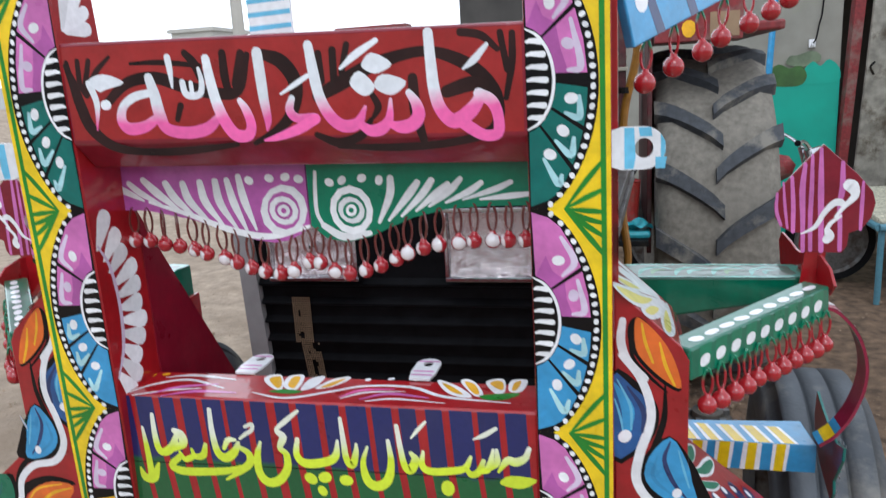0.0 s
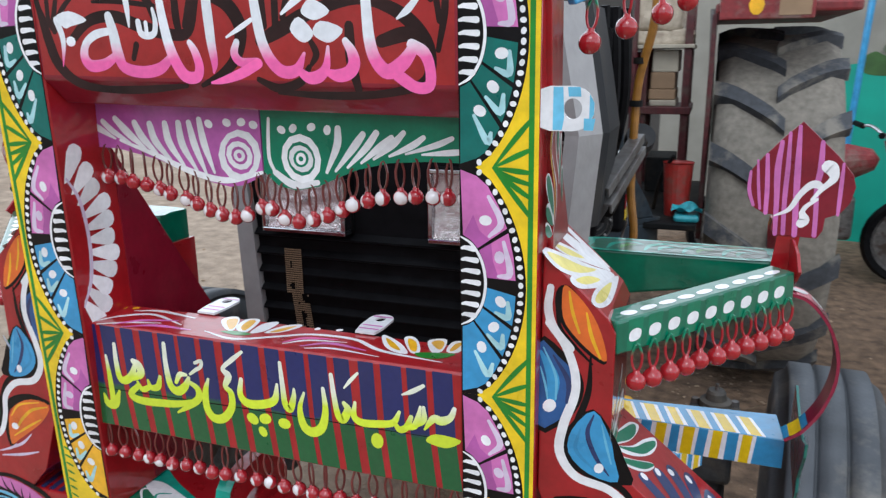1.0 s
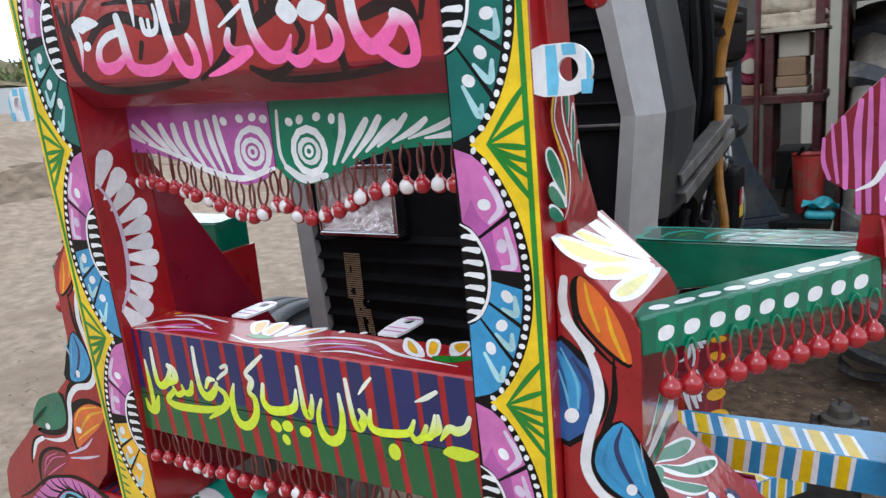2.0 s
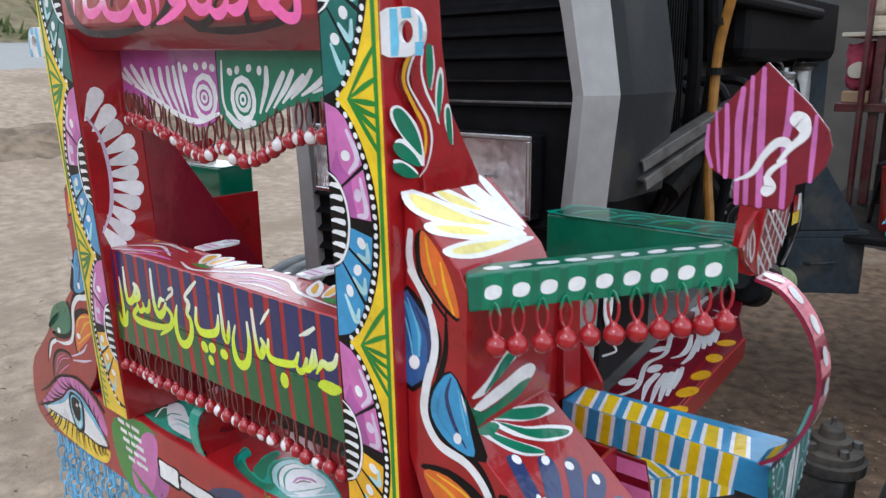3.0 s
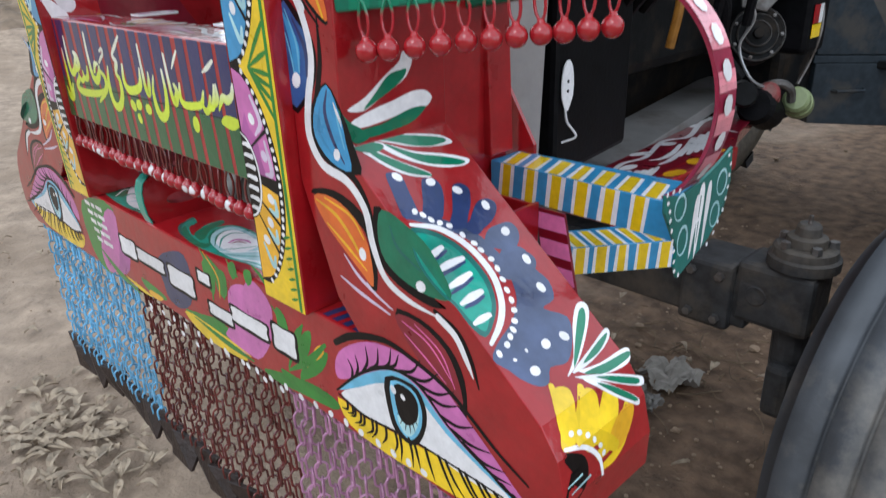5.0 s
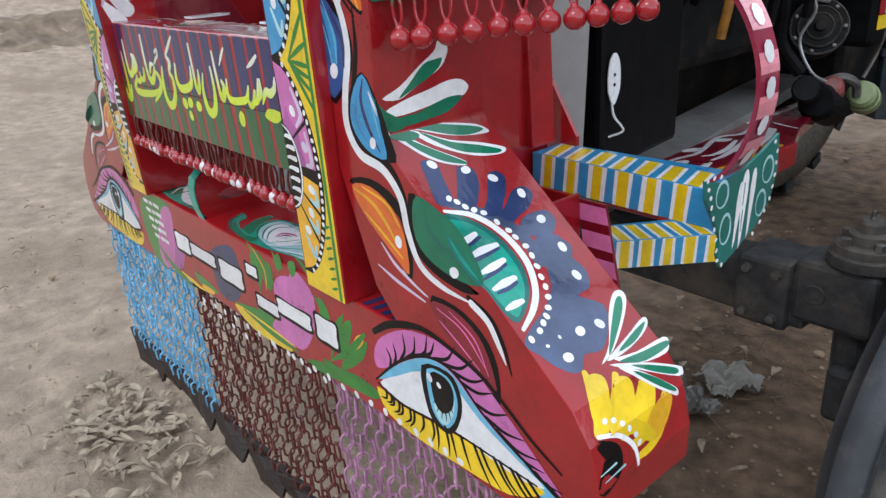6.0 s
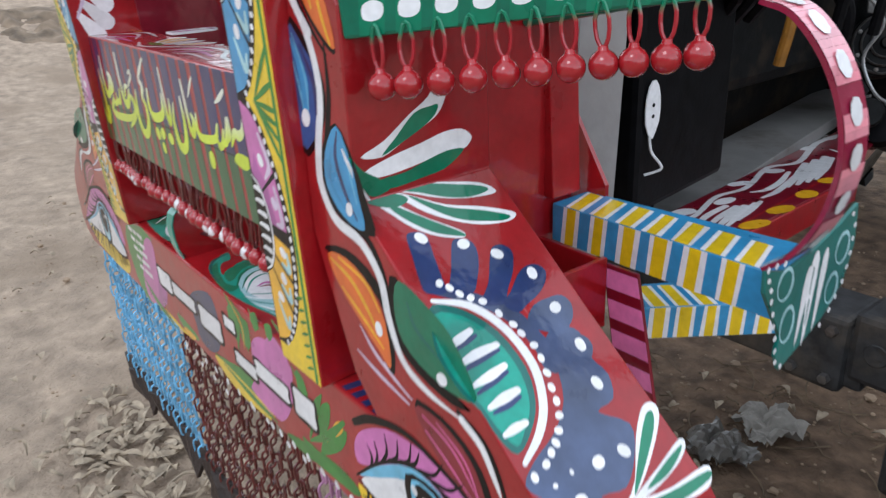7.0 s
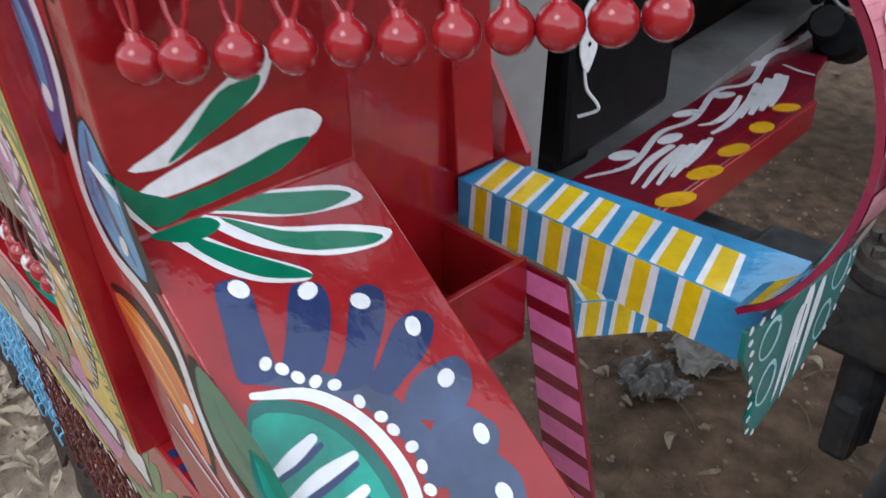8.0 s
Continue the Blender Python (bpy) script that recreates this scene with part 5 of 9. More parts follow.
def brush_side_up(p):
    p.blob([(.02, 1.113), (.043, 1.122), (.068, 1.138), (.089, 1.15), (.094, 1.159), (.101, 1.159), (.107, 1.152), (.106, 1.145), (.098, 1.134), (.082, 1.126), (.06, 1.117), (.04, 1.109)], WHITE, 2)
    p.blob([(.04, 1.11), (.055, 1.123), (.074, 1.139), (.091, 1.142), (.099, 1.142), (.095, 1.134), (.082, 1.126), (.06, 1.117)], GREEN, 3)
    p.blob([(.022, 1.1), (.049, 1.108), (.079, 1.113), (.104, 1.118), (.123, 1.117), (.133, 1.11), (.133, 1.105), (.124, 1.099), (.097, 1.099), (.069, 1.095), (.036, 1.093)], WHITE, 2)
    p.blob([(.037, 1.091), (.062, 1.092), (.083, 1.097), (.105, 1.101), (.123, 1.1), (.122, 1.096), (.103, 1.086), (.077, 1.083), (.049, 1.081), (.038, 1.085)], GREEN, 3)
    p.blob([(.009, 1.116), (.021, 1.102), (.036, 1.092), (.046, 1.082), (.033, 1.078), (.024, 1.081), (.017, 1.093)], GREEN, 3)
    p.stroke([(.004, 1.123), (.008, 1.111), (.016, 1.091), (.028, 1.071)], [0.0012, 0.0027, 0.0028, 0.0019], WHITE, 2)
    return p.done()


def brush_carpet(p):
    p.stroke([(.284, .613), (.295, .698), (.25, .836), (.247, .937), (.19, 1.111), (.201, 1.213), (.13, 1.429), (.111, 1.617), (.069, 1.809), (.041, 2.07)], [0.0050, 0.0095, 0.0096, 0.0103, 0.0117, 0.0124, 0.0143, 0.0158, 0.0173, 0.0146], WHITE, 2)
    for x, y in [(.269, .715), (.273, .826), (.224, .951), (.212, 1.096), (.145, 1.36), (.12, 1.514), (.094, 1.688), (.058, 1.884)]:
        p.dot(x, y, 0.013, WHITE, 2, ry=0.03)
    for x, y in [(.394, .644), (.373, .749), (.356, .857), (.335, .984), (.314, 1.114)]:
        p.dot(x, y, 0.0165, AMBER, 2, ry=0.034)
    p.stroke([(.333, .642), (.304, .725), (.291, .801)], [0.0039, 0.0117, 0.0115], WHITE, 2)
    p.stroke([(.349, .643), (.321, .731), (.302, .815)], [0.0049, 0.0107, 0.0104], WHITE, 2)
    p.stroke([(.355, .666), (.329, .747), (.308, .83)], [0.0059, 0.0119, 0.0104], WHITE, 2)
    p.stroke([(.353, .703), (.332, .777), (.312, .857)], [0.0062, 0.0121, 0.0107], WHITE, 2)
    p.stroke([(.346, .746), (.329, .813), (.311, .874)], [0.0054, 0.0103, 0.0084], WHITE, 2)
    p.stroke([(.27, .914), (.277, .953), (.263, 1.025), (.233, 1.113)], [0.0062, 0.0116, 0.0121, 0.0086], WHITE, 2)
    p.stroke([(.301, .896), (.295, .954), (.273, 1.037), (.256, 1.089)], [0.0061, 0.0115, 0.0109, 0.0070], WHITE, 2)
    p.stroke([(.291, 1.001), (.259, 1.094), (.215, 1.213)], [0.0066, 0.0142, 0.0124], WHITE, 2)
    p.stroke([(.293, 1.031), (.259, 1.135), (.213, 1.26)], [0.0081, 0.0161, 0.0143], WHITE, 2)
    p.stroke([(.294, 1.065), (.256, 1.185), (.21, 1.308)], [0.0082, 0.0166, 0.0147], WHITE, 2)
    p.stroke([(.294, 1.099), (.261, 1.204), (.224, 1.307)], [0.0070, 0.0136, 0.0131], WHITE, 2)
    p.stroke([(.184, 1.389), (.221, 1.369), (.252, 1.362)], [0.0086, 0.0101, 0.0100], WHITE, 2)
    p.stroke([(.381, .595), (.339, .872), (.279, 1.286)], [0.0027, 0.0053, 0.0047], RED, 1)
    return p.done()


def brush_heart(p):
    p.stroke([(.26, 1.285), (.257, 1.255), (.275, 1.214)], [0.0043, 0.0056, 0.0045], WHITE, 2)
    p.stroke([(.231, 1.272), (.223, 1.26), (.233, 1.241), (.243, 1.246), (.241, 1.26), (.231, 1.271)], [0.0036, 0.0053, 0.0054, 0.0055, 0.0055, 0.0036], WHITE, 2)
    p.stroke([(.213, 1.265), (.214, 1.258), (.217, 1.248)], [0.0035, 0.0047, 0.0035], WHITE, 2)
    p.dot(.199, 1.26, 0.0029, WHITE, 2)
    p.stroke([(.293, 1.281), (.266, 1.254)], [0.0039, 0.0044], WHITE, 2)
    p.stroke([(.323, 1.273), (.275, 1.227)], [0.0040, 0.0045], WHITE, 2)
    p.stroke([(.352, 1.271), (.29, 1.212)], [0.0041, 0.0045], WHITE, 2)
    p.stroke([(.377, 1.272), (.322, 1.211)], [0.0042, 0.0047], WHITE, 2)
    p.stroke([(.399, 1.271), (.355, 1.212)], [0.0043, 0.0049], WHITE, 2)
    p.stroke([(.415, 1.257), (.387, 1.226)], [0.0044, 0.0050], WHITE, 2)
    p.stroke([(.267, 1.281), (.361, 1.211)], [0.0037, 0.0049], WHITE, 2)
    p.stroke([(.293, 1.281), (.386, 1.228)], [0.0039, 0.0050], WHITE, 2)
    p.stroke([(.263, 1.26), (.336, 1.211)], [0.0037, 0.0048], WHITE, 2)
    p.stroke([(.332, 1.273), (.405, 1.235)], [0.0040, 0.0051], WHITE, 2)
    p.stroke([(.267, 1.237), (.309, 1.209)], [0.0038, 0.0046], WHITE, 2)
    return p.done()


def brush_side_plate(p):
    p.stroke([(.0349, 1.446), (.0246, 1.43), (.0233, 1.415), (.0359, 1.394), (.0485, 1.376), (.0512, 1.358), (.0457, 1.337)], [0.0047, 0.0052, 0.0046, 0.0047, 0.0047, 0.0041, 0.0018], AMBER, 2)
    p.stroke([(.0409, 1.446), (.0306, 1.429), (.0293, 1.415), (.0429, 1.396), (.0566, 1.378), (.0602, 1.358), (.0527, 1.336), (.0405, 1.325)], [0.0024, 0.0029, 0.0023, 0.0029, 0.0036, 0.0030, 0.0018, 0.0012], WHITE, 2)
    p.blob([(.0028, 1.392), (.0099, 1.396), (.0209, 1.393), (.0385, 1.377), (.0471, 1.355), (.0477, 1.335), (.0399, 1.343), (.0212, 1.362), (.0046, 1.381)], WHITE, 2)
    p.blob([(.0058, 1.39), (.0159, 1.393), (.0306, 1.381), (.0413, 1.364), (.0449, 1.346), (.0311, 1.356), (.0135, 1.373)], GREEN, 3)
    p.blob([(.0072, 1.362), (.0193, 1.364), (.0371, 1.353), (.0457, 1.335), (.0339, 1.344), (.016, 1.351)], WHITE, 2)
    p.blob([(.0052, 1.36), (.0172, 1.36), (.034, 1.348), (.0427, 1.335), (.0238, 1.341), (.008, 1.351)], GREEN, 3)
    p.blob([(.0039, 1.343), (.0119, 1.345), (.0297, 1.337), (.0386, 1.328), (.0226, 1.331)], WHITE, 2)
    p.blob([(.0038, 1.341), (.0178, 1.341), (.0346, 1.33), (.0385, 1.325), (.0225, 1.326), (.0067, 1.334)], GREEN, 3)
    p.stroke([(.0509, 1.447), (.0476, 1.429), (.0532, 1.409), (.0648, 1.391), (.0725, 1.375)], [0.0024, 0.0030, 0.0036, 0.0030, 0.0012], WHITE, 2)
    p.blob([(.056, 1.45), (.064, 1.45), (.0646, 1.43), (.0592, 1.409), (.0554, 1.421)], GREEN, 3)
    p.stroke([(.065, 1.45), (.0666, 1.43), (.0612, 1.409)], [0.0018, 0.0024, 0.0012], WHITE, 2)
    p.blob([(.0683, 1.415), (.0746, 1.43), (.0795, 1.427), (.0802, 1.409), (.0748, 1.388), (.0695, 1.376), (.0668, 1.391)], WHITE, 2)
    p.blob([(.0712, 1.412), (.0755, 1.425), (.0783, 1.415), (.0759, 1.394), (.0716, 1.38), (.0689, 1.394)], GREEN, 3)
    p.blob([(.0808, 1.391), (.0879, 1.394), (.0926, 1.378), (.0931, 1.353), (.0872, 1.359), (.0805, 1.375)], WHITE, 2)
    p.blob([(.0828, 1.388), (.0888, 1.389), (.0914, 1.372), (.092, 1.352), (.0843, 1.363)], GREEN, 3)
    return p.done()


def brush_beam_top(p):
    p.blob([(-.296, .032), (-.326, .054), (-.315, .079), (-.286, .103), (-.298, .125), (-.281, .127), (-.225, .092), (-.149, .056), (-.089, .03), (-.14, .024), (-.21, .022)], MINT, 1)
    p.blob([(-.291, .033), (-.31, .051), (-.299, .072), (-.262, .076), (-.234, .055), (-.24, .035), (-.258, .031)], GREEN, 2)
    p.blob([(-.28, .076), (-.256, .088), (-.198, .067), (-.119, .036), (-.155, .031), (-.206, .035)], WHITE, 2)
    p.stroke([(-.249, .035), (-.271, .061), (-.252, .069)], [0.0021, 0.0044, 0.0022], WHITE, 3)
    p.stroke([(-.224, .034), (-.24, .057), (-.22, .066)], [0.0021, 0.0043, 0.0021], MINT, 3)
    p.stroke([(-.274, .036), (-.288, .061), (-.286, .078)], [0.0022, 0.0044, 0.0022], GREEN, 3)
    p.stroke([(-.204, .037), (-.191, .048), (-.152, .047)], [0.0021, 0.0041, 0.0030], LTBLUE, 3)
    p.stroke([(-.22, .052), (-.198, .056), (-.166, .055)], [0.0011, 0.0031, 0.0020], MINT, 3)
    p.stroke([(-.171, .044), (-.154, .045), (-.112, .035)], [0.0010, 0.0030, 0.0020], WHITE, 3)
    p.blob([(-.013, .03), (-.039, .054), (-.047, .072), (-.02, .065), (-.013, .048), (.025, .035), (.001, .065), (-.002, .095), (.013, .093), (.019, .074), (.03, .096), (.066, .103), (.13, .094), (.223, .042), (.177, .033), (.122, .022), (.057, .018)], MINT, 1)
    p.blob([(-.006, .031), (-.021, .046), (.012, .035), (.054, .028), (.075, .036), (.081, .02), (.041, .019)], GREEN, 2)
    p.blob([(.018, .04), (.005, .063), (.002, .092), (.014, .091), (.025, .063), (.049, .04), (.047, .032)], GREEN, 2)
    p.blob([(.067, .039), (.035, .065), (.036, .092), (.073, .098), (.132, .09), (.216, .044), (.173, .035), (.125, .029)], LTBLUE, 2)
    p.blob([(.08, .041), (.048, .065), (.051, .088), (.095, .09), (.129, .082), (.138, .057), (.121, .04)], WHITE, 3)
    p.stroke([(.073, .034), (.041, .054), (.028, .077), (.038, .097)], [0.0017, 0.0044, 0.0036, 0.0018], GREEN, 4)
    p.stroke([(.085, .036), (.056, .056), (.045, .075), (.052, .092)], [0.0009, 0.0035, 0.0027, 0.0009], GREEN, 4)
    p.stroke([(.098, .036), (.069, .057), (.061, .077), (.077, .091)], [0.0008, 0.0035, 0.0035, 0.0017], MINT, 4)
    p.stroke([(.091, .055), (.088, .068), (.103, .076), (.115, .076)], [0.0026, 0.0060, 0.0051, 0.0025], PINK, 4)
    p.stroke([(.095, .056), (.098, .066), (.11, .071)], [0.0017, 0.0043, 0.0017], MAROON, 5)
    p.stroke([(.108, .039), (.121, .055), (.135, .078)], [0.0017, 0.0025, 0.0017], MINT, 4)
    p.stroke([(.109, .03), (.13, .044), (.156, .074)], [0.0017, 0.0033, 0.0033], WHITE, 4)
    p.stroke([(.118, .028), (.143, .04), (.175, .063)], [0.0008, 0.0024, 0.0016], MINT, 4)
    p.stroke([(.137, .03), (.165, .04), (.195, .053)], [0.0008, 0.0032, 0.0024], WHITE, 4)
    p.stroke([(.15, .032), (.18, .04), (.212, .045)], [0.0008, 0.0024, 0.0016], MINT, 4)
    p.stroke([(-.042, .07), (-.031, .044), (.002, .027), (.044, .022)], [0.0019, 0.0056, 0.0036, 0.0017], TEAL, 4)
    return p.done()


# ---- the painted bumper ----
bumper = thing("painted_tractor_bumper", "steel tractor bumper painted with bright truck-art flowers and lettering", "bumper")
PI, PO = 0.273, 0.357


def front(parent, s, y):
    return Paint(parent, (0, y, 0), (s, 0, 0), (0, 0, 1), flip=s)


def plate_with_hole(outer, hole, at, u, v, d):
    """A flat lug: its outline and hole are functions of an angle, laid out along u and v and thickened by d."""
    bm = bmesh.new()
    n = 24
    u, v, d, at = Vector(u), Vector(v), Vector(d), Vector(at)
    ring = []
    for k in range(2):
        for f in (outer, hole):
            ring.append([bm.verts.new(at + u * f(2 * math.pi * i / n)[0] + v * f(2 * math.pi * i / n)[1] + d * k) for i in range(n)])
    for a, b in ((0, 1), (2, 3), (0, 2), (1, 3)):
        for i in range(n):
            j = (i + 1) % n
            bm.faces.new((ring[a][i], ring[a][j], ring[b][j], ring[b][i]))
    return bm


def lug_outline(l, w):
    """Square at the root, round at the tip."""
    def f(a):
        c, s = math.cos(a), math.sin(a)
        if c > 0:
            return l - w + w * c, w * s
        k = min((l - w) / max(-c, 1e-6), w / max(abs(s), 1e-6))
        return l - w + k * c, k * s
    return f


def circle(x, y, r, q=1.0):
    return lambda a: (x + r * math.cos(a), y + r * q * math.sin(a))


def outline_round(pts, c):
    """The outline of a polygon as a function of the angle about c."""
    def f(a):
        d, best = Vector((math.cos(a), math.sin(a))), None
        for p, q in zip(pts, pts[1:] + pts[:1]):
            e, w = Vector(q) - Vector(p), Vector(p) - Vector(c)
            det = e.x * d.y - e.y * d.x
            if abs(det) > 1e-9:
                t, k = (e.x * w.y - e.y * w.x) / det, (d.x * w.y - d.y * w.x) / det
                if t > 0 and 0 <= k <= 1 and (best is None or t < best):
                    best = t
        return c[0] + d.x * best, c[1] + d.y * best
    return f


# scalloped posts
PERIOD, TIP = 0.256, 1.401


def scallops(post, s):
    p = front(post, s, 0)
    p.fill([(PI + 0.001, 0.869), (PO - 0.001, 0.869), (PO - 0.001, 1.659), (PI + 0.001, 1.659)], YELLOW, 0)
    sag, half = 0.054, PERIOD / 2
    for n, (ca, cb) in enumerate(((PINK, PINK), (PINK, TEAL), (PINK, BLUE), (PINK, AMBER))):
        zc = TIP + half + PERIOD * (1 - n)
        top, low = min(half, 1.66 - zc), max(-half, 0.874 - zc)
        if low > top:
            continue

        def edge(f, inset):
            """A point of the outer arc at the height f of the half period."""
            return (0.291 + (sag - inset) * (1 - f * f) ** 0.75 * (1 if abs(f) < 1 else 0), zc + f * (half - inset * 0.6))
        fs = [max(low / half, min(top / half, -1 + i / 10)) for i in range(21)]
        arc = [edge(f, 0) for f in fs]
        p.fill([(PI, arc[0][1])] + arc + [(PI, arc[-1][1])], BLACK, 1)
        # inner toothed half moon
        def inner(f, r):
            return (PI - 0.004 + r * math.cos(f), zc + 0.004 + 1.55 * r * math.sin(f))
        # wedges
        cuts = [0.92, 0.52, 0.06, -0.04, -0.36, -0.66, -0.95] if n != 1 else [0.95, 0.6, 0.05, -0.03, -0.38, -0.7, -0.95]
        for i, (a, b) in enumerate(((cuts[0], cuts[1]), (cuts[1], cuts[2]), (cuts[3], cuts[4]), (cuts[4], cuts[5]), (cuts[5], cuts[6]))):
            if a * half > top or b * half < low:
                continue
            col = ca if i < 2 else cb
            g = 0.02
            quad = [edge(a - g, 0.011), edge((a + b) / 2, 0.011), edge(b + g, 0.011)]
            ang = lambda f: max(-1.45, min(1.45, f * 1.5))
            inn = [inner(ang(b + g), 0.034), inner(ang((a + b) / 2), 0.034), inner(ang(a - g), 0.034)]
            inn = [(max(PI + 0.001, x), z) for x, z in inn]
            foot = [(0.2915, max(zc + low, zc - half + 0.009)), (PI + 0.0012, max(zc + low, zc - half + 0.003))] if i == 4 else []
            head = [(PI + 0.0012, min(zc + top, zc + half - 0.003)), (0.2915, min(zc + top, zc + half - 0.009))] if i == 0 else []
            p.fill(quad + foot + inn + head, col, 2)
            if col is PINK:
                half_way = lambda a, b, f: (a[0] * (1 - f) + b[0] * f, a[1] * (1 - f) + b[1] * f)
                p.fill([half_way(inn[0], quad[2], 0.42), half_way(inn[1], quad[1], 0.3), half_way(inn[2], quad[0], 0.42), inn[2], inn[1], inn[0]], PURPLE, 2.4)
            mid_o, mid_i = edge((a + b) / 2, 0.011), inn[1]
            mx, mz = (mid_o[0] * 0.52 + mid_i[0] * 0.48), (mid_o[1] * 0.52 + mid_i[1] * 0.48)
            p.dot(mx, mz + 0.003, 0.0062, WHITE if i != 1 else LILAC, 4)
            e1, e2 = edge(a - 0.09, 0.017), edge(b + 0.07, 0.017)
            p.stroke([(e1[0] - 0.002, e1[1]), (e2[0], e2[1] + 0.002), (e2[0] * 0.5 + inn[0][0] * 0.5, e2[1] * 0.5 + inn[0][1] * 0.5)], [0.004, 0.0075, 0.0035], LILAC if col is PINK else LTBLUE, 3)
        if abs(zc - 0.868) > 0.1:
            p.fill([(PI, zc - 0.05)] + [(max(PI, inner(f, 0.031)[0]), inner(f, 0.031)[1]) for f in [-1.5 + i * 0.3 for i in range(11)]] + [(PI, zc + 0.058)], BLACK, 3)
            p.stroke([(max(PI + 0.001, inner(f, 0.032)[0]), inner(f, 0.032)[1]) for f in (-1.5, -1.0, -0.5, 0, 0.5, 1.0, 1.5)], 0.0032, WHITE, 4, ends=(0.5, 0.5))
            for k in range(7):
                z = zc - 0.034 + k * 0.0125
                w = 0.02 * math.cos((k - 3) / 4.2)
                p.stroke([(PI + 0.002, z), (PI + 0.3 * w, z + 0.001), (PI + w, z)], [0.003, 0.0045, 0.0065], WHITE, 4, smooth=False)
        # row of dots along the arc
        m = 26
        for i in range(m):
            f = -0.985 + 1.97 * i / (m - 1)
            if low < f * half < top:
                x, z = edge(f, 0.0055)
                p.dot(x, z, 0.0031, WHITE, 3)
    # green line and leaf fans of the yellow margin
    p.stroke([(PO - 0.0085, 0.872), (PO - 0.008, 1.2), (PO - 0.009, 1.655)], 0.0055, LEAF, 2, ends=(1, 1))
    for z in (TIP + PERIOD, TIP, TIP - PERIOD):
        for dz, l in ((0.05, 0.042), (0.02, 0.042), (-0.004, 0.044), (-0.016, 0.034), (-0.03, 0.04), (-0.05, 0.044)):
            if z + dz < 1.65:
                p.stroke([(0.309, z), (0.309 + l * 0.55, z + dz * 0.6), (PO - 0.008, z + dz)], [0.002, 0.0058, 0.004], LEAF, 2)
    for i in range(7):
        p.stroke([(PO - 0.013, 0.885 + i * 0.013), (PO - 0.024, 0.881 + i * 0.013)], 0.004, LEAF, 2)
    p.done("pink, teal and blue painted scallops with white dots")


def posts(s):
    post = part("post", box((s * PI, 0, 0.868), (s * PO, 0.05, 1.66), 0.002), RED, bumper, "yellow post with painted scallops")
    scallops(post, s)


# wings with their noses
PROFILE = [Vector(q) for q in ((0.444, 0, 1.07), (0.685, 0, 0.873), (0.704, 0, 0.845), (0.714, 0, 0.805), (0.713, 0, 0.765), (0.698, 0, 0.742))]


class NosePaint(Paint):
    """Brush work that follows the slope of the wing round its nose: u is the way along the profile, v the depth."""

    def fill(self, pts, mat, k=1):
        """Cut the shape at the bends of the profile, so that every piece lies flat."""
        lo, ends = -1.0, []
        for b, c in zip(PROFILE, PROFILE[1:]):
            ends.append((ends[-1] if ends else 0.0) + (c - b).length)
        for hi in ends[:-1] + [9.0]:
            q = list(pts)
            for at, side in ((lo, 1), (hi, -1)):
                out = []
                for a, b in zip(q, q[1:] + q[:1]):
                    da, db = (a[0] - at) * side, (b[0] - at) * side
                    if da >= 0:
                        out.append(a)
                    if da * db < 0:
                        f = da / (da - db)
                        out.append((a[0] + (b[0] - a[0]) * f, a[1] + (b[1] - a[1]) * f))
                q = out
            if len(q) > 2:
                Paint.fill(self, [(max(lo + 1e-6, min(hi - 1e-6, a[0])), a[1]) for a in q], mat, k)
            lo = hi

    def p(self, a, k):
        u = a[0]
        for i, (b, c) in enumerate(zip(PROFILE, PROFILE[1:])):
            l = (c - b).length
            if u <= l or i == len(PROFILE) - 2:
                break
            u -= l
        d = (c - b).normalized()
        n = Vector((-d.z, 0, d.x))
        q = b + d * u + n * self.film(k) + Vector((0, a[1], 0))
        return Vector((q.x * self.flip, q.y, q.z))


FRONT, DEPTH = 0.012, 0.143


def sx(v, s):
    return Vector((v.x * s, v.y, v.z))


def wing(s):
    out = [(PO + 0.001, 1.311), (0.428, 1.245), (0.437, 1.228), (0.437, 1.0757)] + [(v.x, v.z) for v in PROFILE[1:]] + [(0.66, 0.726), (0.55, 0.726), (0.55, 0.868), (0.44, 0.868), (0.405, 0.905), (PO + 0.001, 1.03)]
    w = part("wing", prism([(s * x, FRONT, z) for x, z in out], (0, DEPTH, 0), 0.0015), RED, bumper, "red boxed wing with a rounded nose")
    brush_wing_front(front(w, s, FRONT))
    brush_slope(NosePaint(w, (0, 0, 0), (s, 0, 0), (0, 1, 0), flip=s))
    brush_side_up(Paint(w, (s * 0.437, 0, 0), (0, 1, 0), (0, 0, 1), flip=s))
    a, b = Vector((PO, 0, 1.312)), Vector((0.428, 0, 1.245))
    brush_step(Paint(w, sx(a, s), (0, 1, 0), sx(b - a, s), flip=-s))


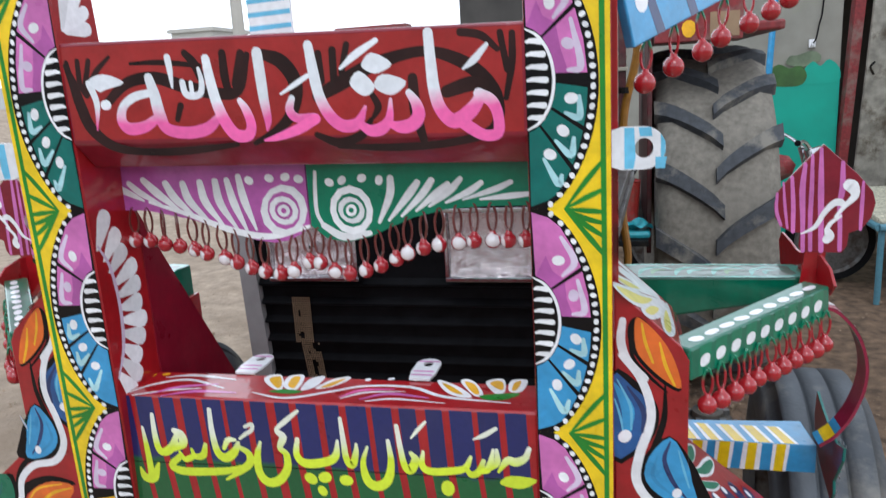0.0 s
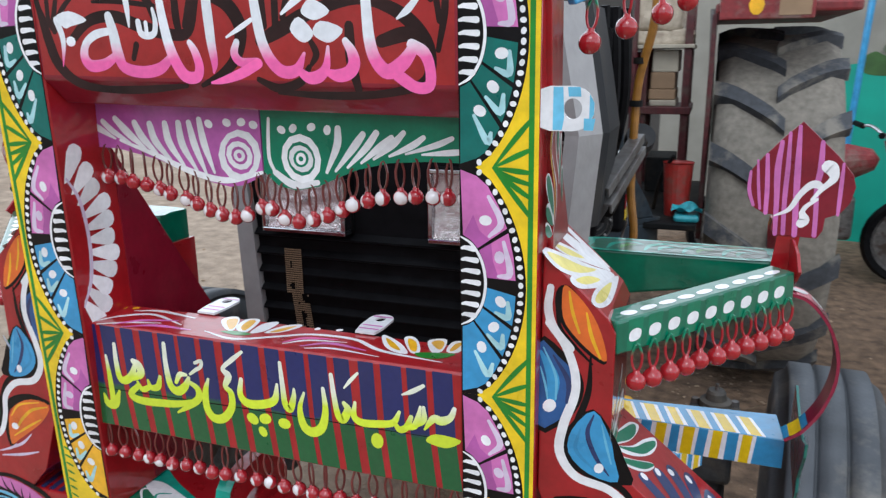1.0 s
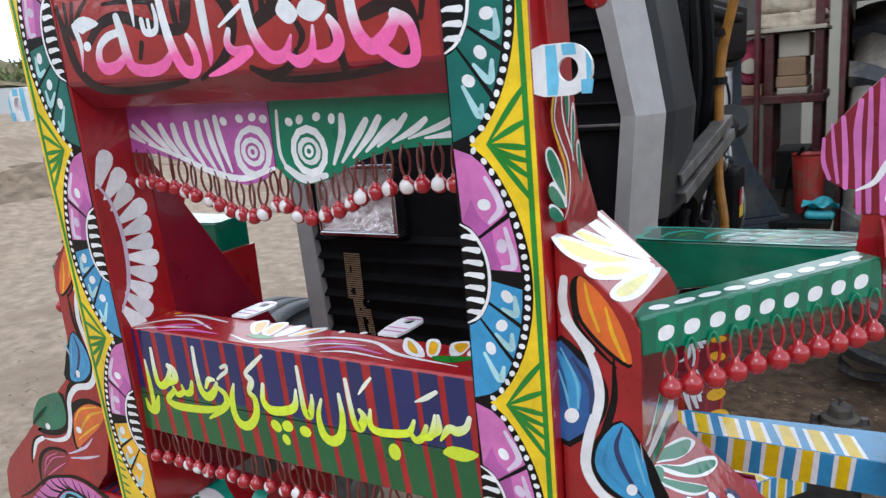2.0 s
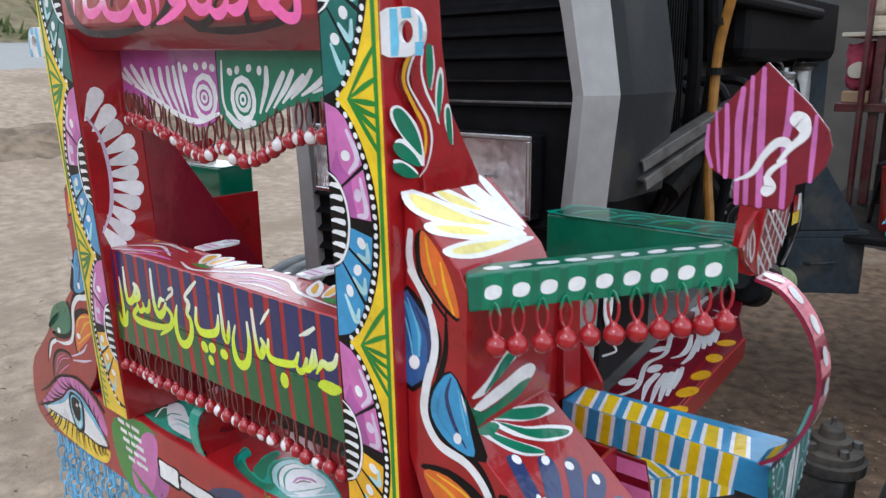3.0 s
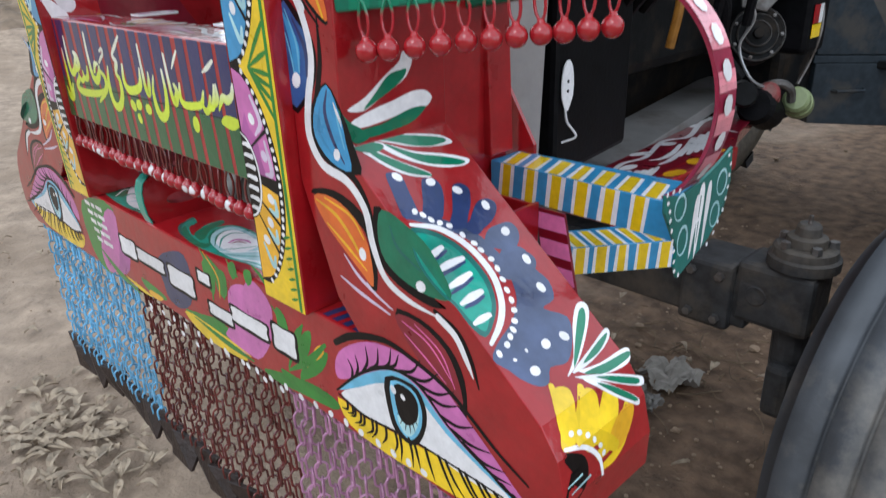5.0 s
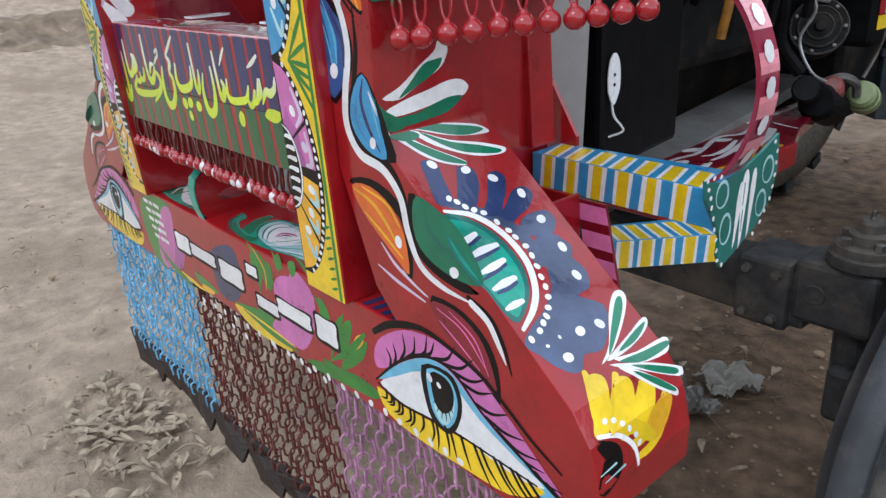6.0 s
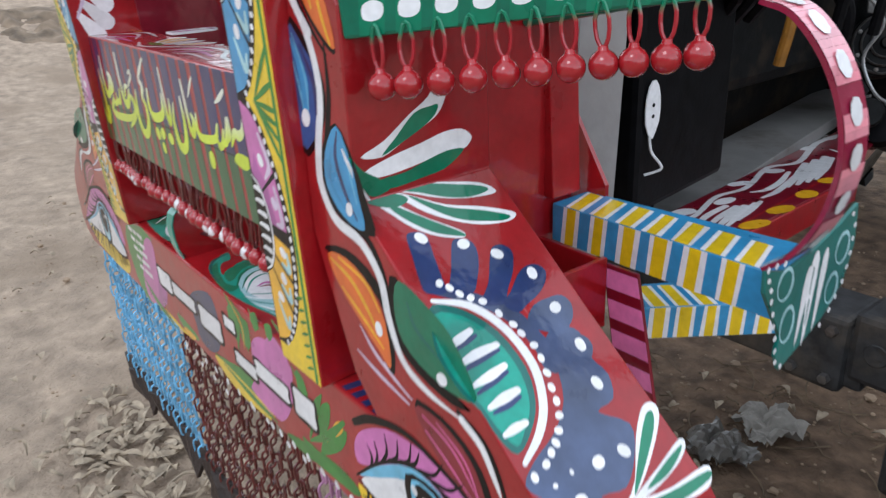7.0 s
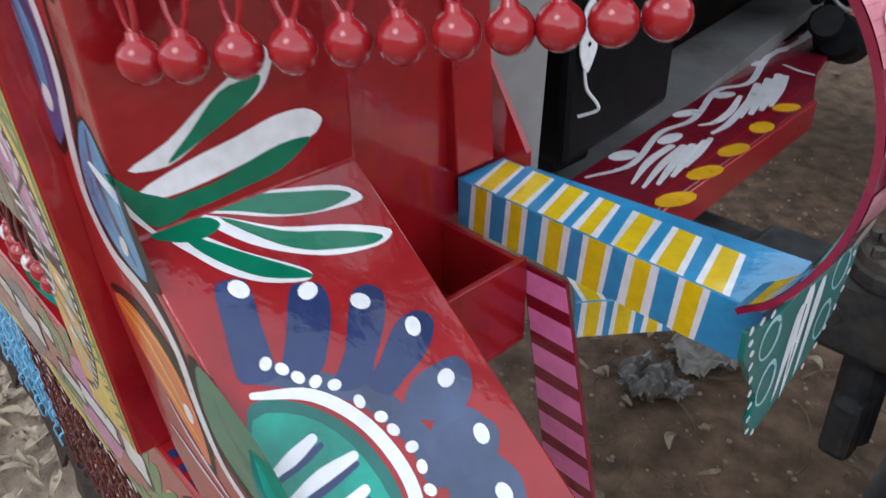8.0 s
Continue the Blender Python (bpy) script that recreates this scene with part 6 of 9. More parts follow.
def side_plate(s):
    out = [(0.002, 1.66), (0.07, 1.66), (0.08, 1.45), (0.09, 1.39), (0.137, 1.315), (0.325, 1.02), (0.325, 0.95), (0.27, 0.87), (0.002, 0.87)]
    if s > 0:
        out[5:7] = [(0.235, 1.12), (0.235, 0.95)]
    a = part("side_plate", prism([(s * (PI - 0.001), y, z) for y, z in out], (s * 0.006, 0, 0), 0.001), RED, bumper, "red tapered side plate")
    p = Paint(a, (s * (PI - 0.001), 0, 0), (0, 1, 0), (0, 0, 1), flip=-s)
    # white half flower and its stem on the inner face
    p.stroke([(0.01, 1.355), (0.026, 1.324), (0.032, 1.271), (0.026, 1.219), (0.008, 1.184)], [0.003, 0.005, 0.006, 0.006, 0.003], LILAC, 3)
    for i in range(11):
        f = -1 + 2 * i / 10
        root = (0.03 - 0.022 * f * f, 1.27 + f * 0.078)
        p.petal(*root, f * 60 + random.uniform(-4, 4), 0.051 + 0.004 * math.sin(i * 2.1), 0.025, WHITE, 2)
    for turn, l in ((8, 0.05), (30, 0.056), (52, 0.06), (75, 0.055)):
        p.petal(0.012, 1.6, turn, l, 0.017, WHITE, 2)
    p.done("white painted half flower")
    # darker sheet laid on the plate, its colour standing for shade below the diagonal
    web = part("web", prism([(s * (PI - 0.003), y, z) for y, z in ((0.092, 1.384), (0.136, 1.312), (out[5][0] - 0.003, out[5][1]), (out[6][0] - 0.003, 0.95), (0.268, 0.873), (0.092, 0.873))], (s * 0.002, 0, 0)), MAROON, a, "dark red triangular sheet for the side plate's shade")
    b = part("side_plate", prism([(s * (PO - 0.004), y, z) for y, z in out[:5] + [(0.137, 1.3), (0.05, 1.3)]], (s * 0.01, 0, 0), 0.001), RED, bumper, "red tapered side plate")
    brush_side_plate(Paint(b, (s * (PO + 0.006), 0, 0), (0, 1, 0), (0, 0, 1), flip=s))
    # arm that carries the bumper behind the wing, with an open box below it
    part("bracket", prism([(s * x, 0.3, z) for x, z in ((0.358, 0.993), (0.376, 0.993), (0.367, 1.186), (0.358, 1.186))], (0, 0.045, 0), 0.002), RED, bumper, "upright red plate")
    part("bracket", prism([(s * 0.356, y, z) for y, z in ((0.155, 0.868), (0.345, 0.868), (0.345, 1.2), (0.155, 1.2))], (s * 0.007, 0, 0), 0.001), RED, bumper, "red web plate")
    bx = part("bracket", box((s * 0.356, 0.157, 0.868), (s * 0.46, 0.296, 0.874), 0.001), RED, bumper, "open red box bracket")
    part("side", box((s * 0.454, 0.2, 0.874), (s * 0.46, 0.296, 0.95), 0.001), RED, bx)
    part("side", box((s * 0.356, 0.29, 0.874), (s * 0.454, 0.296, 0.947), 0.001), RED, bx)
    if s > 0:
        part("gusset", prism([(s * 0.335, 0.362, 1.1), (s * 0.398, 0.362, 1.0), (s * 0.398, 0.362, 0.97), (s * 0.335, 0.362, 0.97)], (0, 0.006, 0)), RED, bumper)


def bands(p, u0, u1, v0, v1, n, mats, slant=0.0, width=0.42, k=1):
    """Bands across a bar, each with a white margin on both sides."""
    step = (u1 - u0) / n
    for i in range(n):
        c = u0 + (i + 0.5) * step + random.uniform(-0.04, 0.04) * step
        w = step * width * random.uniform(0.85, 1.1) / 2
        for h, m, kk in ((w + step * 0.14, mats[0], k), (w, mats[1], k + 1)):
            a, b = random.uniform(0.9, 1.1), random.uniform(0.9, 1.1)
            p.fill([(c - h * a, v0), (c + h * a, v0), (c + h * b + slant, v1), (c - h * b + slant, v1)], m, kk)


def tray(s):
    a, b = Vector((s * 0.4244, 0.0242, 1.241)), Vector((s * 0.6094, 0.2152, 1.259))
    bar = part("tray_bar", beam(a, b, 0.035, 0.038, 0.003), DEEPGREEN, bumper, "green bar with white dots")
    ax = (b - a).normalized()
    out = Vector((ax.y, -ax.x, 0)) * s
    l = (b - a).length
    p = Paint(bar, a + out * 0.0175 + Vector((0, 0, -0.038)), ax, (0, 0, 1), flip=s)
    q = Paint(bar, a - out * 0.0175, ax, out, flip=-s)
    for i in range(9):
        u = 0.026 + i * (l - 0.04) / 8.4
        w = random.uniform(0.0075, 0.0095)
        p.fill([(u - w - 0.002, 0.0015), (u + w - 0.001, 0.0015), (u + w + 0.002, 0.0365), (u - w, 0.0365)], GREEN, 1)
        p.blob([(u - 0.0075, 0.0135), (u, 0.011), (u + 0.007, 0.014), (u + 0.008, 0.022), (u + 0.001, 0.0255), (u - 0.007, 0.0225)], WHITE, 2)
        q.dot(u + 0.002, 0.021, 0.0105, WHITE, 2, ry=0.0062)
    p.done()
    q.done()
    rear = part("tray_bar", prism([(s * x, 0.266, z) for x, z in ((0.362, 1.182), (0.612, 1.223), (0.612, 1.253), (0.362, 1.253))], (0, 0.074, 0), 0.004), DEEPGREEN, bumper, "green rear bar")
    r = Paint(rear, (0, 0, 1.253), (s, 0, 0), (0, 1, 0), flip=s)
    # dark green brushed inside a mint rim, with mint curls
    r.blob([(0.366, 0.265), (0.48, 0.2635), (0.602, 0.266), (0.6035, 0.3), (0.602, 0.334), (0.48, 0.3365), (0.366, 0.335), (0.3645, 0.3)], MINT, 1)
    r.blob([(0.374, 0.272), (0.44, 0.268), (0.52, 0.27), (0.594, 0.276), (0.597, 0.305), (0.59, 0.327), (0.52, 0.33), (0.44, 0.331), (0.376, 0.327), (0.371, 0.3)], BOTTLE, 2)
    for i in range(4):
        x = 0.392 + i * 0.05
        r.stroke([(x, 0.276), (x + 0.006, 0.303), (x + 0.026, 0.318), (x + 0.046, 0.308)], [0.003, 0.009, 0.008, 0.002], MINT, 3)
        r.stroke([(x + 0.018, 0.28), (x + 0.022, 0.298), (x + 0.036, 0.302)], [0.002, 0.009, 0.003], MINT if i % 2 else LEAF, 3)
    r.done()


def spade_outline(s, y):
    pts = [(0.618, 1.432), (0.6, 1.414), (0.578, 1.389), (0.566, 1.372), (0.562, 1.355), (0.564, 1.338), (0.572, 1.325), (0.584, 1.318), (0.595, 1.317), (0.594, 1.298), (0.599, 1.292), (0.646, 1.29), (0.652, 1.3), (0.653, 1.316), (0.668, 1.322), (0.678, 1.336), (0.682, 1.355), (0.678, 1.37), (0.66, 1.392), (0.638, 1.413)]
    return [(s * x, y, z) for x, z in pts]


def ornaments(s):
    sp = part("spade_plate", prism(spade_outline(s, 0.25), (0, 0.004, 0), 0.0008), MAROON, bumper, "spade-shaped plate with pink stripes")
    brush_spade(front(sp, s, 0.25))
    part("stem", beam((s * 0.608, 0.256, 1.22), (s * 0.618, 0.256, 1.32), 0.026, 0.004, 0.001, up=(0, 1, 0)), RED, bumper)
    # heart plate, turned to face outwards
    hx = lambda y: 0.628 - 0.0929 * (y - 0.19)
    ht = [(0.245, 1.288), (0.212, 1.279), (0.193, 1.261), (0.209, 1.245), (0.249, 1.223), (0.291, 1.207), (0.342, 1.208), (0.378, 1.221), (0.404, 1.239), (0.415, 1.272), (0.404, 1.286), (0.369, 1.281), (0.341, 1.275), (0.322, 1.274), (0.283, 1.285)]
    h = part("heart_plate", prism([(s * (hx(y) - 0.0042), y, z) for y, z in ht], (s * 0.004, 0, 0), 0.0008), RED, bumper, "heart-shaped plate with white lattice")
    brush_heart(Paint(h, (s * hx(0.0), 0, 0), (-s * 0.0929, 1, 0), (0, 0, 1), flip=s))
    # bowed strip
    line = [v for v in curve([(0.624, 0.27, 1.216), (0.648, 0.272, 1.207), (0.673, 0.275, 1.178), (0.688, 0.28, 1.14), (0.691, 0.285, 1.1), (0.681, 0.29, 1.056), (0.661, 0.292, 1.02), (0.64, 0.292, 1.002)], 6)]
    bm = bmesh.new()
    rows = []
    for i, v in enumerate(line):
        t = (line[min(i + 1, len(line) - 1)] - line[max(i - 1, 0)]).normalized()
        n = t.cross(Vector((0, 1, 0))).normalized() * 0.002
        w = Vector((0, 0.0185, 0))
        rows.append([bm.verts.new(sx(v + a, s)) for a in (-w - n, w - n, w + n, -w + n)])
    for a, b in zip(rows, rows[1:]):
        for k in range(4):
            bm.faces.new((a[k], a[(k + 1) % 4], b[(k + 1) % 4], b[k]))
    bm.faces.new(rows[0])
    bm.faces.new(rows[-1])
    st = part("bowed_strip", bm, PLUM, bumper, "bowed maroon strip with pink bands and white dots")
    # pink bands and white dabs on the outside of the strip
    bm = bmesh.new()
    for i in range(2, len(line) - 3):
        t = (line[i + 1] - line[i]).normalized()
        n = Vector((t.z, 0, -t.x))
        n = n if n.dot(line[i] - Vector((0.6, line[i].y, 1.1))) > 0 else -n
        if i < 13 or (i // 3) % 2 == 0:
            bm.faces.new([bm.verts.new(sx(line[j] + n * 0.0027 + Vector((0, y, 0)), s)) for j, y in ((i, -0.018), (i, 0.018), (i + 1, 0.018), (i + 1, -0.018))])
        if i % 5 == 3:
            c = line[i]
            f = bm.faces.new([bm.verts.new(sx(c + t * a * 0.011 + n * 0.0036 + Vector((0, b * 0.0095, 0)), s)) for a, b in ((-1, -0.3), (-0.9, 0.5), (-0.3, 0.9), (0.6, 0.8), (1, 0.2), (0.9, -0.5), (0.2, -0.95), (-0.6, -0.8))])
            f.material_index = 1
    for i in range(len(line) - 9, len(line) - 1):
        t = (line[i + 1] - line[i]).normalized()
        n = Vector((-t.z, 0, t.x))
        n = n if n.dot(line[i] - Vector((0.6, line[i].y, 1.1))) < 0 else -n
        f = bm.faces.new([bm.verts.new(sx(line[j] + n * 0.0027 + Vector((0, y, 0)), s)) for j, y in ((i, -0.018), (i, 0.018), (i + 1, 0.018), (i + 1, -0.018))])
        f.material_index = 3 if 2 <= i - (len(line) - 9) < 6 else 2
    part("painted_pattern", bm, [SALMON, WHITE, BLUE, YELLOW], st)


def steps(s):
    bar = part("step_bar", prism([(s * x, y, 0.942) for x, y in ((0.37, 0.305), (0.645, 0.305), (0.64, 0.385), (0.37, 0.364))], (0, 0, 0.045), 0.0015), BLUE, bumper, "blue bar with yellow and white stripes")
    bands(p := front(bar, s, 0.305), 0.376, 0.612, 0.9425, 0.9865, 6, (WHITE, YELLOW), slant=0.004, width=0.38)
    p.done()
    bands(p := Paint(bar, (0, 0, 0.987), (s, 0, 0), (0, 1, 0), flip=s), 0.385, 0.626, 0.306, 0.36, 7, (WHITE, YELLOW), slant=-0.016)
    p.done()
    poly = [(0.445, 0.385), (0.545, 0.512), (0.49, 0.56), (0.402, 0.435)]
    bar = part("step_bar", prism([(s * x, y, 0.81) for x, y in poly], (0, 0, 0.043), 0.0015), BLUE, bumper, "blue bar with yellow and white stripes")
    a, ax = Vector((s * 0.445, 0.385, 0.81)), Vector((s * 0.1, 0.127, 0)).normalized()
    out = Vector((ax.y, -ax.x, 0)) * s
    bands(p := Paint(bar, a, ax, (0, 0, 1), flip=s), 0.002, 0.158, 0.001, 0.042, 5, (WHITE, YELLOW), slant=0.002)
    p.done()
    bands(p := Paint(bar, a + Vector((0, 0, 0.043)), ax, -out, flip=s), 0.004, 0.15, 0.001, 0.058, 5, (WHITE, YELLOW), slant=-0.008)
    p.done()
    gp = [(0.236, 1.02), (0.27, 1.01), (0.31, 1.016), (0.35, 1.028), (0.38, 1.04), (0.386, 1.0), (0.375, 0.965), (0.345, 0.94), (0.31, 0.925), (0.279, 0.913), (0.27, 0.93), (0.272, 0.95), (0.255, 0.975), (0.238, 1.0)]
    g = part("end_plate", prism([(s * 0.66, y, z) for y, z in gp], (s * 0.004, 0, 0), 0.0008), TEAL, bumper, "green leaf-shaped end plate with white strokes")
    back = Paint(g, (s * 0.66, 0, 0), (0, 1, 0), (0, 0, 1), flip=-s)
    back.fill([(y + (0.31 - y) * 0.02, z + (0.97 - z) * 0.02) for y, z in gp], MAROON, 1)
    back.done()
    brush_gplate(Paint(g, (s * 0.664, 0, 0), (0, 1, 0), (0, 0, 1), flip=s))
    st = part("strut", prism([(s * x, 0.297, z) for x, z in ((0.453, 0.942), (0.498, 0.942), (0.552, 0.7), (0.495, 0.7))], (0, 0.005, 0), 0.001), MAROON, bumper, "pink and maroon striped strut")
    pp = front(st, s, 0.297)
    for i in range(7):
        z = 0.708 + i * 0.0345
        l = lambda zz: 0.453 + (0.947 - zz) * 0.17 + 0.001
        r = lambda zz: 0.498 + (0.947 - zz) * 0.2186 - 0.001
        pp.fill([(l(z), z + random.uniform(-0.001, 0.001)), (r(z), z + 0.001), (r(z + 0.023), z + 0.023), (l(z + 0.022), z + 0.022)], HOTPINK, 1)
    pp.done()


def side_tab(s):
    bm = plate_with_hole(lug_outline(0.053, 0.0215), circle(0.032, 0.0, 0.009, 1.1), (s * (PO - 0.001), 0.001, 1.461), (s, 0, 0), (0, 0, 1), (0, 0.005, 0))
    t = part("lug", bm, WHITE, bumper, "blue and white striped lug with a hole")
    p = front(t, s, 0.001)
    for x in (0.369, 0.399):
        p.fill([(x, 1.4405), (x + 0.009, 1.4405), (x + 0.011, 1.452), (x + 0.0095, 1.452 if x > 0.38 else 1.4815), (x, 1.452 if x > 0.38 else 1.4815)], SKYB, 1)
    p.fill([(0.384, 1.4725), (0.396, 1.4725), (0.395, 1.4815), (0.383, 1.4815)], SKYB, 1)
    p.fill([(0.404, 1.448), (0.4085, 1.456), (0.4085, 1.467), (0.404, 1.475)], SKYB, 1)
    p.done()


for s in (1, -1):
    posts(s)
    wing(s)
    side_plate(s)
    tray(s)
    ornaments(s)
    steps(s)
    side_tab(s)

# cross bars
ub = part("upper_bar", prism([(-PI, y, z) for y, z in ((0, 1.59), (0, 1.478), (0.03, 1.447), (0.06, 1.447), (0.06, 1.59))], (2 * PI, 0, 0), 0.003), MAROON, bumper, "maroon bar with black flames and pink calligraphy")
ubp = front(ub, 1, 0)
ubp.fill([(-PI + 0.004, 1.482), (PI - 0.004, 1.482), (PI - 0.004, 1.586), (-PI + 0.004, 1.586)], BRICK, 0)
brush_upper_bar(ubp)
lug = part("lug", box((-0.04, 0.02, 1.588), (0.012, 0.026, 1.68), 0.002), WHITE, ub, "blue and white striped lug")
p = front(lug, 1, 0.02)
for i in range(6):
    p.fill([(-0.0395, 1.594 + i * 0.014), (0.0115, 1.597 + i * 0.014), (0.0115, 1.602 + i * 0.014), (-0.0395, 1.599 + i * 0.014)], SKYB, 1)
p.done()

left = [(-PI, 1.475), (-0.001, 1.475), (-0.001, 1.378), (-0.012, 1.366), (-0.03, 1.358), (-0.05, 1.355), (-0.075, 1.359), (-0.11, 1.371), (-0.16, 1.386), (-0.22, 1.398), (-PI, 1.4)]
right = [(0.001, 1.475), (PI, 1.475), (PI, 1.396), (0.215, 1.396), (0.17, 1.393), (0.13, 1.384), (0.1, 1.372), (0.075, 1.361), (0.045, 1.355), (0.02, 1.36), (0.001, 1.376)]
va = part("valance", prism([(x, 0.045, z) for x, z in left], (0, 0.004, 0)), PURPLE, bumper, "purple scalloped valance plate")
vb = part("valance", prism([(x, 0.045, z) for x, z in right], (0, 0.004, 0)), GREEN, bumper, "green scalloped valance plate")
brush_valance(front(va, 1, 0.045))

lb = part("lower_bar", box((-PI, 0.0, 1.012), (PI, 0.078, 1.165), 0.003), RED, bumper, "striped bar with white and lime lettering")
lp = front(lb, 1, 0)
for i in range(17):
    c = -0.268 + i * 0.0322
    w = 0.0115 * random.uniform(0.85, 1.2)
    lp.fill([(c - w + 0.012, 1.014), (c + w + 0.012, 1.014), (c + w + 0.004, 1.08), (c + w, 1.163), (c - w, 1.163), (c - w + 0.004, 1.08)] if c + w + 0.012 < PI - 0.001 else [(c - w + 0.002, 1.014), (PI - 0.002, 1.014), (PI - 0.002, 1.163), (c - w, 1.163)], STRIPE, 1)
brush_lower_bar(lp)
brush_lower_bar_top(Paint(lb, (0, 0, 1.165), (1, 0, 0), (0, 1, 0)))
for x in (-0.13, 0.115):
    lug = part("lug", plate_with_hole(lug_outline(0.068, 0.017), circle(0.05, 0, 0.009, 0.75), (x, 0.074, 1.1665), (0, 1, 0), (1, 0, 0), (0, 0, 0.003)), WHITE, lb, "white and pink striped lug with a hole")
    p = Paint(lug, (x, 0, 1.1695), (1, 0, 0), (0, 1, 0))
    for y in (0.084, 0.096, 0.13):
        p.fill([(-0.014, y), (0.014, y), (0.014, y + 0.004), (-0.014, y + 0.004)], PINK, 1)
    p.done()

# bottom beam
bb = part("bottom_beam", box((-0.56, 0.012, 0.726), (0.56, 0.15, 0.868), 0.003), RED, bumper, "red beam with painted eyes and leaves")
bars = front(bb, 1, 0.012)
for x0, x1, z, h in ((-0.205, -0.15, 0.8, 0.03), (-0.14, -0.05, 0.8, 0.02), (-0.03, 0.045, 0.797, 0.032), (0.068, 0.1, 0.826, 0.016), (0.09, 0.15, 0.781, 0.018), (0.155, 0.24, 0.795, 0.022), (0.258, 0.305, 0.8, 0.034)):
    c = (x0 + x1) / 2
    for g, m, k in ((0.004, BLACK, 3), (0.0, WHITE, 4)):
        bars.blob([(x0 - g, z - h / 2 - g), (c, z - h / 2 - g * 1.5), (x1 + g, z - h / 2 - g), (x1 + g * 1.5, z), (x1 + g, z + h / 2 + g), (c, z + h / 2 + g * 0.5), (x0 - g, z + h / 2 + g), (x0 - g * 1.5, z)], m, k)
for i, z in enumerate((0.842, 0.826, 0.81, 0.794, 0.778)):
    for x0, w in ((-0.338 + 0.006 * i, 0.022), (-0.31 + 0.006 * i, 0.014), (-0.29 + 0.004 * i, 0.026)):
        bars.fill([(x0, z), (x0 + w, z - 0.002), (x0 + w, z + 0.006), (x0, z + 0.007)], WHITE, 3)
brush_beam_front(bars)
brush_beam_top(Paint(bb, (0, 0, 0.868), (1, 0, 0), (0, 1, 0)))
for s in (1, -1):
    p = Paint(bb, (0, 0, 0.868), (s, 0, 0), (0, 1, 0), flip=s)
    for i in range(5):
        p.fill([(0.366 + i * 0.018, 0.016), (0.376 + i * 0.018, 0.016), (0.386 + i * 0.018, 0.09), (0.376 + i * 0.018, 0.09)], NAVY, 1)
    p.done()
    part("back_plate", box((s * PI, 0.12, 0.868), (s * 0.44, 0.126, 1.04), 0), RED, bumper)
# hitch plate standing on the beam, its curved front edge painted
edge = [(0.018, 0.868), (0.0125, 0.885), (0.0105, 0.903), (0.0105, 0.92), (0.015, 0.934), (0.026, 0.944)]
hp = part("hitch_plate", plate_with_hole(outline_round(edge + [(0.07, 0.95), (0.13, 0.95), (0.148, 0.93), (0.148, 0.868)], (0.076, 0.899)), circle(0.076, 0.899, 0.031, 0.32), (-0.07, 0, 0), (0, 1, 0), (0, 0, 1), (-0.022, 0, 0)), RED, bb, "upright red plate with a slot")
part("painted_edge", prism([(-0.0695, y - 0.0006, z) for y, z in edge] + [(-0.0695, y - 0.0022, z) for y, z in edge[::-1]], (-0.023, 0, 0)), MINT, hp, "green painted edge")



def lean(ob, w):
    """The upright frame leans a little forwards, more at its left side, and is drawn in there."""
    for v in ob.data.vertices:
        f, g = v.co.z - 0.85, w(v.co)
        v.co.x += 0.035 * g
        v.co.y -= 0.02 * f + 0.03 * g
        v.co.z += 0.02 * g
    for c in ob.children:
        lean(c, w)


for ob in bumper.children:
    kind = ob.name.split(".")[0]
    if kind in ("post", "side_plate", "lug"):
        lean(ob, (lambda q: q.z - 0.85) if ob.data.vertices[0].co.x < 0 else (lambda q: 0.0))
    elif kind == "upper_bar":
        lean(ob, lambda q: 0.67 * (0.3 - q.x) / 0.6)


# upper side trays, blue with white dots
def upper_tray(s):
    a, b = Vector((s * 0.36, 0.02, 1.63)), Vector((s * 0.6, 0.3, 1.75))
    ax = (b - a).normalized()
    bar = part("tray_bar", beam(a, b, 0.012, 0.075, 0.002), BLUE, bumper, "blue slanting plate with white dots")
    out = Vector((ax.y, -ax.x, 0)).normalized() * s
    up = out.cross(ax) * -s
    up = up if up.z > 0 else -up
    p = Paint(bar, a + out * 0.006 - up * 0.075, ax, up, flip=s)
    for i in range(6):
        u = 0.02 + i * 0.06
        p.fill([(u + 0.02, 0.001), (u + 0.034, 0.001), (u + 0.018, 0.074), (u + 0.006, 0.074)], NAVY, 1)
        p.dot(u + 0.005, 0.042, 0.0115, WHITE, 2)
    p.done()
    return a - up * 0.075, b - up * 0.075


# ---- bells ----
def bell(mat, loop=0.032, r=0.0118):
    b = thing("bell", "red enamelled bead hanging from a wire loop", "bell", "bells under the bars")
    pts = [(0.0055 * math.sin(a) * (1.0 if math.cos(a) < 0.5 else 0.8), 0, -loop / 2 + loop / 2 * math.cos(a)) for a in [i * 2 * math.pi / 14 for i in range(14)]]
    part("loop", tube(pts, 0.0016, 6, closed=True), mat[1], b)
    prof = [(0.002, r * 1.25), (0.0035, r * 1.2), (0.004, r * 0.95)] + [(r * math.sin(a), r * math.cos(a)) for a in [0.45 + i * (math.pi - 0.45) / 8 for i in range(9)]]
    prof[-1] = (0.0, -r)
    ball = part("ball", lathe(prof, Matrix.Translation((0, 0, -loop - r * 1.1)), 16), mat[0], b)
    for f in ball.data.polygons:
        f.use_smooth = True
    return b


def hang(first, places):
    for i, q in enumerate(places):
        m = Matrix.Translation(q) @ pose(0, 0, 0, random.uniform(-3, 3), random.uniform(-4, 4), random.uniform(-50, 50))
        if i == 0:
            first.matrix_basis = m
        else:
            copy_thing(first, m)


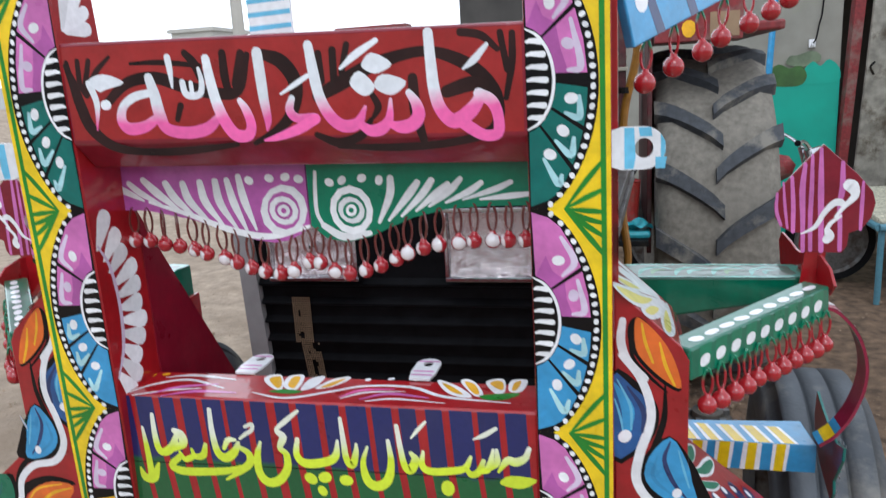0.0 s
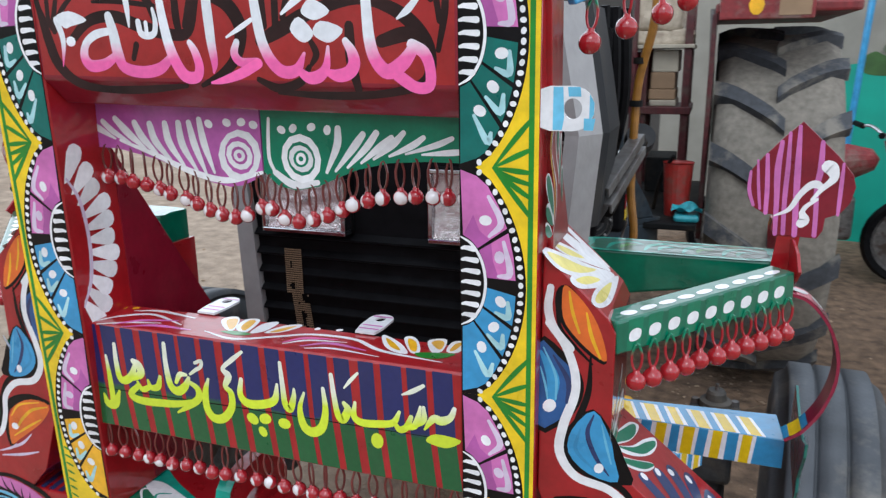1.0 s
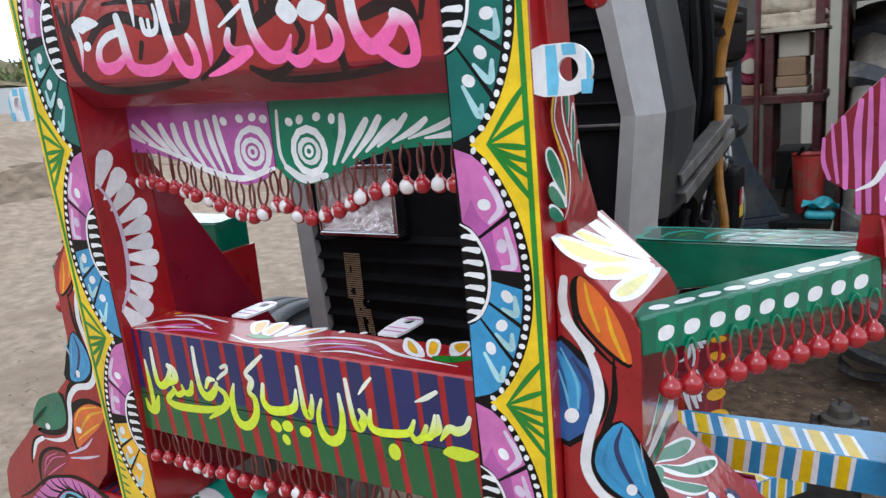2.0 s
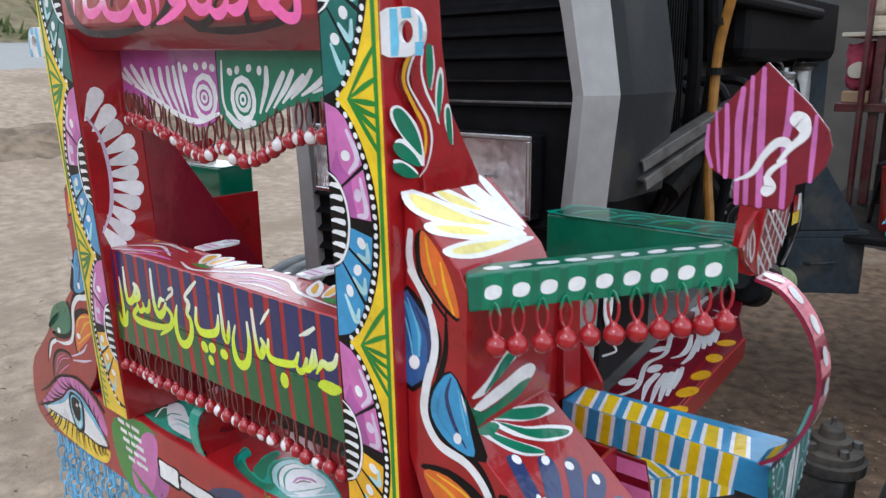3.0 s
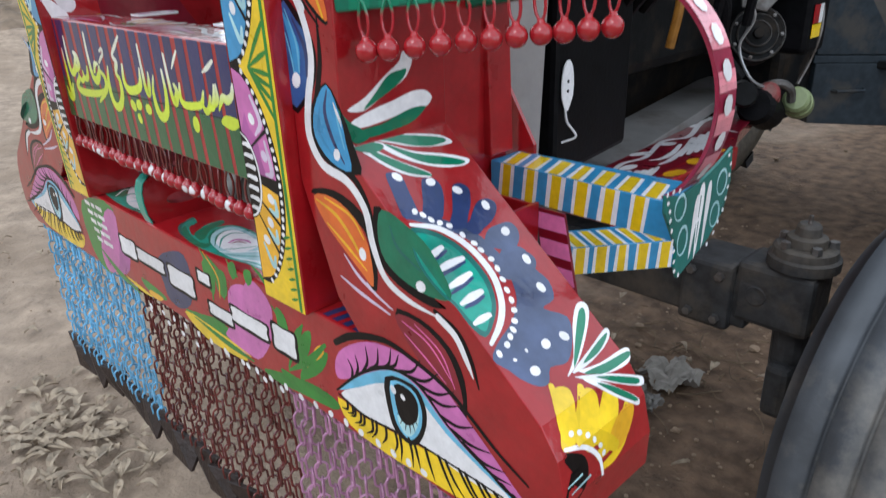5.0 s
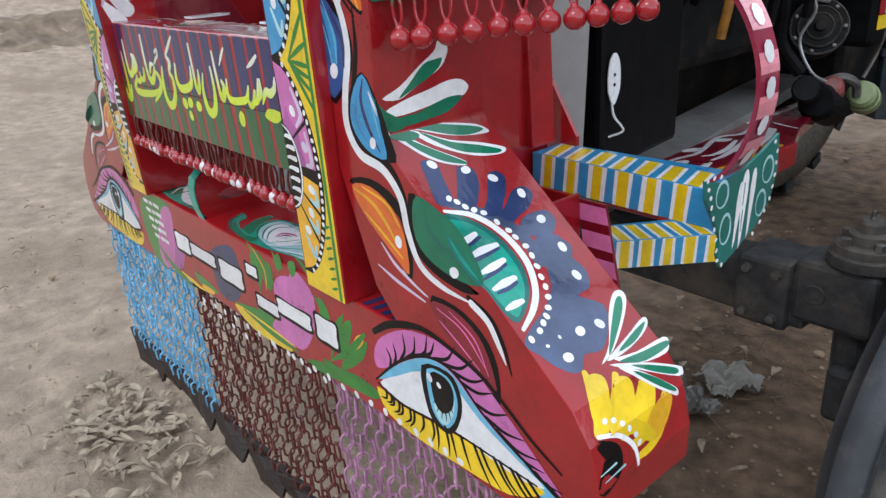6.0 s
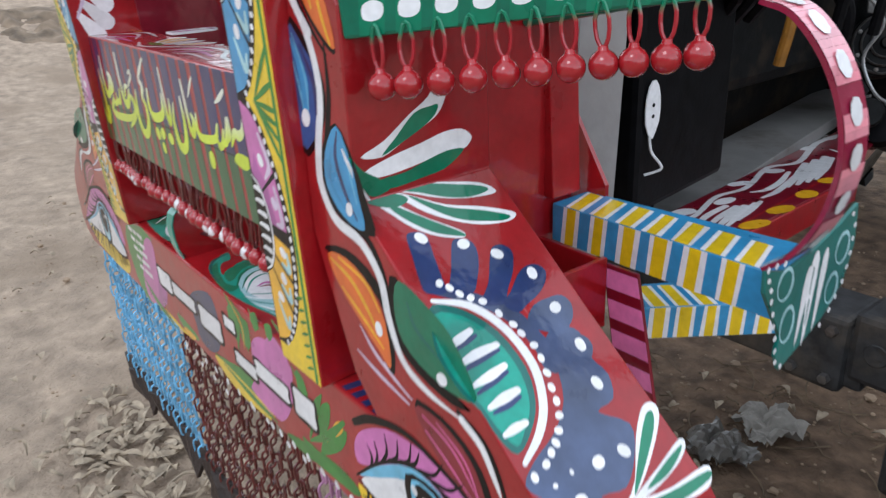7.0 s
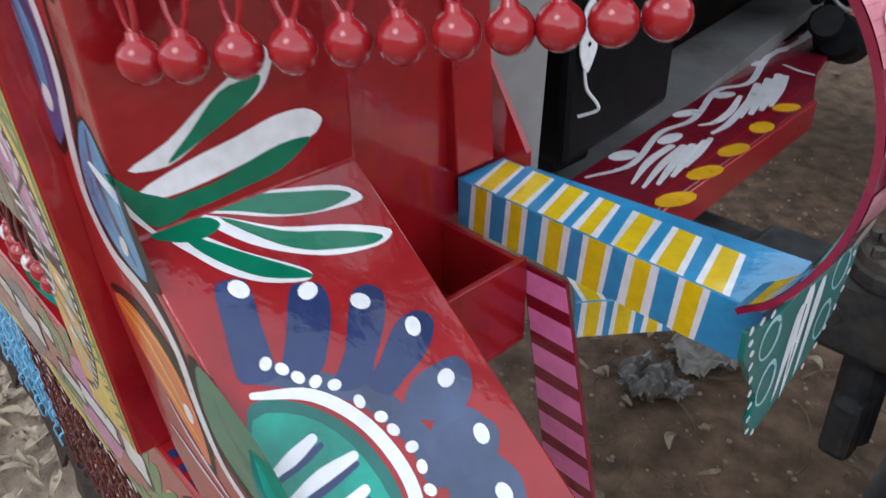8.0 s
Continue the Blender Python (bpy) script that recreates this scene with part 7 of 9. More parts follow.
def below(outline, n):
    """Evenly spaced places along the lower edge of an outline of (x, z)."""
    pts = [Vector(q) for q in outline]
    d = [0.0]
    for a, b in zip(pts, pts[1:]):
        d.append(d[-1] + (b - a).length)
    out = []
    for i in range(n):
        t = d[-1] * (i + 0.5) / n
        k = max(j for j in range(len(d) - 1) if d[j] <= t)
        out.append(pts[k].lerp(pts[k + 1], (t - d[k]) / max(1e-6, d[k + 1] - d[k])))
    return out


edge_l = below(left[2:], 14)
edge_r = below(right[2:], 14)
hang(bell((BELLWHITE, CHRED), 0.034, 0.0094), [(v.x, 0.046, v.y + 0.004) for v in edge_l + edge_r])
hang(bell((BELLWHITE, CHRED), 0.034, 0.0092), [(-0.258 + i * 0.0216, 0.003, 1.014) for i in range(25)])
for s in (1, -1):
    hang(bell((BELLRED, WIRE), 0.032, 0.011), [Vector((s * 0.4395, 0.0105, 1.2115)).lerp(Vector((s * 0.6245, 0.2015, 1.2295)), 0.1 + i * 0.086) for i in range(11)])
    ua, ub_ = upper_tray(s)
    hang(bell((BELLRED, WIRE), 0.032), [ua.lerp(ub_, (i + 0.6) / 8) for i in range(8)])


# ---- chain curtain ----
def link(bm, c, turn, l=0.034, w=0.021, r=0.0019):
    pts = []
    for k in range(12):
        a = 2 * math.pi * k / 12
        x, z = (w / 2 - r) * math.cos(a), (l / 2 - w / 2) * (1 if math.sin(a) > 0 else -1) + (w / 2 - r) * math.sin(a)
        pts.append(Vector(c) + Vector((x * math.cos(turn), x * math.sin(turn), z)))
    tube(pts, r, 5, closed=True, bm=bm)


for i in range(56):
    x = -0.665 + i * 0.0243
    mat, what = (CHBLUE, "blue") if x < -0.205 else (CHRED, "maroon") if x < 0.25 else (CHPINK, "mauve")
    bm = bmesh.new()
    z, k = 0.716, 0
    ph = random.uniform(-0.3, 0.3)
    while z > 0.43:
        link(bm, (x + 0.002 * math.sin(z * 30 + i), 0.03 + 0.003 * math.sin(i * 1.7), z), ph + (-0.35 if k % 2 else 1.22))
        z -= 0.0285
        k += 1
    me = bpy.data.meshes.new("hanging_chain")
    bm.to_mesh(me)
    bm.free()
    me.materials.append(mat)
    tagged(new("hanging_chain", me), f"{what} painted steel chain hanging under the beam", "chain", "curtain of chains")


def flaps():
    base = None
    for i in range(20):
        x = -0.66 + i * 0.0665
        if base is None:
            bm = box((-0.037, -0.004, -0.052), (0.037, 0.004, 0), 0.0015)
            for v in bm.verts:
                v.co.y += 0.012 * math.sin(v.co.z * 40 + v.co.x * 20)
            base = part("rubber_flap", bm, RUBDARK, None)
            tagged(base, "dark brown rubber flap hanging from the chains", "flap", "flaps along the chain curtain")
            ob = base
        else:
            ob = base.copy()
            scene.collection.objects.link(ob)
        ob.matrix_basis = Matrix.Translation((x, 0.03, 0.432 + random.uniform(-0.006, 0.006))) @ pose(0, 0, 0, random.uniform(-14, 14), random.uniform(-7, 7), random.uniform(-12, 12))


flaps()

# ---- tractor ----
tractor = thing("tractor", "dark grey tractor with black grille and large rear tyres", "tractor")

# grille with ribs, headlights and grey pillars
part("grille", box((-0.3, 0.44, 0.86), (0.3, 0.5, 1.575), 0.004), DARK, tractor, "black ribbed grille")
for i in range(13):
    z = 0.93 + i * 0.0365
    if not 1.19 < z < 1.36:
        part("rib", prism([(-0.298, y, zz) for y, zz in ((0.44, z), (0.428, z + 0.004), (0.428, z + 0.007), (0.44, z + 0.016))], (0.596, 0, 0), 0), DARK, tractor)
part("trim", box((-0.298, 0.428, 1.376), (0.298, 0.44, 1.38), 0.001), STEEL, tractor)
part("trim", box((-0.298, 0.428, 1.408), (0.298, 0.44, 1.411), 0.001), IRON, tractor)
for i in range(5):
    z = 1.44 + i * 0.034
    part("rib", prism([(-0.298, y, zz) for y, zz in ((0.44, z), (0.428, z + 0.004), (0.428, z + 0.007), (0.44, z + 0.016))], (0.596, 0, 0), 0), DARK, tractor)
# torn dust screen showing through the ribs
bm = bmesh.new()
for i in range(10):
    for j in range(46):
        x, z = -0.22 + i * 0.0036 + 0.0005 * j * (1 if j > 20 else 0), 1.165 - j * 0.0042
        if noise.noise((i * 0.3, j * 0.2, 2.2)) > -0.2 - (0.2 if j < 20 else 0):
            box((x, 0.4255, z), (x + 0.002, 0.4275, z + 0.0022), 0, bm)
part("dust_screen", bm, MESHTAN, tractor, "torn tan wire screen")
for s in (1, -1):
    hl = part("headlight", box((s * 0.078, 0.428, 1.205), (s * 0.247, 0.44, 1.332), 0.004), DARK, tractor, "rectangular headlight with a clear lens")
    for lo, hi in (((0.078, 1.205), (0.247, 1.213)), ((0.078, 1.324), (0.247, 1.332)), ((0.078, 1.213), (0.086, 1.324)), ((0.239, 1.213), (0.247, 1.324))):
        part("rim", box((s * lo[0], 0.4, lo[1]), (s * hi[0], 0.428, hi[1]), 0.002), CHROME, hl)
    bm = bmesh.new()
    g = [[bm.verts.new((s * (0.0865 + 0.152 * a / 12), 0.4275 - 0.02 * (((a - 6) / 6) ** 2 * 0.6 + ((b - 4) / 4) ** 2 * 0.4) + 0.0002, 1.2135 + 0.11 * b / 8)) for b in range(9)] for a in range(13)]
    for a in range(12):
        for b in range(8):
            bm.faces.new((g[a][b], g[a + 1][b], g[a + 1][b + 1], g[a][b + 1]))
    part("reflector", bm, REFLECT, hl)
    part("bulb", lathe([(0, -0.002), (0.004, 0.0), (0.006, 0.008), (0.005, 0.022)], Matrix.Translation((s * 0.163, 0.404, 1.268)) @ pose(0, 0, 0, -90), 14), CHROME, hl)
    part("lens", box((s * 0.086, 0.4005, 1.213), (s * 0.239, 0.4035, 1.324), 0), GLASS, hl, "clear glass lens").visible_shadow = False
    # pillar: a front facet and a side facet, bent outwards at two thirds of its height
    rows = [(0.86, 0.27, 0.293, 0.322), (1.02, 0.275, 0.298, 0.33), (1.234, 0.287, 0.306, 0.34), (1.39, 0.301, 0.319, 0.354), (1.5, 0.279, 0.298, 0.335), (1.59, 0.257, 0.281, 0.318)]
    bm = bmesh.new()
    lines = [[bm.verts.new((s * a, 0.424, z)), bm.verts.new((s * (b + 0.006), 0.412, z)), bm.verts.new((s * c, 0.465, z)), bm.verts.new((s * (c - 0.02), 0.49, z)), bm.verts.new((s * a, 0.46, z))] for z, a, b, c in rows]
    for p, q in zip(lines, lines[1:]):
        for k in range(5):
            bm.faces.new((p[k], p[(k + 1) % 5], q[(k + 1) % 5], q[k]))
    bm.faces.new(lines[0])
    bm.faces.new(lines[-1])
    bevelled(bm, 0.003, 1)
    part("pillar", bm, GREYP, tractor, "bent light grey bonnet pillar")
    bm = bmesh.new()
    lines = [[bm.verts.new((s * (c - 0.004), 0.466, z)), bm.verts.new((s * (c + 0.008), 0.49, z)), bm.verts.new((s * (c + 0.006), 0.64, z)), bm.verts.new((s * (c - 0.06), 0.62, z))] for z, a, b, c in rows[2:]]
    for p, q in zip(lines, lines[1:]):
        for k in range(4):
            bm.faces.new((p[k], p[(k + 1) % 4], q[(k + 1) % 4], q[k]))
    part("side_panel", bm, PANELGREY, tractor, "dark grey side panel")
part("bonnet", prism([(-0.25, y, z) for y, z in ((0.42, 1.592), (0.5, 1.603), (1.9, 1.585), (1.9, 1.555), (0.42, 1.57))], (0.5, 0, 0), 0.01), DARK, tractor, "dark bonnet lid")
part("fuel_tank", box((-0.24, 1.35, 1.44), (0.22, 2.2, 1.64), 0.03), DARK, tractor, "black fuel tank")
part("radiator", box((-0.24, 0.6, 0.84), (0.24, 0.68, 1.56), 0.01), IRON, tractor)
for i in range(9):
    part("fin", box((0.32, 0.655 + i * 0.01, 1.25), (0.328, 0.658 + i * 0.01, 1.56), 0), DARK, tractor)

# engine side seen past the pillar
eng = part("engine_block", box((-0.2, 0.8, 0.95), (0.1, 2.0, 1.3), 0.03), IRON, tractor, "oily dark engine block")
part("cylinder_head", box((-0.16, 0.85, 1.3), (0.12, 1.8, 1.45), 0.025), IRON, eng)
for i in range(3):
    part("pipe", tube(curve([(0.17, 0.95 + i * 0.17, 1.4), (0.25, 0.96 + i * 0.17, 1.38), (0.27, 1.0 + i * 0.17, 1.25), (0.24, 1.02 + i * 0.17, 1.05)], 5), 0.011, 8), DARK, eng)
for i in range(3):
    part("hose", tube(curve([(0.31 + i * 0.014, 0.72 + i * 0.05, 1.6), (0.312 + i * 0.014, 0.74 + i * 0.05, 1.4), (0.28, 0.8 + i * 0.05, 1.2), (0.2, 0.86 + i * 0.05, 1.12)], 6), 0.013, 8), DARK, eng, "black rubber hose")
part("fuel_hose", tube(curve([(0.405, 0.74, 1.63), (0.4, 0.75, 1.56), (0.378, 0.76, 1.46), (0.374, 0.76, 1.36), (0.374, 0.76, 1.25), (0.384, 0.76, 1.16), (0.372, 0.76, 1.08)], 6), 0.0082, 10), HOSE, eng, "amber plastic fuel hose")
for z in (1.5, 1.42):
    part("clamp", lathe([(0.0115, -0.006), (0.013, -0.006), (0.013, 0.006), (0.0115, 0.006)], Matrix.Translation((0.375 + (z - 1.42) * 0.05, 0.76, z)), 12), IRON, eng)
for i in range(2):
    a, b = Vector((0.345 + i * 0.006, 0.54, 1.29 - i * 0.028)), Vector((0.38 + i * 0.004, 0.78, 1.36 - i * 0.024))
    part("angle_iron", merge(beam(a, b, 0.024, 0.004, 0.0005), beam(a + Vector((0.011, 0, 0)), b + Vector((0.011, 0, 0)), 0.004, 0.018, 0.0005)), STEEL, eng, "bare angle iron")
part("air_pipe", tube([(0.33, 0.7, 1.22), (0.36, 0.8, 1.3), (0.375, 0.85, 1.335)], 0.022, 14), IRON, eng)
part("pipe_cap", lathe([(0.0, 0.014), (0.03, 0.012), (0.031, -0.012), (0.0, -0.014)], Matrix.Translation((0.378, 0.86, 1.342)) @ pose(0, 0, 0, 50, 20, 0), 18), PANELGREY, eng)
for i, (fx, fy, fz, fh, fr) in enumerate(((0.182, 1.8, 1.345, 0.062, 0.85), (0.163, 2.01, 1.352, 0.078, 1.05))):
    at = Matrix.Translation((fx, fy, fz)) @ Matrix.Diagonal((fr, fr, 1, 1))
    f = part("fuel_filter", lathe([(0, fh + 0.014), (0.012, fh + 0.014), (0.014, fh + 0.004), (0.03, fh + 0.003), (0.036, fh - 0.002), (0.037, fh - 0.016), (0.034, fh - 0.02), (0.034, -fh + 0.012), (0.026, -fh), (0, -fh - 0.002)], at, 24), TIN, eng, "grey metal fuel filter")
    part("collar", lathe([(0.0375, fh - 0.002), (0.0385, fh - 0.004), (0.0385, fh - 0.014), (0.0375, fh - 0.016)], at, 24), STEEL, f)
    lb = part("label", lathe([(0.0345, 0.032), (0.0352, 0.03), (0.0352, -0.036), (0.0345, -0.038)], at, 24), WHITE if i == 0 else TIN, f, "paper label")
    for k in range(3):
        part("mark", box((fx - 0.014, fy - 0.0352 * fr - 0.0015, fz + 0.002 - k * 0.01), (fx + (0.004, 0.012, -0.002)[k], fy - 0.03 * fr, fz + 0.005 - k * 0.01), 0), PANELGREY, lb)
    part("pipe", tube(curve([(fx, fy, fz + fh), (fx - 0.01, fy - 0.02, fz + fh + 0.03), (fx - 0.035, fy - 0.03, fz + fh + 0.03), (fx - 0.05, fy - 0.03, fz + fh - 0.02), (fx - 0.05, fy - 0.03, fz - 0.04)], 5), 0.005, 6), STEEL, f)
part("bracket", box((0.08, 1.86, 1.425), (0.21, 2.04, 1.437), 0.002), IRON, eng)
part("wire", tube(curve([(0.2, 1.86, 1.46), (0.19, 1.84, 1.41), (0.212, 1.84, 1.37), (0.216, 1.85, 1.3), (0.19, 1.86, 1.26), (0.13, 1.86, 1.25)], 6), 0.0045, 6), DARK, eng, "black cable")
part("cylinder", lathe([(0, 0.07), (0.016, 0.07), (0.018, 0.06), (0.018, 0.02), (0.0205, 0.018), (0.0205, 0.008), (0.018, 0.006), (0.018, -0.05), (0.013, -0.07), (0, -0.07)], Matrix.Translation((0.195, 2.03, 1.56)), 16), STEEL, eng, "grey hanging cylinder")
part("clip", tube(curve([(0.196, 2.05, 1.62), (0.19, 2.05, 1.52), (0.2, 2.05, 1.48), (0.185, 2.05, 1.455)], 5), 0.006, 6), TIN, eng)
pump = part("injection_pump", box((0.14, 1.69, 0.94), (0.27, 1.82, 1.13), 0.016), DARK, eng, "black pump housing with a warning label")
part("label", box((0.271, 1.7, 0.985), (0.273, 1.76, 1.02), 0), YELLOW, pump, "yellow sticker")
part("label", box((0.271, 1.7, 1.022), (0.273, 1.735, 1.07), 0), RED, pump, "red sticker")
part("label", box((0.271, 1.737, 1.022), (0.273, 1.76, 1.07), 0), WHITE, pump, "white sticker")
gen = part("generator", lathe([(0, 0.05), (0.012, 0.05), (0.014, 0.036), (0.03, 0.034), (0.034, 0.028), (0.05, 0.03), (0.053, 0.02), (0.068, 0.022), (0.072, 0.012), (0.074, -0.07), (0.06, -0.09), (0, -0.09)], Matrix.Translation((0.175, 1.58, 1.0)) @ pose(0, 0, 0, 76, 0, 32), 28), IRON, eng, "round dark generator with ribbed face")
for i in range(3):
    part("ring", lathe([(0.028 + i * 0.018, 0.033 - i * 0.006), (0.031 + i * 0.018, 0.038 - i * 0.006), (0.034 + i * 0.018, 0.033 - i * 0.006)], Matrix.Translation((0.175, 1.58, 1.0)) @ pose(0, 0, 0, 76, 0, 32), 28), STEEL, gen)
for i in range(7):
    a = i * 0.9
    part("bolt", lathe([(0, 0.01), (0.005, 0.009), (0.006, 0)], Matrix.Translation((0.175, 1.58, 1.0)) @ pose(0, 0, 0, 76, 0, 32) @ Matrix.Translation((0.06 * math.cos(a), 0.06 * math.sin(a), 0.018)), 6), STEEL, gen)
part("bracket", prism([(0.14, 1.55, 1.07), (0.2, 1.57, 1.06), (0.235, 1.6, 1.12), (0.2, 1.6, 1.15), (0.13, 1.56, 1.13)], (-0.01, 0.02, 0), 0.003), STEEL, eng, "cast bracket over the generator")
part("rocker_cover", box((0.08, 1.5, 1.2), (0.22, 1.78, 1.27), 0.025), NAVYGREY, eng, "slate cast cover")
for i in range(4):
    part("injector_pipe", tube(curve([(0.19, 1.62 + i * 0.035, 1.2), (0.235, 1.6 + i * 0.035, 1.19 + 0.01 * i), (0.245, 1.6 + i * 0.03, 1.15), (0.21, 1.66 + i * 0.03, 1.12)], 5), 0.0042, 6), TIN if i % 2 else STEEL, eng)
part("hose", tube(curve([(0.02, 1.3, 1.16), (0.09, 1.36, 1.18), (0.15, 1.42, 1.1), (0.14, 1.46, 0.98), (0.18, 1.5, 0.9)], 6), 0.017, 10), DARK, eng, "thick black coolant hose")
part("hose", tube(curve([(0.12, 1.4, 1.3), (0.18, 1.45, 1.24), (0.22, 1.55, 1.2), (0.25, 1.68, 1.16)], 6), 0.011, 8), NAVYGREY, eng)
part("cable", tube(curve([(0.16, 1.44, 1.14), (0.2, 1.5, 1.06), (0.17, 1.5, 0.98), (0.2, 1.52, 0.9), (0.22, 1.6, 0.86)], 6), 0.004, 6), TIN, eng)
part("cable", tube(curve([(0.26, 1.78, 1.1), (0.275, 1.76, 1.0), (0.26, 1.76, 0.92), (0.25, 1.72, 0.86)], 6), 0.005, 6), STEEL, eng)
part("flange", lathe([(0, 0.012), (0.03, 0.012), (0.034, 0.004), (0.034, -0.012), (0, -0.014)], Matrix.Translation((0.2, 1.5, 0.86)) @ pose(0, 0, 0, 70, 0, 25), 12), IRON, eng)
part("lift_pump", lathe([(0, 0.03), (0.02, 0.03), (0.03, 0.02), (0.032, -0.02), (0.02, -0.035), (0, -0.035)], Matrix.Translation((0.222, 1.6, 0.845)) @ pose(0, 0, 0, 60, 0, 20), 16), REDDUSTY, eng, "small grimy red pump")
part("elbow", tube(curve([(0.2, 1.58, 0.86), (0.235, 1.62, 0.875), (0.255, 1.66, 0.855), (0.255, 1.68, 0.82)], 5), 0.012, 8), STEEL, eng)
part("oil_filter", lathe([(0, 0.045), (0.028, 0.045), (0.036, 0.035), (0.038, 0.0), (0.041, -0.002), (0.041, -0.05), (0.035, -0.06), (0, -0.06)], Matrix.Translation((0.25, 1.74, 0.807)) @ pose(0, 0, 0, 65, 30, 0), 20), PALEGREEN, eng, "pale green oil filter")
part("starter", lathe([(0, 0.08), (0.04, 0.08), (0.05, 0.06), (0.05, -0.07), (0.03, -0.08), (0, -0.08)], Matrix.Translation((0.2, 1.62, 0.8)) @ pose(0, 0, 0, 70, 25, 0), 20), DARK, eng)
SA, SD, SN = Vector((0.15, 2.14, 0)), Vector((0.645, 0.764, 0)), Vector((-0.764, 0.645, 0))


def slanted(pts, d):
    """A plate whose outline runs along the slanting side of the tractor's body: way along it and height."""
    return prism([tuple(SA + SD * u + Vector((0, 0, z))) for u, z in pts], tuple(SN * d), 0.004)


bbx = part("battery_box", slanted(((0, 0.655), (0.3, 0.63), (0.3, 0.838), (0, 0.85)), 0.07), NAVYGREY, tractor, "dark slate battery box")
part("lid", slanted(((-0.008, 0.85), (0.308, 0.838), (0.308, 0.863), (-0.008, 0.875)), 0.08), NAVYGREY, bbx)
part("handle", tube([tuple(SA + SD * u - SN * v + Vector((0, 0, 0.76))) for u, v in ((0.07, 0.0), (0.075, 0.02), (0.17, 0.02), (0.175, 0.0))], 0.006, 6), NAVYGREY, bbx)
part("body_panel", slanted(((0.0, 0.876), (0.27, 0.866), (0.235, 0.93), (0.12, 1.09), (0.085, 1.17), (0.075, 1.62), (0.0, 1.62), (0.0, 1.05), (-0.01, 0.95)), 0.05), NAVYGREY, tractor, "dark slate sheet-metal upright")
part("scuttle", box((-0.3, 2.22, 0.9), (0.13, 2.4, 1.62), 0.02), NAVYGREY, tractor)
part("gearbox", box((-0.16, 1.9, 0.68), (0.13, 2.9, 0.92), 0.03), IRON, tractor, "oily gearbox casing")

# black battery case below the pillar with its white hook
case = part("side_case", prism([(x, y, 0.868) for x, y in ((0.205, 0.575), (0.274, 0.575), (0.234, 0.872), (0.152, 0.872))], (0, 0, 0.37), 0.012), DARK, tractor, "black plastic case")
tag = part("tag", prism([(0.2755, 0.605 + 0.017 * math.cos(a) * (0.8 if math.sin(a) < -0.5 else 1.0), 1.029 + 0.043 * math.sin(a)) for a in [k * math.pi / 7 for k in range(14)]], (0.002, 0, 0)), WHITE, case, "white tag")
for z in (1.02, 1.036):
    part("hole", prism([(0.2777, 0.605 + 0.003 * math.cos(a), z + 0.003 * math.sin(a)) for a in [k * math.pi / 4 for k in range(8)]], (0.0006, 0, 0)), DARK, tag)
part("wire_hook", tube(curve([(0.277, 0.6, 0.99), (0.281, 0.602, 0.968), (0.29, 0.612, 0.95), (0.29, 0.613, 0.941), (0.272, 0.6, 0.932)], 4), 0.0022, 6), WHITE, case)

part("chassis_rail", prism([(x, y, 0.79) for x, y in ((0.12, 0.6), (0.27, 0.6), (0.02, 2.0), (-0.12, 2.0))], (0, 0, 0.03), 0.002), DUSTGREY, tractor, "dusty grey chassis plate")

part("sump", prism([(x, 0.9, z) for x, z in ((-0.2, 0.95), (-0.06, 0.95), (-0.12, 0.66), (-0.2, 0.66))], (0, 1.1, 0), 0.01), IRON, tractor)

# painted drawbar plank under the bonnet
plank = part("painted_plank", prism([(x, y, 0.8953 - 0.073 * y) for x, y in ((0.28, 0.56), (0.402, 0.56), (0.326, 1.19), (0.255, 1.37), (0.055, 2.08), (-0.02, 2.2))], (0, 0, -0.03), 0.002), MAROON, tractor, "maroon plank with white scrolls and yellow dots")
carp = Paint(plank, (0, 0, 0.8953), (1, 0, 0), (0, 1, -0.073))
brush_carpet(carp)
part("side_flange", prism([(x, y, 0.895 - 0.073 * y) for x, y in ((0.402, 0.56), (0.408, 0.56), (0.332, 1.19), (0.326, 1.19))], (0, 0, -0.05), 0.002), RED, plank)

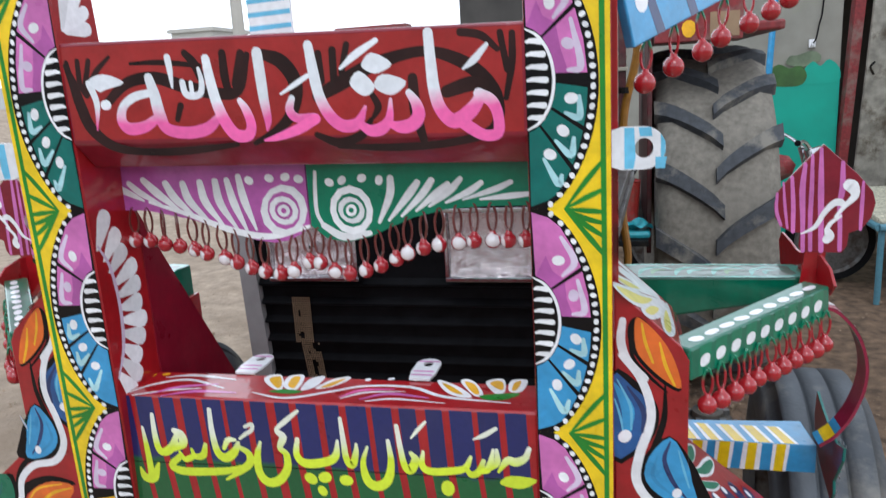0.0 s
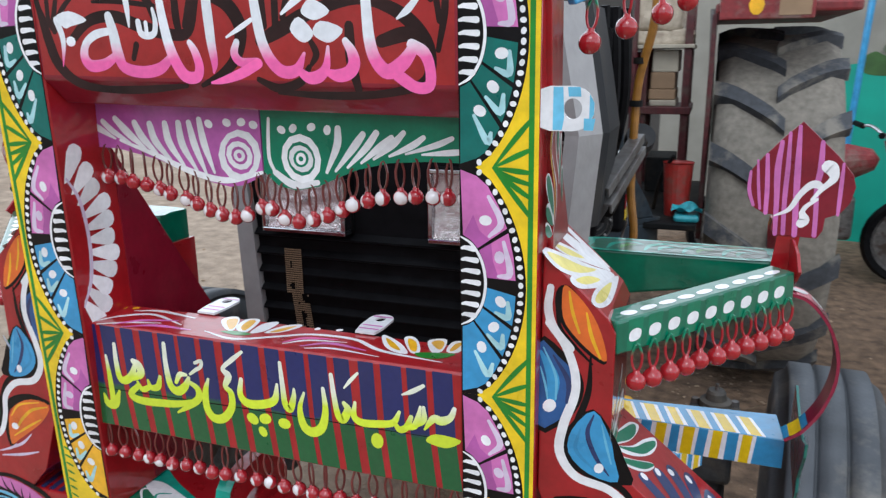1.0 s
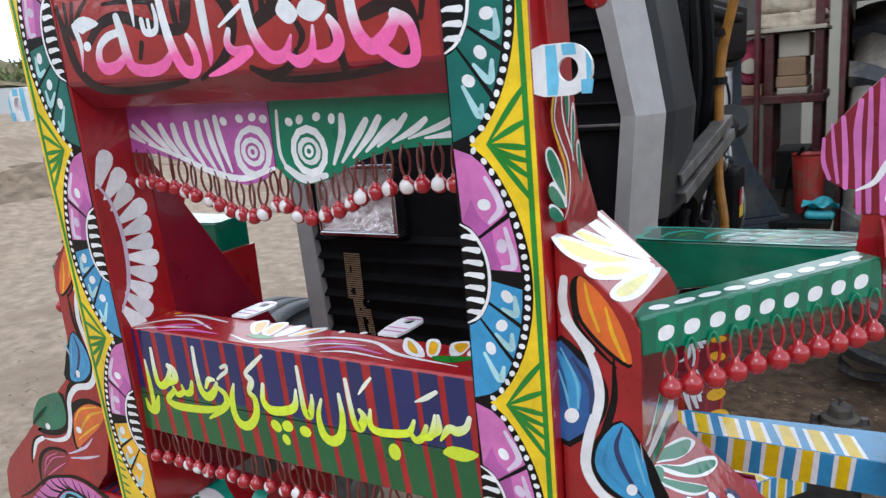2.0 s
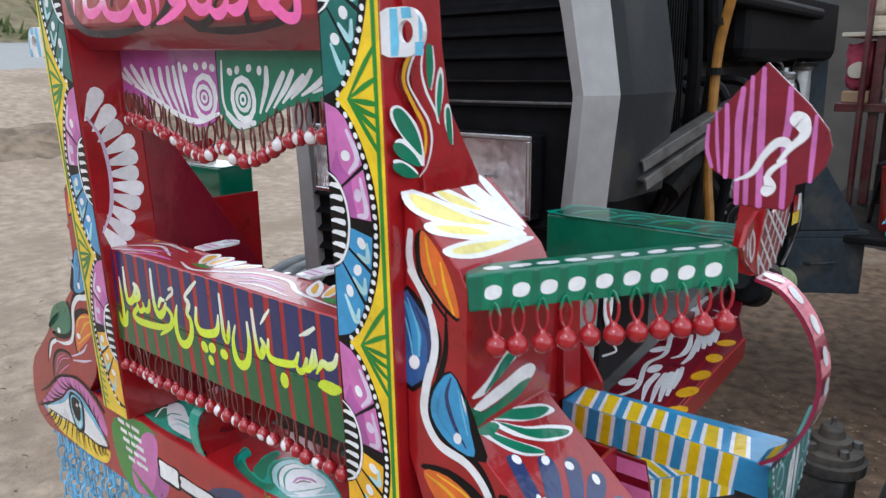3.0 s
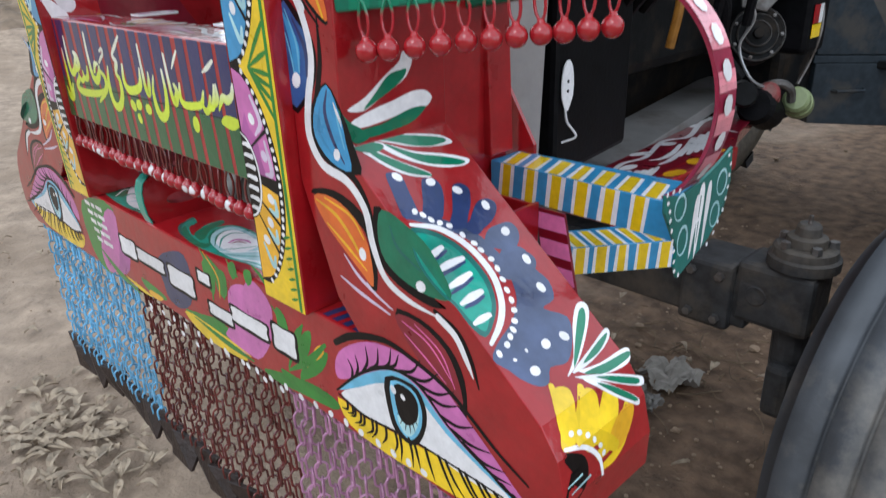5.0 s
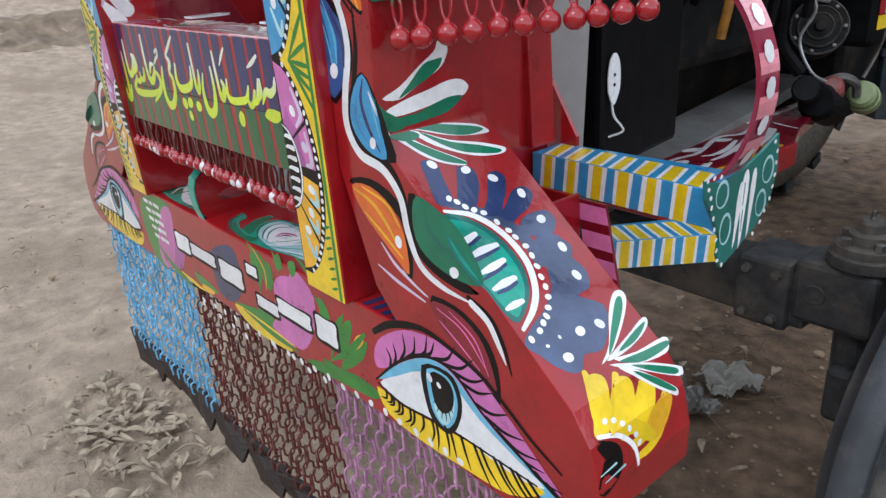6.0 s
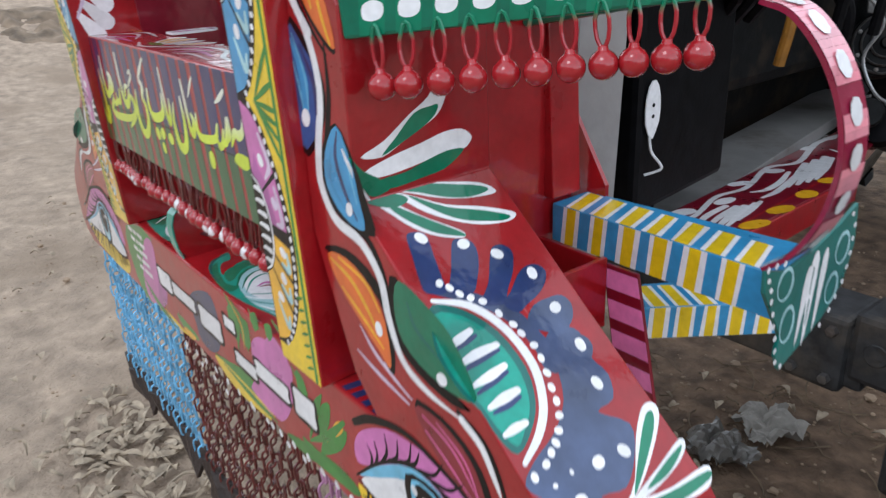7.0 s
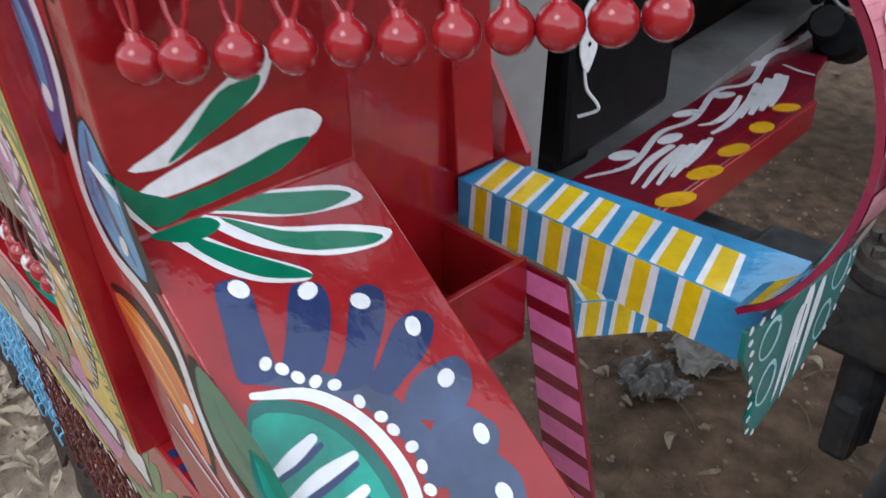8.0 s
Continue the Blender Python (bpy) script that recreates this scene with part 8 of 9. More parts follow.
# front axle with its kingpins
ax = part("front_axle", box((-0.5, 0.93, 0.51), (0.5, 1.03, 0.63), 0.008), DUSTIRON, tractor, "black greasy front axle beam")
for s in (1, -1):
    part("axle_sleeve", box((s * 0.36, 0.915, 0.5), (s * 0.47, 1.045, 0.645), 0.01), DUSTIRON, ax)
    part("spindle_head", box((s * 0.47, 0.925, 0.53), (s * 0.62, 1.035, 0.66), 0.012), DUSTIRON, ax)
    part("kingpin_flange", lathe([(0, 0.03), (0.052, 0.03), (0.058, 0.026), (0.06, 0.012), (0.066, 0.008), (0.066, -0.012), (0, -0.014)], Matrix.Translation((s * 0.575, 0.98, 0.675)), 28), DUSTIRON, ax)
    part("kingpin_cap", lathe([(0, 0.034), (0.018, 0.034), (0.022, 0.028), (0.024, 0.012), (0.036, 0.008), (0.038, -0.008), (0, -0.01)], Matrix.Translation((s * 0.575, 0.98, 0.714)), 22), DUSTIRON, ax)
    part("grease_nipple", lathe([(0, 0.02), (0.004, 0.018), (0.005, 0.01), (0.003, 0.008), (0.006, 0)], Matrix.Translation((s * 0.575, 0.98, 0.746)), 8), STEEL, ax)
    for a in range(5):
        part("bolt", lathe([(0, 0.014), (0.009, 0.013), (0.0105, 0.0)], Matrix.Translation((s * 0.575 + 0.047 * math.cos(a * 1.257 + 0.4), 0.98 + 0.047 * math.sin(a * 1.257 + 0.4), 0.704)), 6), STEEL, ax)
    for x, z in ((0.385, 0.525), (0.385, 0.62), (0.445, 0.525), (0.445, 0.62)):
        part("bolt", lathe([(0, 0.012), (0.009, 0.011), (0.0105, 0.0)], Matrix.Translation((s * x, 0.915, z)) @ pose(0, 0, 0, 90), 6), STEEL, ax)
    part("adjuster_hole", lathe([(0.012, 0.002), (0.019, 0.003), (0.022, 0.0), (0.022, -0.003)], Matrix.Translation((s * 0.515, 0.926, 0.595)) @ pose(0, 0, 0, 90), 16), DUSTIRON, ax)
    part("spindle", tube([(s * 0.575, 0.98, 0.55), (s * 0.58, 0.98, 0.36)], 0.035, 14), DUSTIRON, ax)
    part("steering_arm", box((s * 0.555, 0.92, 0.34), (s * 0.605, 0.97, 0.46), 0.014), DUSTIRON, ax)
    part("track_rod", tube([(s * 0.05, 1.15, 0.55), (s * 0.55, 1.12, 0.5)], 0.014, 10), DUSTIRON, ax)


def tyre(r, w, lugs):
    """A tyre about its own x axis: ribbed for the front, with chevron lugs for the rear."""
    prof = [(r * 0.56, -w * 0.4), (r * 0.62, -w * 0.46), (r * 0.8, -w * 0.5), (r * 0.92, -w * 0.47), (r * 0.965, -w * 0.36)]
    if lugs:
        prof += [(r * 0.955, -w * 0.15), (r * 0.96, 0)]
    else:
        for c in (-0.25, 0.0, 0.25):
            prof += [(r * 0.965, w * (c - 0.118)), (r * 0.968, w * (c - 0.112)), (r, w * (c - 0.1)), (r, w * (c + 0.1)), (r * 0.968, w * (c + 0.112)), (r * 0.965, w * (c + 0.118))]
        prof += [(r * 0.965, w * 0.36), (r * 0.92, w * 0.47), (r * 0.8, w * 0.5), (r * 0.62, w * 0.46), (r * 0.56, w * 0.4)]
    if lugs:
        prof += [(a, -b) for a, b in prof[-2::-1]]
    m = pose(0, 0, 0, 0, 90, 0)
    bm = lathe(prof, m, 72)
    return bm


def tread_bar(r, w, side):
    """One bar of the chevron tread at the top of the turn, on its own side."""
    bm = bmesh.new()
    pts = []
    for k in range(7):
        f = k / 6
        x = side * w * (-0.03 + 0.53 * f)
        a = -0.24 * f ** 0.8
        base = r * (0.955 - (0.03 * max(0.0, f - 0.75) * 4))
        wd = 0.034 + 0.014 * f
        for da, dr in ((-wd - 0.012, -0.015), (-wd, r * 0.045), (wd, r * 0.045), (wd + 0.012, -0.015)):
            pts.append(bm.verts.new((x, (base + dr) * math.cos(a + da), (base + dr) * math.sin(a + da))))
    for k in range(6):
        for q in range(3):
            bm.faces.new((pts[k * 4 + q], pts[k * 4 + q + 1], pts[k * 4 + q + 5], pts[k * 4 + q + 4]))
    bm.faces.new(pts[:4])
    bm.faces.new(pts[-4:])
    bevelled(bm, 0.005, 1)
    return bm


def wheel(name, at, r, w, lugs, mat, yaw=0):
    e = part(name, tyre(r, w, lugs), mat, tractor, "dusty tractor tyre")
    for f in e.data.polygons:
        f.use_smooth = True
    e.matrix_basis = pose(*at, 0, 0, yaw)
    for side in (1, -1) if lugs else ():
        first = part("tread_bar", tread_bar(r, w, side), RUBLUG, e)
        for i in range(lugs):
            ob = first if i == 0 else new("tread_bar", first.data)
            ob.parent = e
            ob.matrix_basis = pose(0, 0, 0, math.degrees(2 * math.pi * (i + (0.5 if side > 0 else 0)) / lugs), 0, 0)
    part("rim", lathe([(0, w * 0.12), (r * 0.25, w * 0.12), (r * 0.3, w * 0.2), (r * 0.5, w * 0.22), (r * 0.58, w * 0.4), (r * 0.58, -w * 0.4), (r * 0.5, -w * 0.22), (0, -w * 0.2)], pose(0, 0, 0, 0, 90, 0), 32), STEEL, e)


for s in (1, -1):
    wheel("front_tyre", (0.81, 0.99, 0.4) if s > 0 else (-0.87, 0.9, 0.43), 0.405 if s > 0 else 0.435, 0.23, 0, RUBGREY, -4 * s)
    wheel("rear_tyre", (s * 0.77, 3.1, 0.815), 0.815, 0.5, 17, RUBDUST)
    part("mudguard", box((s * 0.5, 2.5, 1.665), (s * 1.02, 3.7, 1.705), 0.01), REDDUSTY, tractor, "dusty red mudguard")
    lb_ = part("lamp_box", box((s * 0.515, 2.42, 1.637), (s * 0.85, 2.5, 1.795), 0.006), REDDUSTY, tractor)
    part("emblem", prism([(s * (0.645 + 0.028 * math.cos(a)), 2.417, 1.692 + 0.032 * math.sin(a) * (1.25 if math.sin(a) < 0 else 0.9)) for a in [i * 0.628 for i in range(10)]], (0, 0.002, 0)), AMBER, lb_, "yellow shield shape")
    part("patch", box((s * 0.725, 2.416, 1.65), (s * 0.835, 2.419, 1.745), 0), CARTON, lb_, "brown worn square")
part("control_lever", tube(curve([(0.5, 2.8, 0.85), (0.505, 2.8, 1.3), (0.49, 2.82, 1.7)], 5), 0.012, 8), STEEL, tractor)
part("gear_lever", tube(curve([(0.3, 2.6, 0.83), (0.33, 2.55, 1.0), (0.38, 2.5, 1.1)], 5), 0.008, 6), IRON, tractor)
part("foot_plate", box((0.04, 2.3, 0.825), (0.49, 3.44, 0.85), 0.004), IRON, tractor)
part("mudguard_side", box((0.49, 2.5, 0.75), (0.51, 3.7, 1.665), 0.004), DARKRED, tractor, "grimy inner mudguard plate")
part("mudguard_side", box((-0.51, 2.5, 0.75), (-0.49, 3.7, 1.665), 0.004), DARKRED, tractor, "grimy inner mudguard plate")


# ---- workshop behind the tractor ----
def wall(name, lo, hi, mat, label):
    ob = part(name, box(lo, hi, 0), mat, None)
    return tagged(ob, label, "wall", kind="structure")


wall("wall_low", (-1.0, 6.0, -0.05), (0.1, 6.2, 2.55), SHADEWALL, "dark wall behind the stacked goods, shade in its colour")
wall("wall_north", (0.1, 6.0, -0.05), (2.15, 6.2, 2.55), CREAMWALL, "grey plastered workshop wall with teal lower half")
dado = wall("wall_dado", (1.0, 5.985, -0.05), (2.15, 5.996, 1.39), TEALWALL, "teal painted dado with a green patch")
q = Paint(dado, (0, 5.983, 0), (1, 0, 0), (0, 0, 1), name="paint_patch")
q.blob([(1.62, 1.36), (1.74, 1.335), (1.86, 1.345), (1.9, 1.42), (1.85, 1.5), (1.76, 1.485), (1.68, 1.52), (1.6, 1.46)], OLIVE, 3)
q.blob([(1.84, 1.36), (2.0, 1.34), (2.145, 1.36), (2.14, 1.47), (2.06, 1.54), (2.0, 1.49), (1.94, 1.53), (1.87, 1.46)], TEALWALL, 2)
q.blob([(1.0, 1.37), (1.3, 1.36), (1.6, 1.36), (1.62, 1.43), (1.4, 1.41), (1.2, 1.44), (1.03, 1.42)], TEALWALL, 2)
q.blob([(1.74, 1.52), (1.85, 1.49), (1.97, 1.51), (2.0, 1.57), (1.93, 1.615), (1.82, 1.585), (1.76, 1.58)], MOSSWALL, 1)
q.done("ragged patch of wall paint")
wall("wall_east", (3.4, 2.5, -0.05), (3.6, 9.2, 2.55), PLASTER, "grey plastered side wall")
# added wall, never in view: dims sky light and reflections on front faces
wall("wall_south", (-13, -7.2, -0.05), (15, -7.0, 2.7), PLASTER, "plain grey wall added out of view to dim the front light")
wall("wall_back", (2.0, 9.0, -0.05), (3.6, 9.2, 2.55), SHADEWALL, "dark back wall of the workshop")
tagged(part("ceiling", box((0.1, 5.9, 2.55), (3.6, 9.2, 2.66), 0), PLASTER, None), "grey slab roof of the workshop", "ceiling", kind="structure")
frame_ = thing("door_frame", "red painted wooden door frame beside the teal wall", "door frame")
part("jamb", prism([(x, 5.9, z) for x, z in ((2.12, 0.0), (2.19, 0.0), (2.315, 2.5), (2.235, 2.5))], (0, 0.12, 0), 0.004), REDDUSTY, frame_)
part("lintel", box((2.22, 5.9, 2.42), (3.38, 6.02, 2.5), 0.004), REDDUSTY, frame_)
leaf = thing("weathered_door", "weathered grey wooden door leaf standing open", "door")
part("board", prism([(x, 5.86, z) for x, z in ((2.24, 0.0), (2.48, 0.0), (2.595, 2.4), (2.355, 2.4))], (0, 0.04, 0), 0.004), OLDWOOD, leaf)
part("board", prism([(x, 6.4, z) for x, z in ((2.55, 0.0), (2.85, 0.0), (2.85, 2.4), (2.6, 2.4))], (0, 0.04, 0), 0.004), OLDWOOD, leaf)
part("latch", tube(curve([(2.36, 5.85, 1.4), (2.33, 5.84, 1.46), (2.36, 5.84, 1.5)], 4), 0.008, 6), IRON, leaf)

plug = thing("wall_socket", "white plastic socket with a plug on the workshop wall", "socket")
part("plate", box((1.902, 5.97, 1.64), (1.952, 6.0, 1.705), 0.004), WHITE, plug)
part("plug", lathe([(0, 0.03), (0.012, 0.028), (0.016, 0.0), (0, 0.0)], Matrix.Translation((1.927, 5.97, 1.665)) @ pose(0, 0, 0, 90), 12), WHITE, plug)
part("cord", tube(curve([(1.927, 5.945, 1.67), (1.95, 5.95, 1.72), (1.97, 5.97, 1.82), (1.995, 5.985, 1.95), (2.01, 5.985, 2.4)], 6), 0.006, 6), DARK, plug, "black cord")

bed = thing("rope_bed", "rope bed with woven webbing on pale blue tube legs", "bed")
part("webbing", box((1.95, 4.2, 0.5), (3.0, 5.5, 0.56), 0.02), WEBBING, bed)
for x in (1.95, 2.98):
    part("rail", tube([(x, 4.18, 0.5), (x, 5.52, 0.5)], 0.025, 10), SKYTUBE, bed)
for y in (4.18, 5.52):
    part("rail", tube([(1.95, y, 0.5), (2.98, y, 0.5)], 0.025, 10), SKYTUBE, bed)
for x in (1.97, 2.96):
    for y in (4.2, 5.5):
        part("leg", tube([(x, y, 0.5), (x, y, 0.0)], 0.02, 8), SKYTUBE, bed)

bike = thing("motorcycle", "parked dark red motorcycle by the teal wall", "motorcycle")
B = lambda x, y, z: (1.2 + x, 4.75 + y, z)
for dx in (-0.5, 0.62):
    wb = part("tyre", lathe([(0.24, -0.04), (0.28, -0.05), (0.3, 0), (0.28, 0.05), (0.24, 0.04)], Matrix.Translation(B(dx, 0, 0.3)) @ pose(0, 0, 0, 90), 28), DARK, bike)
    part("rim", lathe([(0.0, 0.03), (0.04, 0.03), (0.05, 0.01), (0.22, 0.012), (0.24, 0.03), (0.24, -0.03), (0.05, -0.02), (0.0, -0.03)], Matrix.Translation(B(dx, 0, 0.3)) @ pose(0, 0, 0, 90), 28), STEEL, wb)
part("fuel_tank", lathe([(0, 0.26), (0.07, 0.22), (0.12, 0.08), (0.12, -0.06), (0.07, -0.2), (0, -0.24)], Matrix.Translation(B(0.12, 0, 0.8)) @ pose(0, 0, 0, 0, 82, 0), 18), REDDUSTY, bike)
part("seat", box(B(-0.62, -0.11, 0.74), B(-0.1, 0.11, 0.82), 0.03), DARK, bike)
part("engine", box(B(-0.1, -0.12, 0.3), B(0.25, 0.12, 0.6), 0.03), STEEL, bike)
part("fork", tube([B(0.62, -0.09, 0.3), B(0.42, -0.09, 0.95)], 0.02, 8), CHROME, bike)
part("fork", tube([B(0.62, 0.09, 0.3), B(0.42, 0.09, 0.95)], 0.02, 8), CHROME, bike)
hb = part("handlebar", tube(curve([B(0.3, -0.36, 1.02), B(0.36, -0.28, 1.02), B(0.44, -0.1, 0.95), B(0.44, 0.1, 0.95), B(0.36, 0.28, 1.02), B(0.3, 0.36, 1.02)], 6), 0.012, 8), CHROME, bike)
part("grip", tube([B(0.28, -0.46, 1.03), B(0.31, -0.33, 1.02)], 0.02, 8), DARK, hb)
part("grip", tube([B(0.28, 0.46, 1.03), B(0.31, 0.33, 1.02)], 0.02, 8), DARK, hb)
part("headlamp", lathe([(0, 0.06), (0.06, 0.05), (0.085, 0.0), (0.06, -0.08), (0, -0.1)], Matrix.Translation(B(0.52, 0, 0.88)) @ pose(0, 0, 0, 0, 90, 0), 18), CHROME, bike)

post = thing("blue_post", "thin pale blue steel post behind the tyre", "post")
part("tube", tube([(1.47, 5.6, 0.0), (1.58, 5.6, 2.5)], 0.025, 10), BLUE, post)
can = thing("red_bucket", "worn red plastic bucket on the foot plate", "bucket")
part("body", lathe([(0, 0), (0.07, 0), (0.09, 0.22), (0.095, 0.225), (0.085, 0.215), (0.066, 0.01), (0, 0.01)], Matrix.Translation((0.402, 2.5, 0.85)) @ Matrix.Diagonal((0.68, 0.68, 1, 1)), 20), BUCKET, can)
sheet = thing("blue_plastic_sheet", "crumpled turquoise plastic sheet on the foot plate", "plastic sheet")
bm = bmesh.new()
bmesh.ops.create_grid(bm, x_segments=18, y_segments=18, size=0.06)
for v in bm.verts:
    v.co.z = 0.03 * noise.noise(v.co * 24) + 0.045
bmesh.ops.translate(bm, verts=bm.verts, vec=(0.45, 2.4, 0.855))
part("sheet", bm, TURQ, sheet)
part("fold", box((0.4, 2.34, 0.85), (0.5, 2.45, 0.88), 0.012), TURQ, sheet)

# rack with stacked goods behind the tractor
def soft_box(lo, hi, seed, amp=0.02):
    """A filled sack or folded bundle: a box with swollen, creased sides."""
    bm = bmesh.new()
    bmesh.ops.create_cube(bm, size=1)
    bmesh.ops.subdivide_edges(bm, edges=bm.edges, cuts=7, use_grid_fill=True)
    for v in bm.verts:
        q = v.co.copy()
        r = 1 - 0.16 * max(0.0, (q * 2).length - 1.15)
        n = noise.noise(q * 3.2 + Vector((seed, 0, 0))) * amp * 2 + noise.noise(q * 9 + Vector((0, seed, 0))) * amp
        v.co = Vector([lo[k] + (hi[k] - lo[k]) * (0.5 + q[k] * r) for k in range(3)]) + q.normalized() * n
    return bm


rack = thing("goods_rack", "dark red wooden rack holding goods behind the tractor", "rack")
for x in (0.195, 0.392):
    for y in (3.0, 3.34):
        part("post", box((x - 0.018, y, 0.85), (x + 0.018, y + 0.032, 1.92 if x > 0.3 else 1.55), 0.003), DARKRED, rack)
part("pipe", tube([(0.152, 2.97, 0.85), (0.152, 2.97, 1.95)], 0.013, 10), DARKRED, rack, "upright maroon pipe")
part("shelf_board", box((0.05, 2.985, 1.235), (0.42, 3.4, 1.27), 0.003), DARKRED, rack)
part("top_board", box((0.05, 2.985, 1.54), (0.42, 3.4, 1.558), 0.003), PALEBOX, rack, "pale wooden board")
for k, (x0, x1, z0, z1, m, kind, lab) in enumerate((
        (0.062, 0.165, 1.325, 1.52, CLOTHRED, "sack", "faded crimson sack with pale print"),
        (0.06, 0.165, 1.27, 1.32, CARTON, "carton", "flattened brown cardboard"),
        (0.225, 0.35, 1.27, 1.3, PALEBOX, "carton", "pale cream cardboard tray"),
        (0.22, 0.345, 1.3, 1.35, CARTON, "carton", "stack of brown cardboard"),
        (0.226, 0.34, 1.35, 1.43, CARTON, "carton", "worn brown cardboard carton"),
        (0.23, 0.352, 1.43, 1.535, PALEBOX, "carton", "pale cream cardboard box"),
        (0.13, 0.41, 1.555, 1.625, CREAM, "folded_cloth", "folded cream cloth bundle"),
        (0.14, 0.36, 1.615, 1.84, CREAM, "folded_cloth", "thick folded cream cloth bundle"),
        (0.225, 0.36, 0.85, 1.02, IRON, "scrap box", "dark box of greasy spare parts"))):
    bm = soft_box((x0, 3.04, z0), (x1, 3.33, z1), k * 3.7, 0.009) if kind in ("sack", "folded_cloth") else box((x0, 3.04, z0), (x1, 3.33, z1), 0.006)
    ob = part(kind.replace(" ", "_"), bm, m, None)
    tagged(ob, lab + " on the rack", kind, "goods on the rack")
    if kind in ("sack", "folded_cloth"):
        for f in ob.data.polygons:
            f.use_smooth = True
    if kind == "sack":
        q = Paint(ob, (0, 3.025, 0), (1, 0, 0), (0, 0, 1))
        q.blob([(0.085, 1.38), (0.13, 1.375), (0.145, 1.41), (0.12, 1.44), (0.08, 1.42)], PALEBOX, 1)
        q.done()

# ---- far side of the yard ----
bank = tagged(part("road", prism([(-15.5, -60, 1.47), (-23, -60, 2.3), (-23, 60, 2.3), (-15.5, 60, 1.47)], (0, 0, 0.02)), ROADGREY, None), "pale grey road on a low embankment", "road", kind="structure")


def house(x, y, w, d, h, mat, label, windows):
    e = thing("far_building", label, "building", "far buildings")
    part("wall", box((x, y, 0), (x + w, y + d, h), 0), mat, e)
    part("roof", box((x - 0.15, y - 0.15, h), (x + w + 0.15, y + d + 0.15, h + 0.2), 0), mat, e)
    for i in range(windows):
        part("window", box((x + w * (i + 0.5) / windows - 0.35, y - 0.03, h - 1.6), (x + w * (i + 0.5) / windows + 0.35, y + 0.05, h - 0.7), 0), SHADEWALL, e)


house(-26, 36, 5.0, 5, 4.3, FARGREY, "far flat-roofed grey concrete building", 2)
house(-23.5, 37, 2.5, 4, 5.0, FARGREY, "far flat-roofed grey concrete building", 1)
house(-15.5, 36, 9.0, 6, 3.4, FARGREY, "long low far building with a pitched roof", 3)
pole = thing("power_pole", "grey concrete power pole in the distance", "pole")
part("shaft", tube([(-9.2, 17.5, 0), (-9.2, 17.5, 8)], [0.19, 0.12], 10), FARGREY, pole)


def earth_ridge():
    """A low ridge of dug earth along the far edge of the yard."""
    bm = bmesh.new()
    bmesh.ops.create_grid(bm, x_segments=40, y_segments=140, size=1)
    for v in bm.verts:
        x, y = v.co.x, v.co.y
        v.co.x, v.co.y = -9.7 + x * 0.85 + 0.6 * noise.noise((0, y * 4, 1)), 4.4 + y * 3.6
        h = max(0.0, 1 - x * x) * max(0.0, 1 - y ** 6) * (0.55 + 0.6 * noise.noise((v.co.x * 1.2, v.co.y * 0.9, 3)))
        g = max(0.0, min(1.0, (-v.co.x - 6) / 9))
        v.co.z = 1.45 * g * g * (3 - 2 * g) - 0.035 + 0.2 * max(0.0, h) + 0.13 * noise.noise((v.co.x * 5, v.co.y * 5, 8)) * max(0.0, 1 - x * x)
    ob = part("earth_mound", bm, EARTH, None)
    tagged(ob, "low ridge of dark dug earth in the yard", "earth mound")


earth_ridge()


def rise(x, y):
    """Height of the grown-over bank beyond the road."""
    f = max(0.0, min(1.0, (-22.6 - x) / 7.5))
    return 2.24 + 3.4 * f * max(0.0, min(1.0, (17.5 - y) / 4)) + 0.25 * noise.noise((x * 0.6, y * 0.6, 2))


def verge():
    """A dry bank with weeds beyond the road."""
    bm = bmesh.new()
    bmesh.ops.create_grid(bm, x_segments=30, y_segments=90, size=1)
    for v in bm.verts:
        x, y = -27.0 + v.co.x * 4.4, 4.0 + v.co.y * 16.0
        v.co = Vector((x, y, rise(x, y)))
    ob = part("bank", bm, BANK, None)
    tagged(ob, "dry grassy bank beyond the road", "bank", kind="structure")
    bm = bmesh.new()
    for k in range(2600):
        x, y = random.uniform(-30.5, -22.9), random.uniform(-6, 17)
        if noise.noise((x * 0.5, y * 0.5, 7)) < -0.12:
            continue
        for i in range(3):
            a, h = random.uniform(0, 6.28), random.uniform(0.12, 0.4)
            d = Vector((math.cos(a), math.sin(a), 0))
            b = Vector((x, y, rise(x, y) - 0.05)) + d * 0.1
            w = Vector((-d.y, d.x, 0)) * random.uniform(0.03, 0.09)
            bm.faces.new([bm.verts.new(q) for q in (b - w, b + w, b + d * 0.2 + w * 0.5 + Vector((0, 0, h)), b + d * 0.28 + Vector((0, 0, h * 1.15)))])
    tagged(part("verge_weeds", bm, WEED, None), "dusty green weeds along the road verge", "weeds", kind="stuff")


verge()


